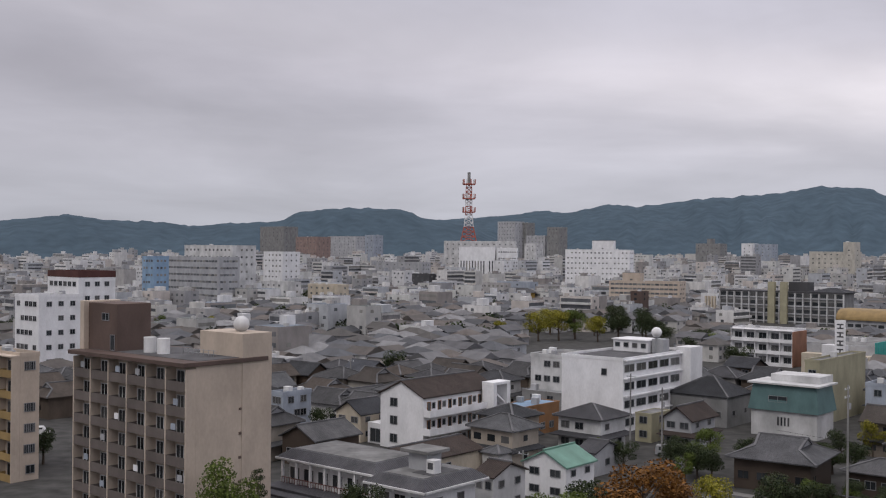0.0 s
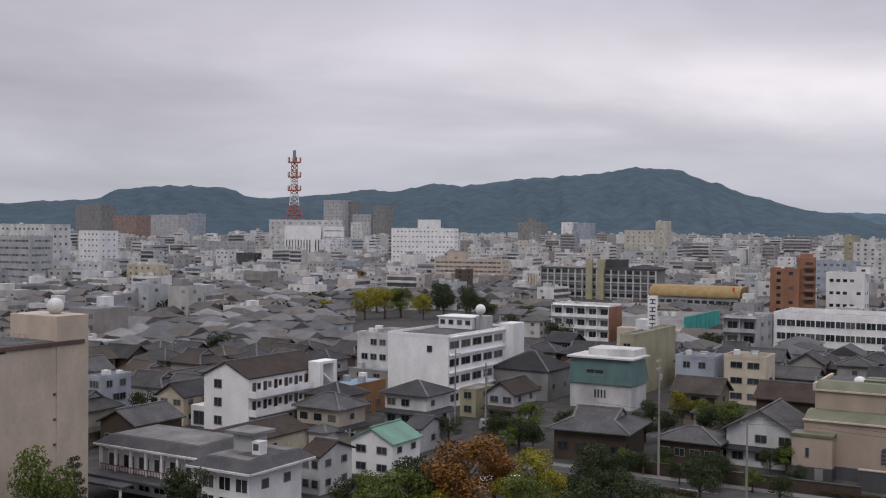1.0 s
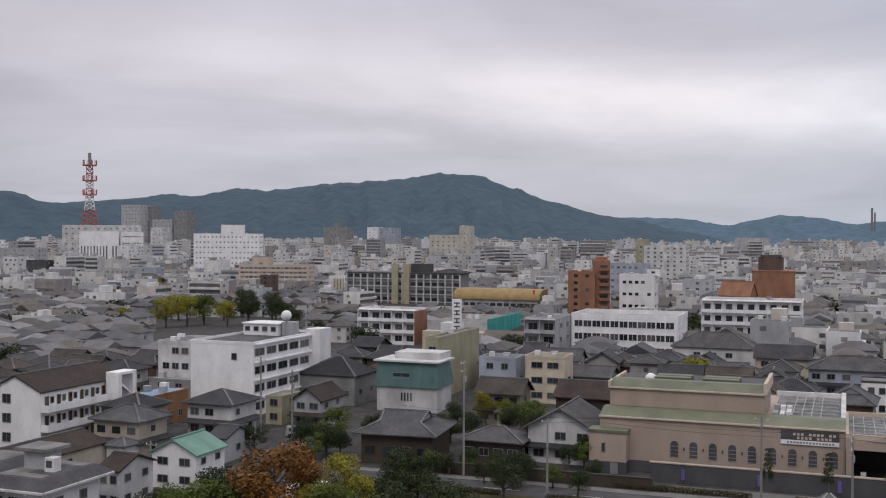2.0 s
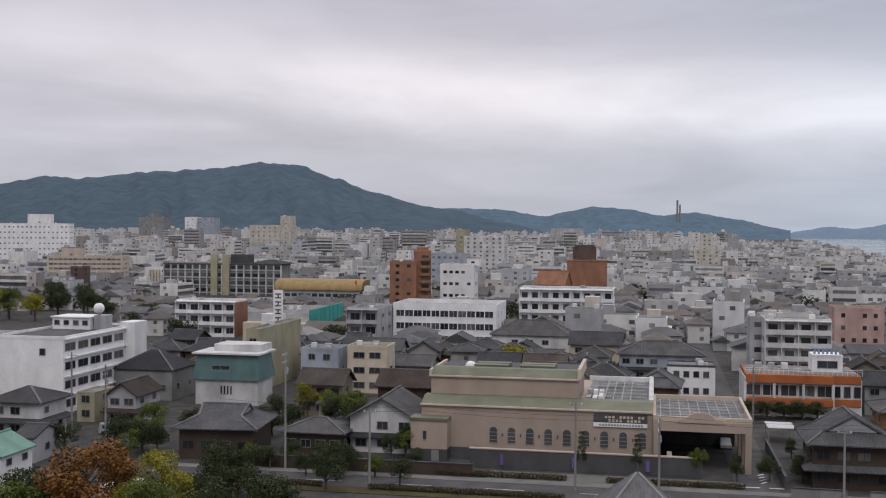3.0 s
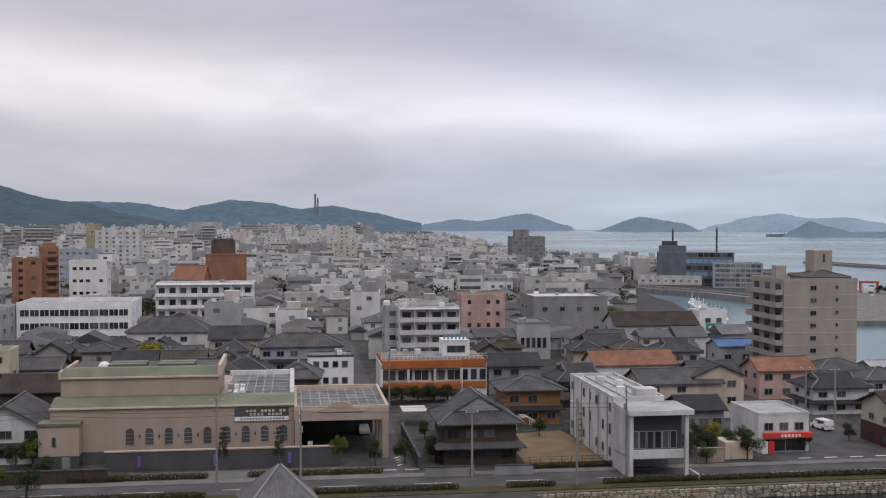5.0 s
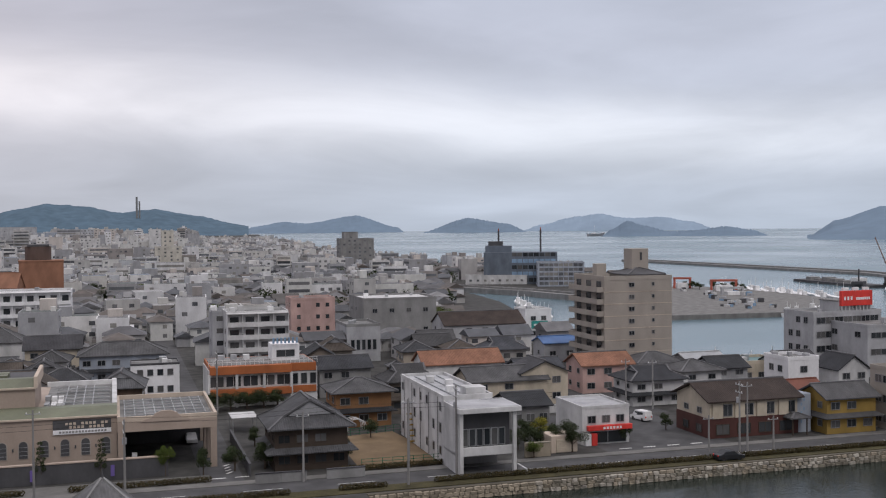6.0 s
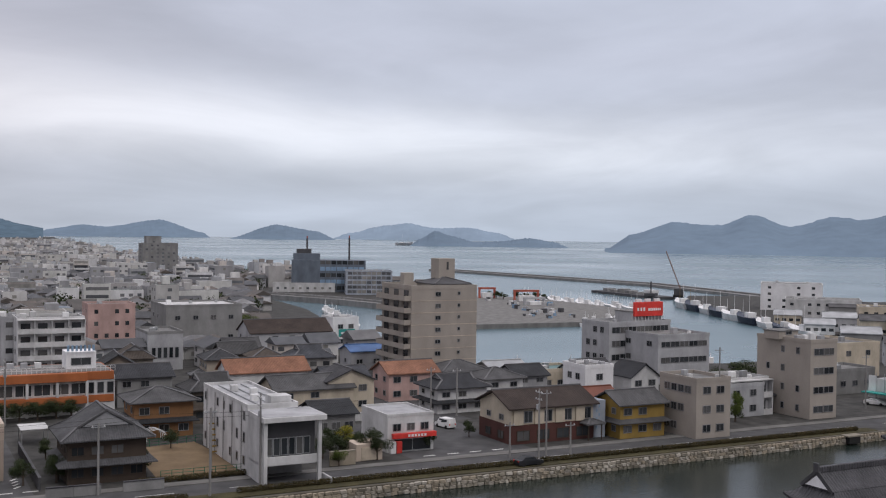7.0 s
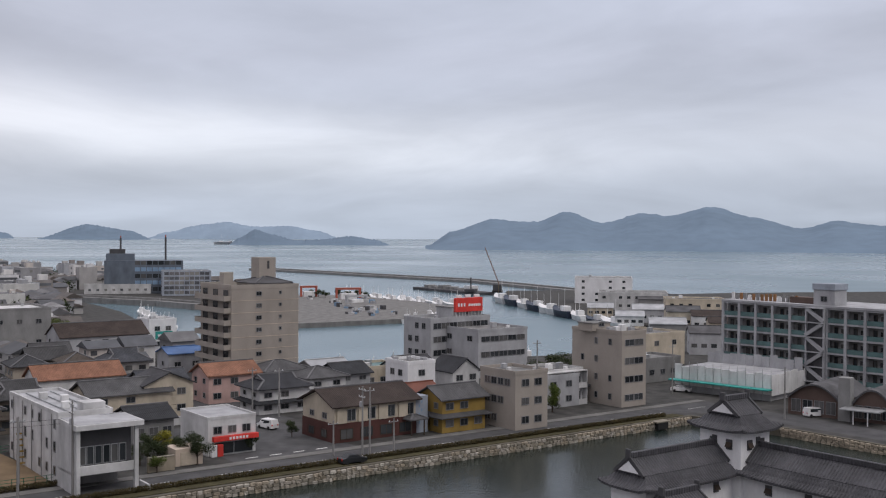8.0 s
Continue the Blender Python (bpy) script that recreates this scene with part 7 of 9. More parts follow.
tree("green", 75.7, 169.7, 6, 7, 1.1)
tree("dark", 59.0, 165.8, 5.5, 3, 1.0)
tree("dark", 54.8, 163.7, 4.5, 4, 1.2)
tree("dark", 72.4, 142.0, 5, 1, 0.9)
tree("dark", 69.6, 141.2, 4, 2, 1.0)
tree("dark", 55.4, 145.2, 4, 6, 1.2)
tree("dark", 59.6, 143.2, 3.5, 3, 1.4)
tree("green", 39.1, 164.7, 5.5, 5, 1.1)
tree("dark", 40.5, 161.2, 5, 3, 1.0)
tree("dark", 72.9, 151.5, 4.5, 4, 1.2)
tree("pine", 89.4, 121.5, 6, 2, 0.4)
tree("pine", 95.2, 116.5, 6, 3, 0.4)
tree("green", 101.6, 111.2, 5, 8, 0.6)
tree("dark", 104.6, 107.1, 4, 1, 0.9)
tree("dark", 111.9, 102.5, 4, 3, 1.2)
tree("dark", 120.1, 95.7, 4, 4, 1.0)
tree("dark", 113.2, 101.4, 3.5, 6, 1.4)
tree("yellow", 146.9, 77.7, 4.5, 6, 1.1)
tree("dark", 145.6, 79.7, 4.2, 3, 1.3)
tree("dark", 143.6, 70.7, 5, 4, 1.1)
tree("dark", 144.5, 73.8, 4, 1, 1.2)
tree("dark", 197.7, 30.5, 7, 3, 1.0)
tree("green", 202.2, 26.8, 6, 5, 0.7)
tree("green", 182.1, 43.7, 5, 8, 0.6)
tree("dark", 243.4, 31.3, 7, 2, 1.6)
tree("dark", 236.7, 34.2, 6, 4, 1.5)
tree("dark", 181.9, 52.1, 3.6, 6, 0.8)
tree("dark", 333.3, 411.7, 8, 1, 1.5)
tree("dark", 329.8, 386.3, 8, 2, 1.5)
tree("dark", 305.0, 368.8, 8, 3, 1.5)
tree("green", 394.7, 402.0, 8, 5, 1.4)
tree("green", 385.3, 385.0, 8, 6, 1.4)
tree("green", 341.0, 384.9, 8, 7, 1.4)
tree("dark", 9.7, 127.6, 5.0, 1, 1.35)
tree("green", 12.8, 119.3, 6.0, 2, 1.35)
tree("green", 15.9, 121.9, 7.0, 3, 1.35)
tree("dark", 19.6, 127.4, 5.0, 4, 1.35)
tree("rust", 21.9, 121.0, 6.0, 5, 1.35)
tree("rust", 28.0, 131.2, 7.0, 6, 1.35)
tree("yellow", 28.3, 125.8, 5.0, 7, 1.35)
tree("yellow", 32.8, 122.0, 6.0, 8, 1.35)
tree("dark", 33.3, 111.8, 7.0, 1, 1.35)
tree("dark", 41.7, 126.6, 5.0, 2, 1.35)
tree("dark", 41.8, 117.5, 6.0, 3, 1.35)
tree("dark", 42.0, 111.6, 7.0, 4, 1.35)
tree("dark", 41.2, 133.5, 5.0, 5, 1.35)
tree("green", 29.5, 119.6, 6.0, 6, 1.35)
tree("green", 26.2, 174.3, 4.5, 1, 1.15)
tree("dark", 28.2, 166.6, 5.1, 2, 1.15)
tree("dark", 38.4, 161.5, 5.7, 3, 1.15)
tree("green", 36.2, 159.8, 4.5, 4, 1.15)
tree("dark", 60.1, 165.6, 5.1, 5, 1.15)
tree("dark", 63.4, 165.3, 5.7, 6, 1.15)
tree("green", 73.9, 181.3, 4.5, 7, 1.15)
tree("dark", 72.7, 169.5, 5.1, 8, 1.15)
tree("dark", 73.0, 160.0, 5.7, 1, 1.15)
tree("green", 71.7, 140.5, 4.5, 2, 1.15)
tree("dark", 59.4, 135.5, 5.1, 3, 1.15)
tree("dark", 53.8, 128.0, 5.7, 4, 1.15)
tree("dark", -20.3, 245.4, 5.5, 1, 1.1)
tree("dark", -21.7, 195.9, 5.5, 2, 1.1)
tree("dark", -6.8, 244.0, 5.5, 3, 1.1)
tree("dark", -27.8, 231.6, 5.5, 4, 1.1)
tree("dark", -1.1, 286.9, 5.5, 5, 1.1)
tree("dark", 35.5, 166.8, 5.5, 6, 1.1)
tree("dark", 141.3, 141.9, 3.6, 1, 1.7)
tree("dark", 144.0, 140.2, 3.6, 2, 1.7)
tree("dark", 146.6, 138.6, 3.6, 3, 1.7)
tree("dark", 149.3, 136.9, 3.6, 4, 1.7)
tree("dark", 151.5, 135.5, 3.6, 1, 1.7)
# ---- poles ----
utility_pole(53.6, 142.2, 16.6, 50.0, False, 2)
utility_pole(59.1, 126.2, 10.6, -40.0, False, 1)
utility_pole(82.5, 113.4, 11.7, -40.0, False, 1)
utility_pole(91.3, 107.3, 9.7, 50.0, False, 2)
utility_pole(108.9, 93.0, 9.2, -40.0, False, 1)
utility_pole(139.9, 139.5, 11.5, 50.0, False, 2)
utility_pole(114.4, 79.9, 11.3, -40.0, False, 1)
utility_pole(122.3, 77.5, 12.3, 50.0, False, 2)
utility_pole(155.2, 49.3, 10.6, 50.0, False, 2)
utility_pole(155.7, 48.3, 10.4, -40.0, False, 1)
utility_pole(182.6, 79.0, 9.0, -40.0, False, 1)
utility_pole(184.3, 74.5, 8.9, -40.0, False, 1)
utility_pole(186.5, 27.4, 15.1, -40.0, False, 1)
utility_pole(31.4, 179.3, 13.7, -40.0, False, 1)
utility_pole(36.5, 178.5, 11.5, 50.0, False, 2)
utility_pole(-20.4, 241.1, 9.4, -40.0, False, 1)
utility_pole(206.1, -15.4, 9.5, -40.0, False, 1)
utility_pole(230.1, 5.3, 10.7, -40.0, False, 1)
utility_pole(11.5, 151.4, 5.9, -40.0, False, 1)
utility_pole(124.3, 86.7, 9.4, -40.0, False, 1)
utility_pole(154.0, 53.5, 5.4, -40.0, False, 1)
utility_pole(159.5, 45.6, 5.2, -40.0, False, 1)
utility_pole(97.0, 207.7, 9.2, -40.0, False, 1)
tree("dark", 122.5, 114.3, 3.2, 1, 1.2)
tree("dark", 113.3, 103.5, 3.8, 2, 1.2)
tree("dark", 119.8, 96.0, 4.4, 3, 1.2)
tree("dark", 118.9, 96.7, 3.2, 4, 1.2)
tree("dark", 137.0, 103.0, 3.2, 7, 1.2)
tree("dark", 108.6, 105.1, 3.8, 8, 1.2)
tree("green", 55.0, 144.3, 3.0, 1, 1.3)
tree("dark", 54.7, 137.2, 3.5, 2, 1.3)
tree("dark", 57.2, 132.8, 4.0, 3, 1.3)
tree("dark", 62.7, 139.4, 3.0, 4, 1.3)
tree("green", 62.7, 132.1, 3.5, 5, 1.3)
tree("dark", 63.7, 126.6, 4.0, 6, 1.3)
tree("dark", 70.4, 134.6, 3.0, 7, 1.3)
tree("dark", 51.8, 143.4, 3.5, 8, 1.3)
tree("green", 50.3, 146.0, 4.0, 1, 1.3)
tree("dark", 46.2, 145.4, 3.0, 2, 1.3)
tree("green", 136.9, 73.5, 3.0, 1, 1.2)
tree("dark", 140.8, 78.3, 3.4, 2, 1.2)
tree("dark", 142.8, 76.6, 3.8, 3, 1.2)
tree("green", 144.7, 75.0, 3.0, 4, 1.2)
tree("dark", 136.2, 82.2, 3.4, 5, 1.2)
tree("dark", 166.4, 65.0, 3.0, 1, 1.1)
tree("dark", 154.3, 67.0, 3.0, 2, 1.1)
tree("dark", 160.8, 75.9, 3.0, 3, 1.1)
tree("dark", 161.1, 71.9, 3.0, 4, 1.1)
tree("dark", 198.5, 29.9, 3.0, 5, 1.1)
tree("dark", 202.3, 26.7, 3.0, 6, 1.1)



# ---- the town between the named buildings ----
def inside(x, y, loop):
    c, j = False, len(loop) - 1
    for i in range(len(loop)):
        (xi, yi), (xj, yj) = loop[i], loop[j]
        if (yi > y) != (yj > y) and x < (xj - xi) * (y - yi) / (yj - yi) + xi:
            c = not c
        j = i
    return c


def occupied(x, y, r):
    for fx, fy, yaw, w, d in FOOT:
        a = radians(yaw)
        dx, dy = x - fx, y - fy
        lx, ly = dx * math.cos(a) + dy * math.sin(a), -dx * math.sin(a) + dy * math.cos(a)
        if abs(lx) < w / 2 + r and -r - 8 < ly < d + r:
            return True
    return False


def free_plot(x, y, r=4.5):
    u, v = to_town(x, y)
    if not inside(x, y, COAST) or v < (174 if u > -66 else 40) or occupied(x, y, r):
        return False
    if 4 < u < 22 and v < 330 or 4 < u < 42 and v < 200 or 68 < u < 96 and v < 180 or 84 < u < 96 and v < 262:
        return False
    hd = math.degrees(math.atan2(x, y))
    rr = math.hypot(x, y)
    if 64 < hd < 82 and 200 < rr < 330 or 57.5 < hd < 66 and 285 < rr < 640:
        return False
    if 5 < hd < 22 and rr < 203 or hd < -13.5 and rr < 218 or 13 < hd < 20 and 255 < rr < 330:
        return False
    # a wooded lot, a school yard and a shrine garden stay free of houses
    if 3.6 < hd < 13.0 and 292 < rr < 452 or 13.0 <= hd < 24.0 and 420 < rr < 530:
        return False
    if x > 372 and y < 240 or u > 118 and v < 240 and x > 150:
        return False
    for sx, sy in ((7, 0), (-7, 0), (0, 7), (0, -7)):
        if not inside(x + sx, y + sy, COAST):
            return False
    return True


HW = mat("house_walls", (0.5, 0.48, 0.44), 0.85, stain=0.3, ramp=[(0.38, 0.36, 0.32), (0.24, 0.21, 0.17), (0.34, 0.33, 0.315), (0.14, 0.12, 0.10), (0.30, 0.27, 0.23), (0.10, 0.07, 0.05), (0.34, 0.30, 0.25), (0.52, 0.51, 0.50), (0.09, 0.07, 0.055), (0.20, 0.17, 0.14)])
BW = mat("block_walls", (0.5, 0.5, 0.5), 0.85, stain=0.25, ramp=[(0.60, 0.60, 0.60), (0.42, 0.40, 0.36), (0.62, 0.62, 0.63), (0.33, 0.335, 0.35), (0.46, 0.42, 0.36), (0.38, 0.395, 0.425)])
TILEV = tile_mat("mixed_house_tiles", [(0.055, 0.057, 0.062), (0.066, 0.066, 0.071), (0.044, 0.046, 0.05), (0.08, 0.08, 0.083), (0.062, 0.054, 0.048), (0.095, 0.097, 0.102), (0.06, 0.06, 0.062), (0.062, 0.066, 0.076), (0.074, 0.062, 0.053)])

PROTO = []
fill_rng = random.Random(5)
for i, (rf, w, d, h, rise, sk, lab) in enumerate([
        ("hip", 8.4, 6.8, 5.8, 1.9, 0.8, "two-storey house with a hipped grey tile roof"), ("irimoya", 9.0, 7.4, 5.6, 2.6, 0.9, "two-storey house with a grey hip-and-gable tile roof"),
        ("gable", 7.6, 6.4, 5.7, 1.8, 0.0, "two-storey house with a gabled grey tile roof"), ("gable", 9.4, 5.8, 4.0, 1.6, 0.0, "low house with a long grey tiled gable roof"),
        ("hip", 7.2, 7.0, 6.0, 1.7, 0.7, "compact two-storey house under a grey hipped roof"), ("irimoya", 10.2, 7.0, 4.2, 2.4, 0.0, "single-storey old house with a broad tile roof"),
        ("gable", 8.0, 6.6, 6.0, 2.0, 0.8, "two-storey rendered house with grey gable roof and lean-to")]):
    ob_ = house(0, 0, 0, w, d, h, HW, lab, rf, TILEV, rise, 0.65, 2 if h > 5 else 1, 3, 1, group="town houses", skirt=sk, seed=i, fine=False, annex=(w * 0.3, -1.6, w * 0.4, 3.2, 2.7) if i % 3 == 0 else None)
    PROTO.append((ob_, w, d, 0))
for i, (w, d, h, fl) in enumerate([(11, 9, 9.2, 3), (9, 9, 6.4, 2), (14, 9, 9.0, 3)]):
    ob_ = block(0, 0, 0, w, d, h, BW, "small flat-roofed rendered town building", floors=fl, front=3 + i, side=2, group="town blocks", pent=(w * 0.2, d * 0.6, 3, 3, 2.4), seed=i + 3, fine=False, units=0)
    PROTO.append((ob_, w, d, 1))
NEAR = 330.0
placed = [0] * len(PROTO)
far_plots = []
near_plots = []
for a in range(-127, 485):
    for b in range(0, 383):
        # plots in streets' grid: 11.5 m wide, rows in pairs with lanes
        v = 34 + b * 9.3 + (b // 2) * 2.2
        u = a * 9.7 + (a // 6) * 3.0 + (b % 2) * 3
        x, y, _ = town(u, v)
        x, y = x + fill_rng.uniform(-1.2, 1.2), y + fill_rng.uniform(-1.2, 1.2)
        r = math.hypot(x, y)
        hd = math.degrees(math.atan2(x, y))
        if r > 2300 or hd < -27 or hd > 102 or r < 150:
            continue
        if r > 640 and fill_rng.random() > 600.0 / r * 0.85:
            continue
        big = fill_rng.random()
        if fill_rng.random() < 0.10 or not free_plot(x, y):
            continue
        turn_ = STREET_YAW + fill_rng.choice((0, 0, 90, 180, -90)) + fill_rng.uniform(-5, 5)
        if r < 500 and fill_rng.random() < 0.035:
            tree(fill_rng.choice(("dark", "dark", "green", "yellow")), x, y, fill_rng.uniform(6, 9.5), fill_rng.randint(1, 8), 1.2)
            continue
        (near_plots if r < NEAR else far_plots).append((x, y, turn_, r, big))
near_plots.sort(key=lambda q: q[3])
for x, y, turn_, r, big in near_plots[:112]:
    k = fill_rng.choice((0, 1, 2, 3, 4, 5, 6, 0, 1, 2, 4, 6, 5, 8, 9) if r > 260 else (0, 1, 2, 3, 4, 5, 6, 0, 4, 6, 1))
    ob_, w, d, _k = PROTO[k]
    m_ = pose(x, y, 0, 0, 0, turn_) @ Matrix.Translation((0, -d / 2, 0))
    if placed[k] == 0:
        ob_.matrix_basis = m_
    else:
        copy_thing(ob_, m_)
    placed[k] += 1
far_plots += near_plots[112:]
for k, (ob_, w, d, _k) in enumerate(PROTO):
    if placed[k] == 0:
        for o in (*ob_.children_recursive, ob_):
            bpy.data.objects.remove(o)

# Far walls and tiled roofs carry haze in their colours: lightened, lower contrast
FARW = mat("haze_lightened_walls", (0.5, 0.5, 0.5), 0.85, stain=0.2, island=True, ramp=[(0.62, 0.62, 0.63), (0.44, 0.435, 0.425), (0.68, 0.68, 0.69), (0.34, 0.345, 0.36), (0.51, 0.50, 0.48), (0.42, 0.435, 0.46), (0.56, 0.555, 0.55), (0.27, 0.25, 0.24), (0.64, 0.63, 0.62), (0.38, 0.37, 0.365), (0.29, 0.29, 0.30), (0.50, 0.46, 0.43), (0.52, 0.52, 0.505)])
FART = mat("haze_lightened_roofs", (0.1, 0.1, 0.1), 0.6, stain=0.3, island=True, ramp=[(0.07, 0.073, 0.08), (0.10, 0.10, 0.106), (0.06, 0.063, 0.068), (0.14, 0.14, 0.145), (0.09, 0.08, 0.073), (0.085, 0.09, 0.10), (0.21, 0.21, 0.215), (0.075, 0.07, 0.065), (0.11, 0.095, 0.085)])
FARD = mat("far_flat_roofs", (0.25, 0.25, 0.25), 0.9, stain=0.45, island=True, ramp=[(0.21, 0.21, 0.212), (0.27, 0.27, 0.275), (0.16, 0.16, 0.165), (0.34, 0.34, 0.34), (0.14, 0.155, 0.15), (0.24, 0.23, 0.215), (0.18, 0.21, 0.245)])
wv, wf, rv, rf_, gv, gf, dv, df = [], [], [], [], [], [], [], []


def put(vs, fs, verts, faces, m_):
    k = len(vs)
    vs += [tuple(m_ @ Vector(p_)) for p_ in verts]
    fs += [tuple(i + k for i in f) for f in faces]


def far_block(m_, w, d, fl, r, rng):
    """A flat-roofed building: ribbon, balcony or punched openings, a stair head, tanks and plant on the roof."""
    h = fl * 3.0 + 0.6
    put(wv, wf, box_verts(-w / 2, w / 2, -d / 2, d / 2, 0, h), QUADS, m_)
    put(dv, df, box_verts(-w / 2 + 0.35, w / 2 - 0.35, -d / 2 + 0.35, d / 2 - 0.35, h, h + 0.08), QUADS, m_)
    if rng.random() < 0.75:
        pw, pd = rng.uniform(2.5, 5.0), rng.uniform(2.5, 4.5)
        px = rng.uniform(-w / 2 + 3, w / 2 - 3)
        py = rng.uniform(-d / 2 + 2.5, d / 2 - 2.5)
        put(wv, wf, box_verts(px - pw / 2, px + pw / 2, py - pd / 2, py + pd / 2, h + 0.08, h + rng.uniform(1.8, 3.2)), QUADS, m_)
    for _ in range(rng.randint(0, 4) if r < 1300 else 1):
        px, py, q = rng.uniform(-w / 2 + 1, w / 2 - 1), rng.uniform(-d / 2 + 1, d / 2 - 1), rng.uniform(0.5, 1.1)
        put(wv, wf, box_verts(px - q, px + q, py - 0.6, py + 0.6, h + 0.08, h + 0.3 + q * 1.1), QUADS, m_)
    style = rng.choice(("ribbon", "ribbon", "balcony", "balcony", "punched", "punched", "blank"))
    if r > 1700 and style != "ribbon":
        return
    faces = [(yy, 0) for yy in (-d / 2, d / 2)]
    for k in range(fl):
        z = k * 3.0
        for yy, _z in faces:
            o = 0.05 if yy > 0 else -0.05
            lo, hi = min(yy, yy + o), max(yy, yy + o)
            if style == "ribbon":
                put(gv, gf, box_verts(-w / 2 + 0.8, w / 2 - 0.8, lo, hi, z + 1.05, z + 2.3), QUADS, m_)
            elif style == "balcony":
                put(gv, gf, box_verts(-w / 2 + 0.5, w / 2 - 0.5, lo, hi, z + 0.5, z + 2.7), QUADS, m_)
                q = yy + (1.2 if yy > 0 else -1.2)
                put(wv, wf, box_verts(-w / 2 + 0.2, w / 2 - 0.2, min(yy, q), max(yy, q), z + 0.0, z + 1.0), QUADS, m_)
            elif style == "punched":
                n = max(2, int(w / rng.uniform(3.0, 4.5)))
                for i in range(n):
                    if rng.random() < 0.8:
                        c = -w / 2 + w * (i + 0.5) / n
                        put(gv, gf, box_verts(c - 0.8, c + 0.8, lo, hi, z + 1.0, z + 2.2), QUADS, m_)
        if style != "blank" and r < 1100 and rng.random() < 0.7:
            for xx in (-w / 2, w / 2):
                c = rng.uniform(-d / 4, d / 4)
                put(gv, gf, box_verts(xx - 0.05, xx + 0.05, c - 0.8, c + 0.8, z + 1.0, z + 2.2), QUADS, m_)


def far_house(m_, r, rng):
    """A tiled house: hipped or gabled, often with a lower wing."""
    w, d = rng.uniform(7, 10.5), rng.uniform(6.0, 8.0)
    h = rng.choice((3.4, 5.4, 5.8, 6.0))
    parts = [(0.0, 0.0, w, d, h)]
    if rng.random() < 0.5:
        parts.append((rng.choice((-1, 1)) * w * 0.25, -d / 2 - 1.6, w * 0.5, 4.2, 2.9))
    for px, py, pw, pd, ph in parts:
        put(wv, wf, box_verts(px - pw / 2, px + pw / 2, py - pd / 2, py + pd / 2, 0, ph), QUADS, m_)
        W, D, rs = pw / 2 + 0.6, pd / 2 + 0.6, rng.uniform(0.2, 0.28) * pd
        R = max(W - D if rng.random() < 0.55 else W, 0.3)
        z = ph - 0.12
        put(rv, rf_, [(px - W, py - D, z), (px + W, py - D, z), (px + W, py + D, z), (px - W, py + D, z), (px - R, py, ph + rs), (px + R, py, ph + rs)], [(0, 3, 2, 1), (0, 1, 5, 4), (2, 3, 4, 5), (1, 2, 5), (3, 0, 4)], m_)
    if r < 900:
        for k in range(1 if h < 4 else 2):
            for i in range(3):
                if rng.random() < 0.7:
                    c = -w / 2 + w * (i + 0.5) / 3
                    for yy in (-d / 2, d / 2):
                        put(gv, gf, box_verts(c - 0.8, c + 0.8, yy - 0.05, yy + 0.05, k * 2.7 + 0.9, k * 2.7 + 2.0), QUADS, m_)
            for xx in (-w / 2, w / 2):
                put(gv, gf, box_verts(xx - 0.05, xx + 0.05, -1.5, -0.3, k * 2.7 + 0.9, k * 2.7 + 2.0), QUADS, m_)


clumps = []
for x, y, turn_, r, big in far_plots:
    hd = math.degrees(math.atan2(x, y))
    far = min(1.0, max(0.0, (r - 350) / 900.0))
    if r > 360 and fill_rng.random() < (0.07 if r < 900 else 0.10):
        clumps += [(x + fill_rng.uniform(-5, 5), y + fill_rng.uniform(-5, 5), fill_rng.uniform(2.5, 5.0), fill_rng.uniform(2.5, 4.2), 0.9) for _ in range(3)]
        continue
    m_ = pose(x, y, 0, 0, 0, turn_)
    if big < 0.10 + 0.50 * far ** 1.3:
        w, d = fill_rng.uniform(8, 15 + 12 * far), fill_rng.uniform(7, 12)
        fl = fill_rng.choice((2, 2, 3, 3, 3, 4))
        if hd < 44 and r > 760:
            fl = fill_rng.choice((2, 2, 3, 3, 4, 4, 5, 6)) + (fill_rng.choice((0, 0, 1, 2, 4)) if r > 950 else 0)
        elif r > 620 and hd < 50:
            fl = fill_rng.choice((2, 2, 3, 3, 4))
        elif r > 800:
            fl = fill_rng.choice((1, 2, 2, 3))
        far_block(m_, w, d, fl, r, fill_rng)
    else:
        far_house(m_, r, fill_rng)
far_town = tagged(new("far_town"), "dense far town of pale low buildings and grey roofs", "town", kind="stuff")
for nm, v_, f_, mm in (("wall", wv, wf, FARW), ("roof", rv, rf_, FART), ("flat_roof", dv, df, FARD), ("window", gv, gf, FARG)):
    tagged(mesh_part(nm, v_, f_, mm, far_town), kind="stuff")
far_trees = new("far_trees", crown_mesh("far_trees", clumps, 90 * len(clumps), 0.55, LEAFD, 77))
tagged(far_trees, "dark green trees scattered between the far houses", "trees", kind="stuff")


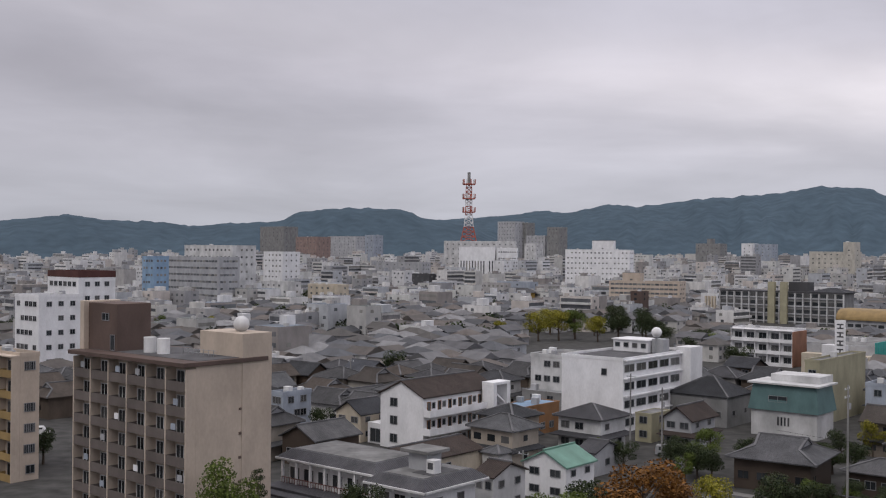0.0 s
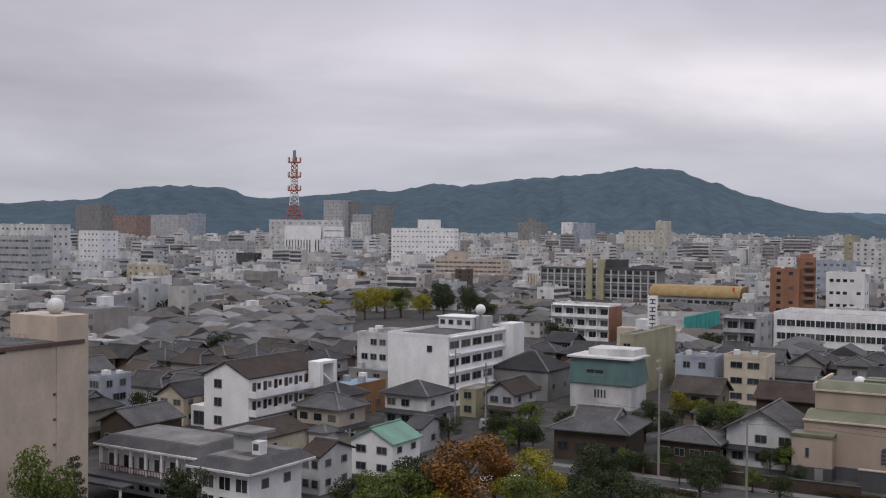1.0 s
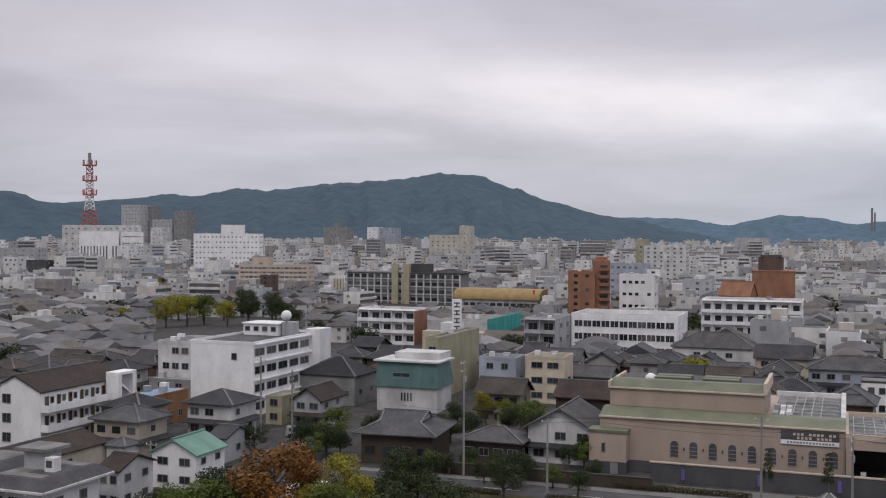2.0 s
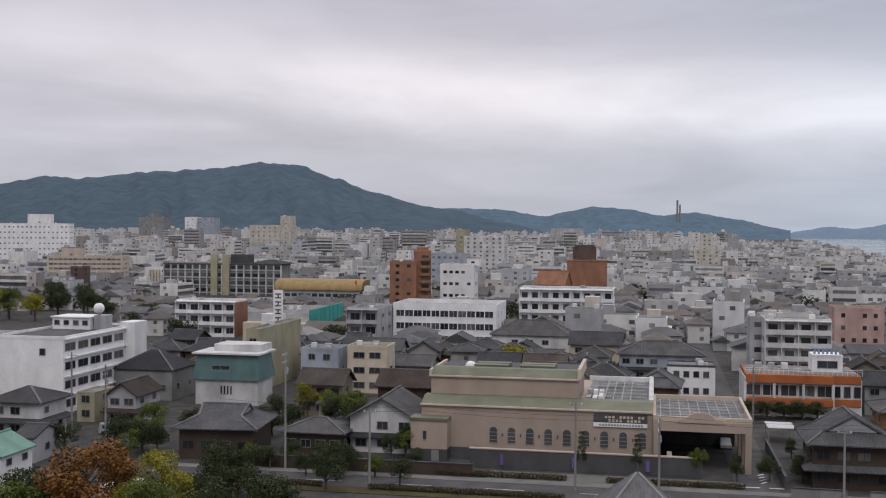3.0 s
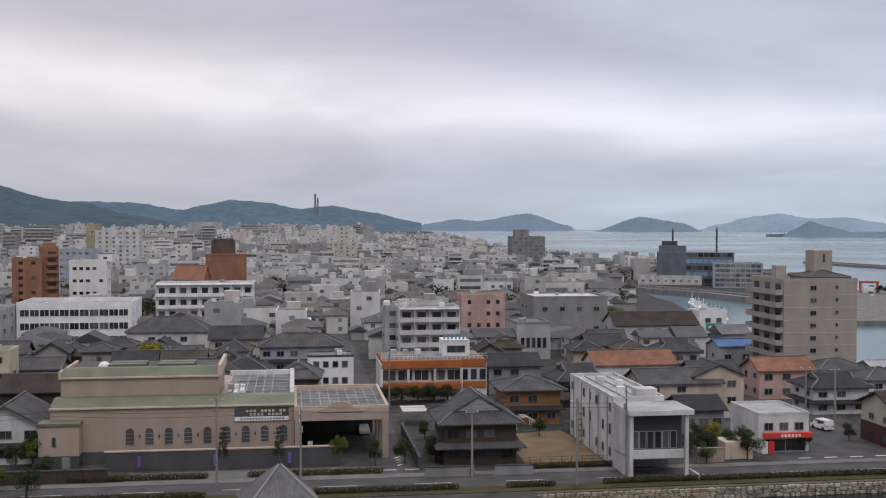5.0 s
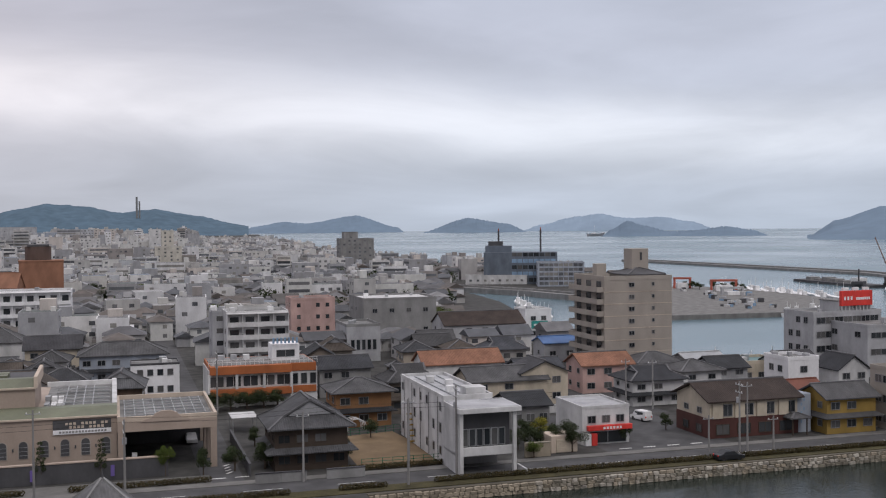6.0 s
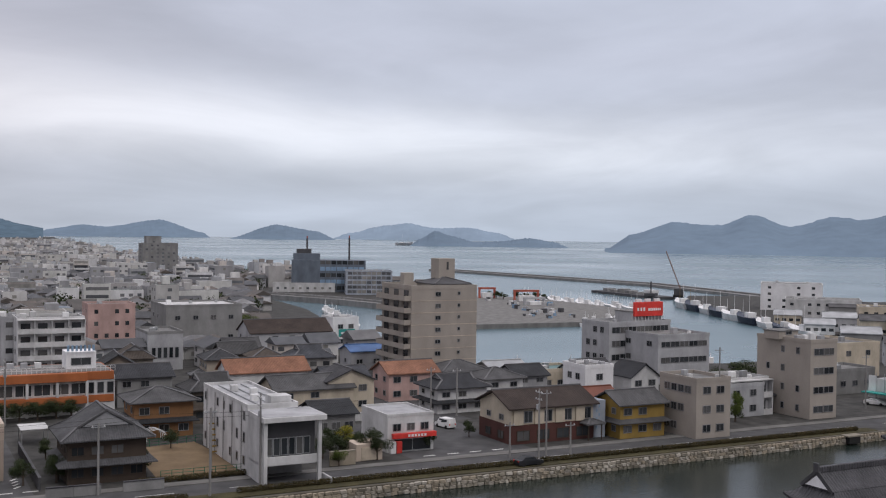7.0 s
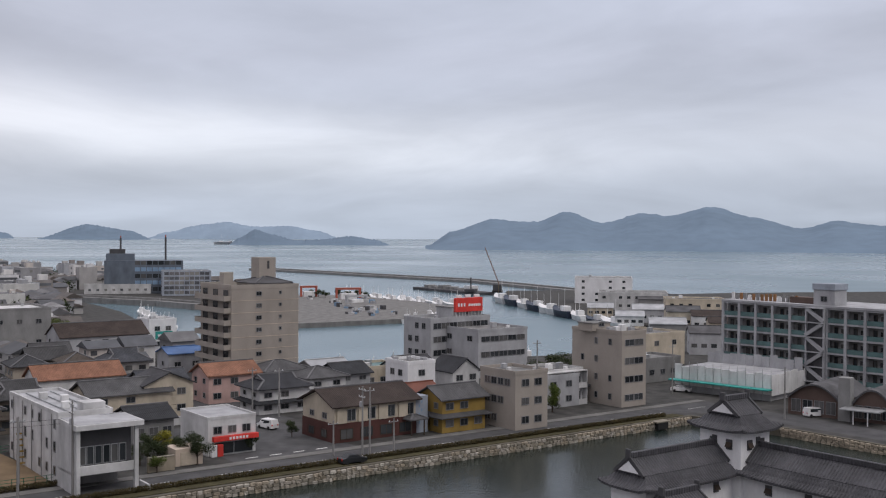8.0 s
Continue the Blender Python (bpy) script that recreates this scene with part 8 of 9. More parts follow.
# ---- castle turrets above the moat ----
def castle_roof(parent, name, w, d, rise, oh, x, y, z, rz=0.0, gable=0.0, lift=0.35):
    """Tiled roof with upswept corners, round-tile ribs and plastered eaves; ridge along x."""
    W, D, n = w / 2 + oh, d / 2 + oh, 12
    R = W - D * (1 - gable)
    vs, fs = [], []
    # eave ring, points along each side, corners raised
    ringp = []
    for k in range(4):
        for i in range(n):
            u = -1 + 2 * i / n
            e = lift * abs(u) ** 4
            px, py = ((u * W, -D), (W, u * D), (-u * W, D), (-W, -u * D))[k]
            ringp.append((px, py, e))
    m_ = len(ringp)
    for px, py, e in ringp:
        vs.append((px, py, e - 0.22))
    for px, py, e in ringp:
        vs.append((px, py, e))
    # mid ring: sagging slope
    g = gable if gable > 0 else 0.0
    zt = rise * (1 - g)
    for f_, s_ in ((0.5, 0.36), (1.0, 1.0)):
        for px, py, e in ringp:
            tx, ty = max(-R, min(R, px)), py * g
            vs.append((px + (tx - px) * f_, py + (ty - py) * f_, e * (1 - f_) ** 2 + zt * s_))
    for b in range(3):
        for i in range(m_):
            j = (i + 1) % m_
            fs.append((b * m_ + i, b * m_ + j, (b + 1) * m_ + j, (b + 1) * m_ + i))
    fs.append(tuple(range(m_))[::-1])
    if g > 0:
        k = len(vs)
        b_ = D * g
        vs += [(-R - 0.45, -b_ - 0.1, zt), (R + 0.45, -b_ - 0.1, zt), (R + 0.45, b_ + 0.1, zt), (-R - 0.45, b_ + 0.1, zt), (-R - 0.45, 0, rise), (R + 0.45, 0, rise)]
        fs += [(k, k + 1, k + 5, k + 4), (k + 2, k + 3, k + 4, k + 5), (k, k + 3, k + 2, k + 1)]
        fs += [(k + 1, k + 2, k + 5), (k + 3, k, k + 4)]
    ob = mesh_part(name, vs, fs, TILEC, parent)
    ob.location, ob.rotation_euler = (x, y, z), (0, 0, rz)
    ridge = box(ob, "ridge", 0, 0, rise - 0.1, 2 * R + 1.1, 0.42, 0.55, TILEC, bev=0.06)
    for s_ in (-1, 1):
        box(ob, "ridge_end", s_ * (R + 0.5), 0, rise - 0.05, 0.25, 0.6, 0.85, GREYD, bev=0.04)
        if g > 0:
            b_ = D * g
            tv = [(s_ * (R + 0.28), -b_ * 0.75, zt + 0.12), (s_ * (R + 0.28), b_ * 0.75, zt + 0.12), (s_ * (R + 0.28), 0, rise - 0.35)]
            tv += [(q[0] + s_ * 0.2, q[1], q[2]) for q in tv]
            mesh_part("gable_plaster", tv, [(0, 1, 2), (5, 4, 3), (0, 3, 4, 1), (1, 4, 5, 2), (2, 5, 3, 0)], WHITE, ob)
            for q in (-1, 1):
                bb = box(ob, "bargeboard", s_ * (R + 0.42), q * b_ * 0.5, (zt + rise) / 2 - 0.12, 0.16, math.hypot(b_ + 0.2, rise - zt), 0.3, GREYD, bev=0)
                bb.rotation_euler = (math.atan2(rise - zt, b_) * -q, 0, 0)
    # round-tile ribs on the long slopes
    rv_, rf2 = [], []
    step = 0.36
    for k in range(int(2 * W / step)):
        px = -W + (k + 0.5) * step
        for q in (-1, 1):
            inner = max(0.0, (abs(px) - R) / max(W - R, 1e-3))
            if g > 0 or inner < 1:
                pts = []
                for f_ in (0.0, 0.5, 1.0):
                    f2 = f_ * (1 - inner)
                    e = lift * (abs(px) / W) ** 4
                    s_ = 0.36 * 2 * f2 if f2 <= 0.5 else 0.36 + 0.64 * (f2 - 0.5) * 2
                    pts.append((px, q * (D + (D * g - D) * f2), e * (1 - f2) ** 2 + zt * s_))
                if g > 0 and abs(px) < R + 0.3:
                    pts.append((px, 0.0, rise - 0.02))
                for p0, p1 in zip(pts, pts[1:]):
                    k2 = len(rv_)
                    for c_ in (p0, p1):
                        rv_ += [(c_[0] - 0.08, c_[1], c_[2]), (c_[0], c_[1], c_[2] + 0.10), (c_[0] + 0.08, c_[1], c_[2])]
                    rf2 += [(k2, k2 + 1, k2 + 4, k2 + 3), (k2 + 1, k2 + 2, k2 + 5, k2 + 4)]
    tagged(mesh_part("round_tiles", rv_, rf2, TILEC, ob), kind="stuff")
    return ob


def castle_window(parent, x, y, z, face, w=0.75, h=1.0):
    rz = {"f": 0, "r": math.pi / 2, "b": math.pi, "l": -math.pi / 2}[face]
    wd = box(parent, "window", x, y, z, w, 0.12, h, GREYD, rz, bev=0)
    sh = box(wd, "shutter", 0, -0.28, 0.25, w * 0.95, 0.06, h * 0.85, WOODD, bev=0)
    sh.rotation_euler = (radians(-28), 0, 0)
    return wd


PLAT = 7.2
platform = sheet("castle_platform", [town(u, v)[:2] for u, v in ((73, 20), (94.4, 20), (94.4, 75.4), (73, 75.4))], PLAT, EARTH, "castle terrace on a high stone base", "terrace", (), 9.0)
cw = thing("castle_turret", *town(86.2, 67.0), STREET_YAW, "white plastered castle corner turret with grey tiled wings", "castle turret")
cw.location.z = PLAT
TW, TD = 4.5, 5.1
box(cw, "turret_wall", TW / 2, TD / 2, 0, TW, TD, 7.4, WHITE)
castle_roof(cw, "turret_roof", TW, TD, 2.7, 0.95, TW / 2, TD / 2, 7.4, 0.0, 0.5)
for u_ in (1.3, 3.2):
    castle_window(cw, u_, -0.03, 5.4, "f")
for v_ in (1.4, 3.4):
    castle_window(cw, -0.03, v_, 5.4, "l")
# wings: one along the moat, one at right angles
box(cw, "moat_wing_wall", -6.2, 3.2, 0, 12.4, 4.4, 3.1, WHITE)
castle_roof(cw, "moat_wing_roof", 12.4, 4.4, 2.7, 0.9, -6.2, 3.2, 3.1, 0.0, 0.55)
box(cw, "long_wing_wall", 2.6, -14.0, 0, 4.4, 28.0, 3.1, WHITE)
castle_roof(cw, "long_wing_roof", 28.0, 4.4, 2.7, 0.9, 2.6, -14.0, 3.1, math.pi / 2, 0.55)
for i in range(3):
    castle_window(cw, -2.5 - i * 3.8, 0.97, 1.6, "f")
for i in range(5):
    castle_window(cw, 0.37, -3.0 - i * 4.4, 1.6, "l")
gate = thing("castle_gate_roof", *town(75.0, 62.0), STREET_YAW, "low tiled gatehouse of the castle", "gatehouse")
gate.location.z = PLAT
box(gate, "gate_wall", 0, 3, 0, 5.0, 4.0, 1.6, WHITE)
castle_roof(gate, "gate_roof", 5.0, 4.0, 1.8, 0.8, 0, 3, 1.6, 0.0, 0.5)
side = thing("castle_hall", *town(84.0, 44.0), STREET_YAW, "tiled side hall of the castle", "castle hall")
side.location.z = PLAT
box(side, "hall_wall", 4.0, 4.0, 0, 12.0, 5.0, 3.0, WHITE)
castle_roof(side, "hall_roof", 12.0, 5.0, 3.0, 0.9, 4.0, 4.0, 3.0, 0.0, 0.55)

tip = thing("gate_turret", 63.0, 77.0, 0, STREET_YAW + 8, "grey pyramid roof of a small castle gate turret", "turret")
box(tip, "turret_wall", 0, 0, 0, 5.0, 5.0, 8.6, WHITE)
mesh_part("pyramid_roof", [(-3.6, -3.6, 8.4), (3.6, -3.6, 8.4), (3.6, 3.6, 8.4), (-3.6, 3.6, 8.4), (0, 0, 11.8)], [(0, 3, 2, 1), (0, 1, 4), (1, 2, 4), (2, 3, 4), (3, 0, 4)], tile_mat("pale_grey_roof_tiles", [(0.17, 0.17, 0.175)]), tip)
cyl(tip, "finial", 0, 0, 11.7, 0.12, 0.9, GREYD, 0.05, 8)
for k in range(4):
    a_ = math.pi / 4 + k * math.pi / 2
    rb = box(tip, "hip_ridge", 1.8 * math.cos(a_) * 1.414, 1.8 * math.sin(a_) * 1.414, 10.0, 6.0, 0.22, 0.2, GREYW, 0, bev=0)
    rb.rotation_euler = (0, math.atan2(3.4, 3.6 * 1.414), a_)

# ---- telecom mast ----
mast_top, mast_r = 111.0, 1045.0
mx, my = mast_r * math.sin(radians(1.35)), mast_r * math.cos(radians(1.35))
mast = thing("telecom_mast", mx, my, 0, 0, "red and white lattice telecom mast on an office roof", "mast")
Z0 = 42.0


def lattice(name, z0, z1, w0, w1, n, r, material):
    bm = bmesh.new()
    c = [(-1, -1), (1, -1), (1, 1), (-1, 1)]
    for i in range(n):
        a, b = i / n, (i + 1) / n
        za, zb = z0 + (z1 - z0) * a, z0 + (z1 - z0) * b
        wa, wb = (w0 + (w1 - w0) * a) / 2, (w0 + (w1 - w0) * b) / 2
        for k in range(4):
            p_, q = c[k], c[(k + 1) % 4]
            limb(bm, (p_[0] * wa, p_[1] * wa, za), (p_[0] * wb, p_[1] * wb, zb), r, r, 4)
            limb(bm, (p_[0] * wa, p_[1] * wa, za), (q[0] * wb, q[1] * wb, zb), r * 0.6, r * 0.6, 4)
            limb(bm, (q[0] * wa, q[1] * wa, za), (p_[0] * wb, p_[1] * wb, zb), r * 0.6, r * 0.6, 4)
            limb(bm, (p_[0] * wb, p_[1] * wb, zb), (q[0] * wb, q[1] * wb, zb), r * 0.6, r * 0.6, 4)
    part(name, bm, material, mast)


lattice("red_base", Z0, Z0 + 14, 15, 9, 3, 0.5, REDP)
lattice("white_section", Z0 + 14, Z0 + 26, 9, 6.5, 3, 0.4, METALW)
lattice("red_section", Z0 + 26, Z0 + 34, 6.5, 6.2, 2, 0.4, REDP)
lattice("white_section", Z0 + 34, Z0 + 44, 6.2, 6, 3, 0.4, METALW)
lattice("red_section", Z0 + 44, Z0 + 56, 6, 5, 3, 0.4, REDP)
for z_ in (28, 41, 55):
    cyl(mast, "platform", 0, 0, Z0 + z_, 6.4, 0.9, REDP, seg=14)
    for k in range(10):
        a_ = k * 2 * math.pi / 10
        box(mast, "antenna_panel", 6.0 * math.cos(a_), 6.0 * math.sin(a_), Z0 + z_ + 1.0, 1.1, 1.1, 4.2, METALW if k % 2 else REDP, bev=0)
cyl(mast, "top_mast", 0, 0, Z0 + 56, 1.7, 11, GREYW, 1.5, 10)

hill_mast = thing("hilltop_mast", 3900 * math.sin(radians(41.25)), 3900 * math.cos(radians(41.25)), 60, 0, "small grey transmitter mast on a wooded hill", "mast")
box(hill_mast, "mast_shaft", -6, 0, 0, 5, 5, 75, GREYW)
box(hill_mast, "mast_shaft", 6, 0, 0, 4, 4, 60, GREYW)

# ---- moat wall of stacked granite ----
wall_rng = random.Random(9)
moat_wall = new("moat_wall")
tagged(moat_wall, "rough granite retaining wall along the moat with mossy joints", "stone wall", kind="structure")
vs_, fs_ = [], []
for (ua, va), (ub, vb) in (((30, MOAT_V), (156, MOAT_V + 1.3)), ((156, MOAT_V + 1.3), (160, 116)), ((160, 116), (160, 40))):
    k = len(vs_)
    A_, B_ = Vector(town(ua, va)), Vector(town(ub, vb))
    n_ = (B_ - A_).normalized().cross(Vector((0, 0, 1)))
    for p_, o in ((A_, 0.35), (B_, 0.35), (B_, -0.4), (A_, -0.4)):
        for z_ in (-4.0, 0.10):
            q = p_ + n_ * o
            vs_.append((q.x, q.y, z_))
    fs_ += [(k, k + 2, k + 3, k + 1), (k + 2, k + 4, k + 5, k + 3), (k + 4, k + 6, k + 7, k + 5), (k + 6, k, k + 1, k + 7), (k + 1, k + 3, k + 5, k + 7)]
mesh_part("wall_core", vs_, fs_, STONEB, moat_wall)
STONES = []
for k in range(8):
    bm = bmesh.new()
    bmesh.ops.create_cube(bm, size=1)
    bmesh.ops.bevel(bm, geom=bm.edges[:], offset=0.16, segments=1, affect="EDGES")
    for v in bm.verts:
        v.co += Vector([wall_rng.uniform(-0.07, 0.07) for _ in range(3)])
    me = bpy.data.meshes.new("stone")
    bm.to_mesh(me)
    bm.free()
    me.materials.append(STONE)
    STONES.append(me)
far_v, far_f = [], []
near_count = 0
for (ua, va), (ub, vb) in (((52, MOAT_V + 0.23), (156, MOAT_V + 1.3)), ((160, 116), (160, 60)), ((30, MOAT_V), (52, MOAT_V + 0.23))):
    A_, B_ = Vector(town(ua, va)), Vector(town(ub, vb))
    ln = (B_ - A_).length
    ang = math.atan2(B_.y - A_.y, B_.x - A_.x)
    for row, (zc, hh) in enumerate(((-1.28, 0.55), (-0.78, 0.52), (-0.28, 0.55))):
        s_ = wall_rng.uniform(0, 0.5)
        while s_ < ln:
            L_ = wall_rng.uniform(0.6, 1.25)
            p_ = A_ + (B_ - A_) * min(1, (s_ + L_ / 2) / ln)
            m_ = Matrix.LocRotScale((p_.x, p_.y, zc + wall_rng.uniform(-0.05, 0.05)), Euler((0, wall_rng.uniform(-0.1, 0.1), ang)), (L_ * 0.97, 1.05 + wall_rng.uniform(-0.08, 0.1), hh * 0.97))
            me = wall_rng.choice(STONES)
            if near_count < 300:
                st = new("stone", me)
                st.parent = moat_wall
                st.matrix_basis = m_
                near_count += 1
            else:
                k = len(far_v)
                far_v += [tuple(m_ @ v.co) for v in me.vertices]
                far_f += [tuple(i + k for i in p2.vertices) for p2 in me.polygons]
            s_ += L_
tagged(mesh_part("stones", far_v, far_f, STONE, moat_wall), kind="stuff")
# The shade inside the culvert mouth is a solid black box
drain = thing("moat_culvert", *town(147, MOAT_V + 0.6, -1.3), STREET_YAW, "dark culvert opening in the moat wall", "culvert")
box(drain, "opening", 0, 0, 0, 2.6, 1.6, 1.2, TYRE)
box(drain, "lintel", 0, 0, 1.2, 3.4, 1.7, 0.25, STONE)

# ---- walls, lot, fences by the road ----
sand_lot = sheet("sand_lot", [(134, 108), (143, 103), (129, 83), (119, 91.5)], 0.02, SAND, "bare ochre sand lot beside the timber house", "lot")
forecourt = sheet("forecourt", [town(u, v)[:2] for u, v in ((-22, 143.4), (12, 143.4), (12, 149), (-22, 149))], 0.03, PAVE, "paved forecourt of the banquet hall", "forecourt")


def low_wall(name, a, b, h, t, material, label, cap=None):
    A_, B_ = Vector((*a, 0)), Vector((*b, 0))
    m_ = (A_ + B_) / 2
    ob = thing(name, m_.x, m_.y, 0, math.degrees(math.atan2(B_.y - A_.y, B_.x - A_.x)), label, "wall")
    L_ = (B_ - A_).length
    n = max(1, int(L_ / 3))
    for i in range(n):
        box(ob, "panel", -L_ / 2 + L_ * (i + 0.5) / n, 0, 0, L_ / n - 0.02, t, h, material)
        box(ob, "cap", -L_ / 2 + L_ * (i + 0.5) / n, 0, h, L_ / n - 0.02, t + 0.16, 0.12, cap or material)
    return ob


low_wall("garden_wall", (104.5, 97.5), (109.5, 93), 1.3, 0.25, GREYW, "grey plastered garden wall with tiled cap", TILEC)
low_wall("garden_wall", (111.5, 91.2), (115.5, 87.8), 1.3, 0.25, GREYW, "grey plastered garden wall with tiled cap", TILEC)
low_wall("lot_wall", (144, 102), (129.5, 82.5), 1.2, 0.2, GREYW, "grey block wall along the sand lot")
low_wall("street_wall", town(17.2, 146)[:2], town(17.2, 172)[:2], 1.7, 0.2, GREYD, "dark block wall along the side street")
low_wall("harbour_street_wall", town(66, 178)[:2], town(84, 178)[:2], 1.4, 0.2, WHITE2, "long white wall beside the junction")
low_wall("old_house_wall", town(-62, 144.5)[:2], town(-24, 144.8)[:2], 1.6, 0.25, WOODD, "dark timber boundary fence before old houses", TILEC)
low_wall("stone_terrace", town(56.5, 145.2)[:2], town(60.5, 145.2)[:2], 2.0, 0.4, STONE, "rough stone terrace wall with garden above")
garage = thing("garage", *town(63.3, 146.5), STREET_YAW, "small beige garage with a roller door", "garage")
box(garage, "wall", 0, 2, 0, 4.2, 4, 2.5, BONE)
box(garage, "roller_door", 0, -0.06, 0.1, 2.6, 0.1, 1.9, CREAM)
for k in range(7):
    box(garage, "door_rib", 0, -0.13, 0.2 + k * 0.26, 2.5, 0.04, 0.05, BONE, bev=0)
fence = thing("lot_fence", 124, 87.5, 0, math.degrees(math.atan2(-8, 9.5)), "green mesh fence across the sand lot", "fence")
GREENF = mat("green_fence_paint", (0.03, 0.12, 0.07), 0.5)
for i in range(9):
    cyl(fence, "post", -6 + i * 1.5, 0, 0, 0.05, 1.2, GREENF, seg=6)
for z_ in (0.25, 0.7, 1.12):
    box(fence, "rail", 0, 0, z_, 12, 0.05, 0.06, GREENF, bev=0)
fence2 = copy_thing(fence, pose(139, 105, 0, 0, 0, -32) @ Matrix.Diagonal((1, 1, 1, 1)))
hall_gate = thing("play_shelter", 140, 108, 0, -32, "small white arched shelter on the sand lot", "shelter")
for k in range(4):
    bm = bmesh.new()
    for i in range(8):
        a0, a1 = math.pi * i / 8, math.pi * (i + 1) / 8
        limb(bm, (1.6 * math.cos(a0), k * 0.8, 0.8 + 1.2 * math.sin(a0)), (1.6 * math.cos(a1), k * 0.8, 0.8 + 1.2 * math.sin(a1)), 0.06, 0.06, 5)
    limb(bm, (1.6, k * 0.8, 0), (1.6, k * 0.8, 0.8), 0.06, 0.06, 5)
    limb(bm, (-1.6, k * 0.8, 0), (-1.6, k * 0.8, 0.8), 0.06, 0.06, 5)
    part("hoop", bm, METALW, hall_gate)
sign = thing("hall_sign_tower", *town(-40, 256), STREET_YAW, "tall white vertical sign board with dark characters", "sign")
sign.matrix_basis = pose(90.7, 245.8, 0, 0, 0, -20.3)
box(sign, "board", 0, 0, 2, 2.3, 0.5, 16.7, WHITE)
for k in range(4):
    vs_, fs_ = join_boxes([(-0.7, 0.7, -0.3, -0.26, 0.0, 0.3), (-0.7, 0.7, -0.3, -0.26, 0.9, 1.2), (-0.15, 0.15, -0.3, -0.26, 0.3, 0.9)])
    ch = mesh_part("character_bars", vs_, fs_, GREYD, sign)
    ch.location = (0, 0, 18.7 - 2.0 - k * 1.9)
for u_ in (-0.7, 0.7):
    box(sign, "leg", u_, 0, 0, 0.3, 0.3, 2, METALG)

# ---- cars ----
car(172.7, 71.9, 60, METALW, "small white van parked at the junction", "van")
car(150.0, 49.2, -40, mat("dark_car_paint", (0.02, 0.022, 0.025), 0.3), "dark car on the moat road", "sedan")
car(119.6, 125.0, -130, METALW, "white car under the portico", "sedan")
car(37.7, 179.4, -20, mat("silver_car_paint", (0.35, 0.36, 0.37), 0.35, 0.4), "silver van in a parking space", "van")
car(28.8, 179.7, 50, METALW, "white small car by a house", "van")
car(40.5, 183.2, -20, mat("dark_car_paint", (0.02, 0.022, 0.025), 0.3), "dark van parked beside a shed", "van")
car(235.5, 3.6, -100, METALW, "white car on the harbour road", "sedan")
car(210.1, -21.0, -60, METALW, "white car before the arched hall", "van")
car(32.6, 139.8, 20, METALW, "white car parked under trees", "sedan")
car(29.5, 137.8, 25, METALW, "white car parked under autumn trees", "van")
car(33.9, 137.0, 20, mat("silver_car_paint", (0.35, 0.36, 0.37), 0.35, 0.4), "silver car parked under trees", "sedan")
car(37.0, 166.7, -10, mat("silver_car_paint", (0.35, 0.36, 0.37), 0.35, 0.4), "grey car parked in the street", "sedan")
car(-72.1, 192.9, 10, METALW, "white van parked beside the apartments", "van")
car(211.6, 72.3, 30, mat("silver_car_paint", (0.35, 0.36, 0.37), 0.35, 0.4), "silver car near the harbour houses", "sedan")

# ---- harbour: breakwater, quay sheds, crane, boats ----
def breakwater(a, b, width, h, label):
    A_, B_ = Vector((*a, 0)), Vector((*b, 0))
    m_ = (A_ + B_) / 2
    ob = thing("breakwater", m_.x, m_.y, WATER_Z - 1.0, math.degrees(math.atan2(B_.y - A_.y, B_.x - A_.x)), label, "breakwater")
    L_ = (B_ - A_).length
    n = max(2, int(L_ / 25))
    for i in range(n):
        box(ob, "caisson", -L_ / 2 + L_ * (i + 0.5) / n, 0, 0, L_ / n - 0.15, width, h + 1.0, GREYW, bev=0.1)
        box(ob, "parapet", -L_ / 2 + L_ * (i + 0.5) / n, width * 0.35, h + 1.0, L_ / n - 0.15, width * 0.25, 1.0, GREYW, bev=0.1)
    return ob


breakwater((905, 392), (735, 152), 7, 1.7, "long dark concrete breakwater across the harbour mouth")
breakwater((735, 152), (632, 70), 7, 1.7, "dark concrete breakwater joining the quay")
breakwater((476, 306), (459, 246), 4, 2.7, "brown stone mole along the inner harbour")
breakwater((458, 245), (434, 198), 4, 2.7, "brown stone mole along the inner harbour")
block(516, 300, -60.0, 34, 9, 4.6, WHITE2, "long low white quay shed behind the mole", floors=1, front=8, side=1, fine=False, units=0)
beacon = thing("beacon", 905, 392, 2.0, 0, "small beacon at the breakwater head", "beacon")
cyl(beacon, "tower", 0, 0, 0, 1.2, 5, METALW, 0.8)
cyl(beacon, "lantern", 0, 0, 5, 0.7, 1.2, RED)

for sx, sy, yaw_, w_, h_, c1 in ((511, 170, -60, 13, 4.6, REDP), (522, 195, -60, 9, 4.6, REDP), (487, 158, -38, 12, 2.6, GREYL)):
    ob_ = thing("quay_gantry", sx, sy, 0.2, yaw_, "red framed shed standing on the fishing quay", "shed")
    box(ob_, "store", 0, 0, 0, w_ * 0.6, 4, h_ * 0.6, METALW)
    box(ob_, "beam", 0, 0, h_, w_, 1.5, 1.0, c1)
    for q in (-1, 1):
        box(ob_, "leg", q * (w_ / 2 - 0.6), 0, 0, 1.0, 1.3, h_, c1)
crane = thing("harbour_crane", 594, 110, 0, -80, "slender lattice harbour crane with raised jib", "crane")
box(crane, "cab", 0, 0, 1.2, 5, 4, 3.4, GREYD)
box(crane, "crawler", 0, 0, 0, 6, 5, 1.2, TYRE)
bm = bmesh.new()
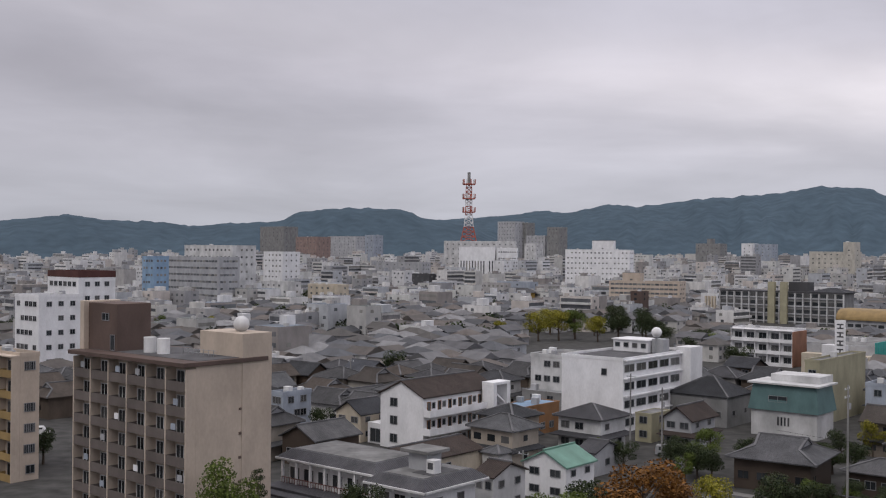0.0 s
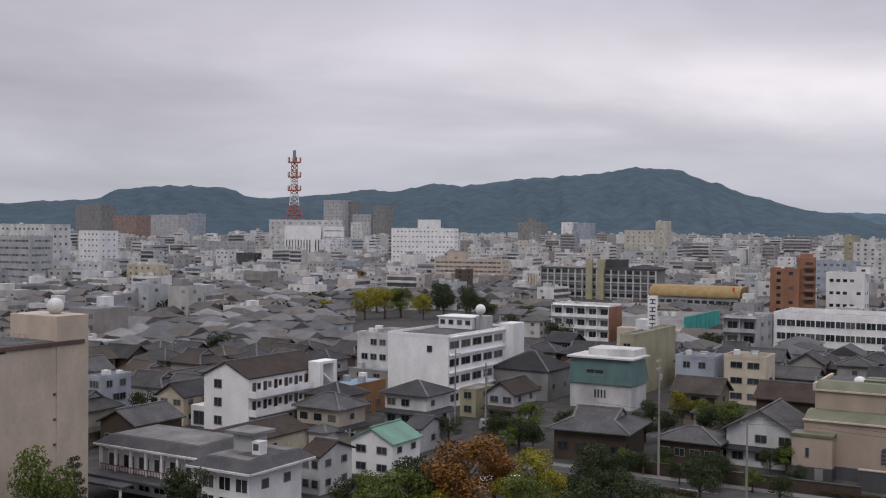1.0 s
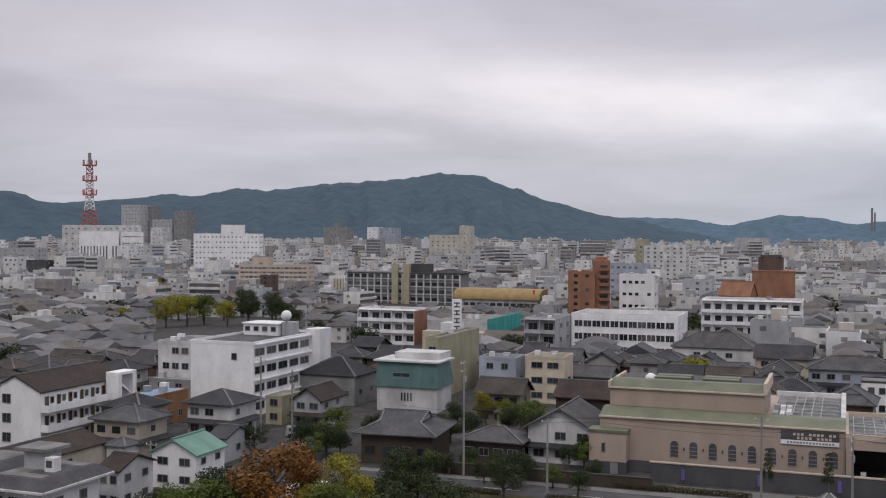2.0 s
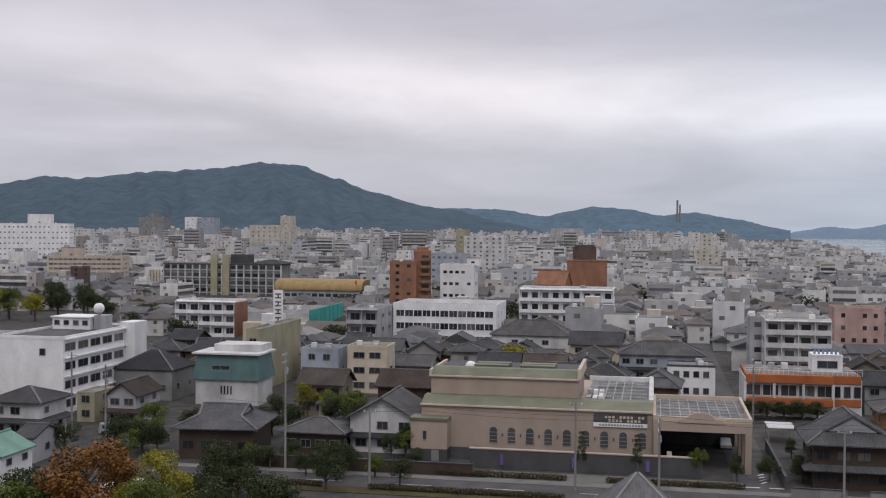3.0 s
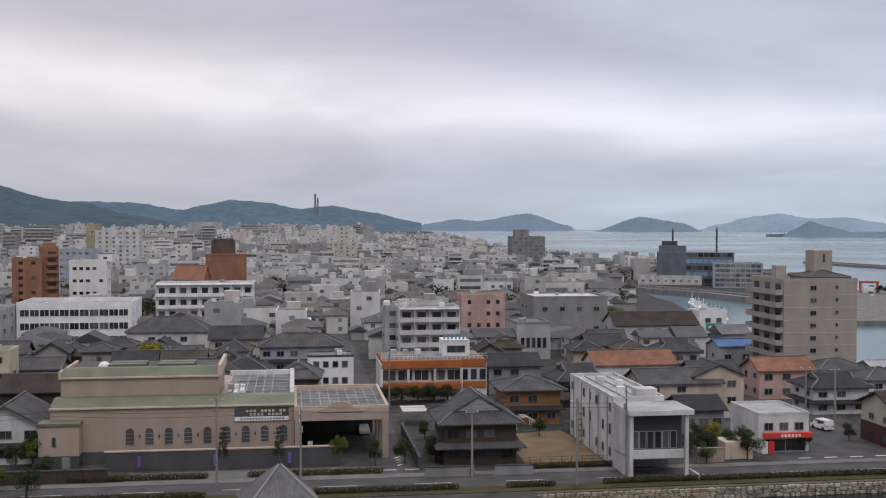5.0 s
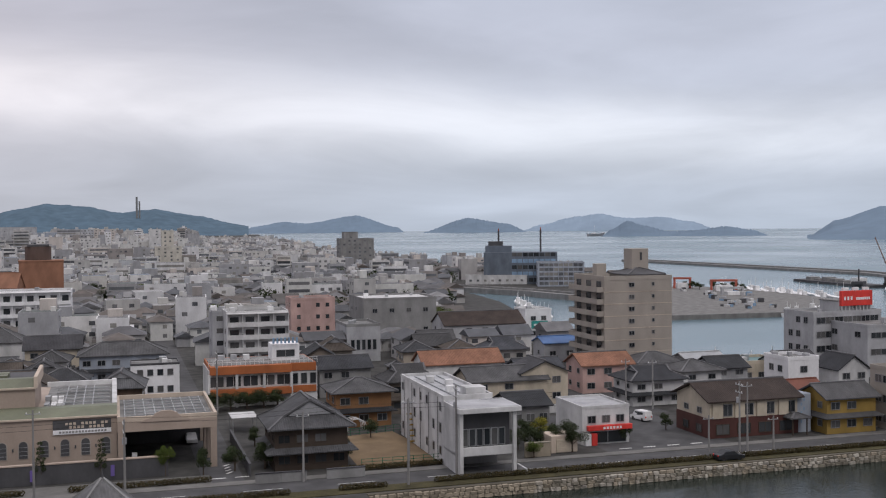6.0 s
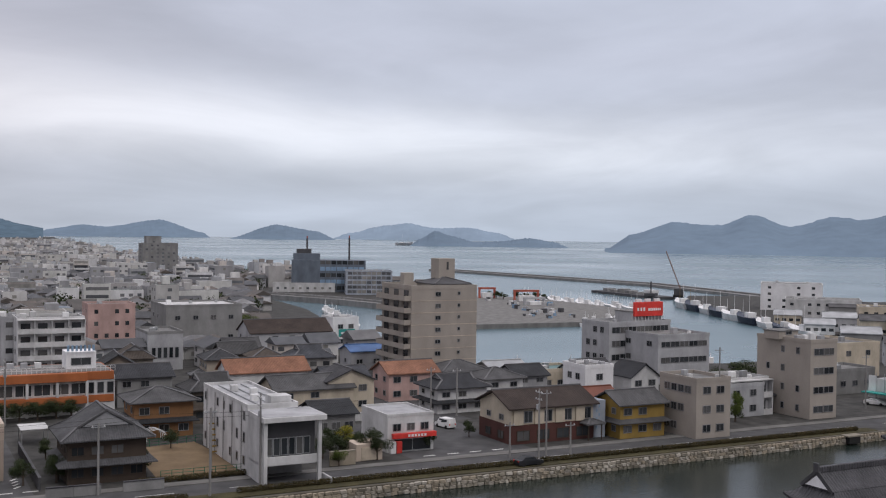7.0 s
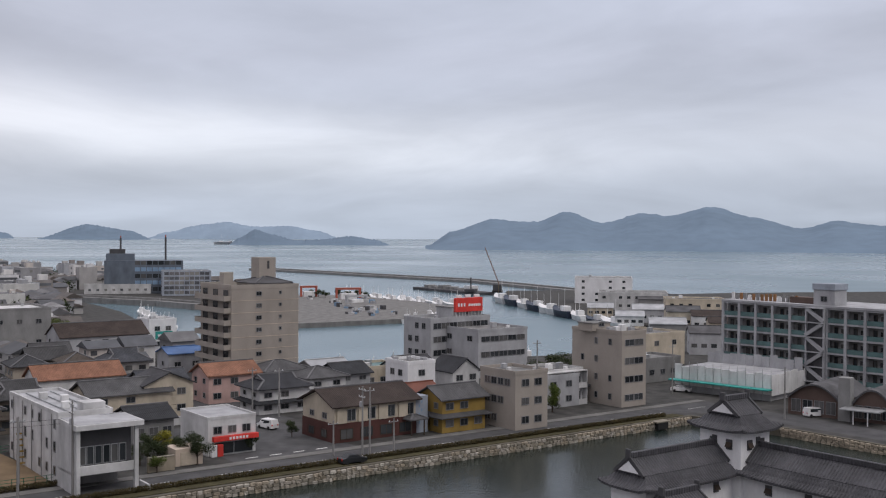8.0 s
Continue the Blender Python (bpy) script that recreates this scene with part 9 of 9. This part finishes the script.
for q in (-0.9, 0.9):
    for p_ in (-0.9, 0.9):
        limb(bm, (2, q, 2 + p_ * 0.3), (-7, q * 0.4, 25 + p_ * 0.3), 0.22, 0.18, 4)
for i in range(9):
    u0, u1 = i / 9, (i + 1) / 9
    limb(bm, (2 - 9 * u0, -0.9, 2 + 23 * u0), (2 - 9 * u1, 0.9, 2 + 23 * u1), 0.12, 0.12, 4)
    limb(bm, (2 - 9 * u0, 0.9, 2 + 23 * u0), (2 - 9 * u1, -0.9, 2 + 23 * u1), 0.12, 0.12, 4)
part("jib", bm, BRNFAR, crane)
pile = thing("pile_driver", 598, 126, 0, 0, "dark pile frame standing on a barge", "pile frame")
box(pile, "frame_leg", 0, 0, 0, 0.7, 0.7, 8, GREYD)
box(pile, "base", 0, 0, 0, 8, 6, 1.5, GREYD)


def boat(x, y, yaw, L_, hull, label):
    ob = thing("fishing_boat", x, y, WATER_Z - 0.3, yaw, label, "boat", "moored boats")
    W_, H_ = L_ * 0.14, L_ * 0.12 + 0.6
    st = [(-0.5, 0.8, 1.0), (-0.2, 1.0, 0.95), (0.15, 1.0, 1.0), (0.38, 0.6, 1.2), (0.5, 0.04, 1.45)]
    vs, fs = [], []
    for u, b, z in st:
        vs += [(u * L_, -b * W_, z * H_), (u * L_, -b * W_ * 0.55, 0), (u * L_, b * W_ * 0.55, 0), (u * L_, b * W_, z * H_)]
    for i in range(4):
        k = i * 4
        fs += [(k, k + 4, k + 5, k + 1), (k + 1, k + 5, k + 6, k + 2), (k + 2, k + 6, k + 7, k + 3), (k + 3, k + 7, k + 4, k)]
    fs += [(0, 1, 2, 3), (19, 18, 17, 16)]
    mesh_part("hull", vs, fs, hull, ob)
    box(ob, "wheelhouse", -L_ * 0.15, 0, H_ * 0.95, L_ * 0.2, W_ * 1.1, 2.0, METALW)
    box(ob, "wheelhouse_window", -L_ * 0.05 + 0.02, 0, H_ * 0.95 + 1.1, 0.06, W_ * 0.9, 0.6, GLASS, bev=0)
    cyl(ob, "mast", -L_ * 0.1, 0, H_, 0.08, L_ * 0.42, METALW, seg=6)
    cyl(ob, "fore_mast", L_ * 0.25, 0, H_, 0.07, L_ * 0.3, OCHRE if L_ > 22 else METALW, seg=6)
    return ob


boat_rng = random.Random(12)
DKHULL = mat("dark_blue_hull", (0.025, 0.035, 0.06), 0.5)
for i in range(9):
    u = i / 8
    boat(404 + 130 * u, 26 + 66 * u + 5, 30 + boat_rng.uniform(-8, 8), boat_rng.uniform(13, 24), DKHULL if i % 2 else METALW, "moored fishing boat with white wheelhouse")
for i in range(8):
    u = i / 7
    boat(405 + 75 * u, 112 - 12 * u + boat_rng.uniform(-2, 2), -10 + boat_rng.uniform(-20, 20), boat_rng.uniform(8, 14), METALW, "small white boat moored at the fishing quay")
for i in range(18):
    u = i / 17
    boat(478 + 66 * u + 6 * (i % 2), 100 + 84 * u, 50 + boat_rng.uniform(-25, 25), boat_rng.uniform(9, 16), METALW, "white trawler moored beyond the fishing quay")
for i in range(12):
    u = i / 11
    boat(248 + 46 * u, 86 - 44 * u + boat_rng.uniform(0, 4), 10 + boat_rng.uniform(-15, 15), boat_rng.uniform(7, 10), METALW if i % 3 else GREYL, "small white boat moored along the inner quay")
for i in range(9):
    boat(349 + i * 7.4, 181 + i * 5.7, 35 + boat_rng.uniform(-15, 15), boat_rng.uniform(7, 11), METALW, "small boat moored in the inner basin")
boat(2531, 1175, -30, 52, GREYL, "pale grey freighter lying far out at sea")
quay_rng = random.Random(21)
for i in range(16):
    q = thing("crate_stack", 412 + quay_rng.uniform(0, 92), 0, 0.2, quay_rng.uniform(0, 90), "stack of pale fish crates and nets on the quay", "crates", "crates on the quay")
    q.location.y = 128 + (q.location.x - 415) * 0.52 + quay_rng.uniform(-14, 14)
    for k in range(3):
        box(q, "crate", quay_rng.uniform(-2.5, 2.5), quay_rng.uniform(-1, 1), 0, 2.2, 1.6, quay_rng.choice((0.8, 1.2, 1.8)), (GREYL, WHITE2, GREYD, BLUEP)[(i + k) % 4], bev=0)
for i in range(7):
    tree("dark", 521 + quay_rng.uniform(-6, 6), 162 + i * 5.5, quay_rng.uniform(3.5, 5), i % 6 + 1, 1.3)
barge = thing("barge", 620, 142, WATER_Z - 1.1, 46, "long dark work barge moored by the breakwater", "barge")
box(barge, "hull", 0, 0, 0, 70, 12, 2.6, GREYD, bev=0.2)
box(barge, "deckhouse", -20, 0, 2.6, 6, 6, 3, METALW)
for i in range(5):
    box(barge, "cargo", -8 + i * 8, 0, 2.6, 5, 6, 1.2 + (i % 3) * 0.5, GREYW)

# ---- clipped hedges along the road ----
hedge_mesh = crown_mesh("foliage", [(-2.8 + i * 0.56, 0.06 * (i % 3 - 1), 0.42, 0.46, 0.95) for i in range(11)], 2600, 0.075, leaf_mat("brown_hedge_leaves", (0.028, 0.030, 0.012), (0.085, 0.062, 0.026)), 31)


def hedge(u, v):
    ob = thing("hedge", *town(u, v), STREET_YAW, "low clipped brown-green hedge beside the road", "hedge", "roadside hedges")
    o = new("foliage", hedge_mesh)
    o.parent = ob
    return ob


for i in range(15):
    if i % 5 != 3:
        hedge(-58 + i * 6.3, 134.6)
for i in range(11):
    if i not in (3, 7):
        hedge(-26 + i * 5.8 + (12 if i > 6 else 0), 144.9)
for i in range(20):
    hedge(43 + i * 5.55, 135.0)
for k, (u, v) in enumerate(((12.0, 146.5), (15.2, 146.5), (72, 146), (76, 146), (80, 146), (84, 146))):
    strip("road_marking", town(u, v)[:2], town(u + 2.0, v)[:2], 0.4, 0.03, MARK, "white stop line painted on asphalt", "road marking")
for k in range(4):
    strip("road_marking", town(14.4, 149 + k * 1.6)[:2], town(15.2, 150 + k * 1.6)[:2], 0.35, 0.03, MARK, "worn white road lettering on asphalt", "road marking")

# ---- overhead wires along the moat road ----
for k in range(4):
    for z_ in (9.6, 9.0):
        a_, b_ = town(-60 + k * 30, 143.2), town(-30 + k * 30, 143.2)
        wire((a_[0], a_[1], z_), (b_[0], b_[1], z_), 0.5)
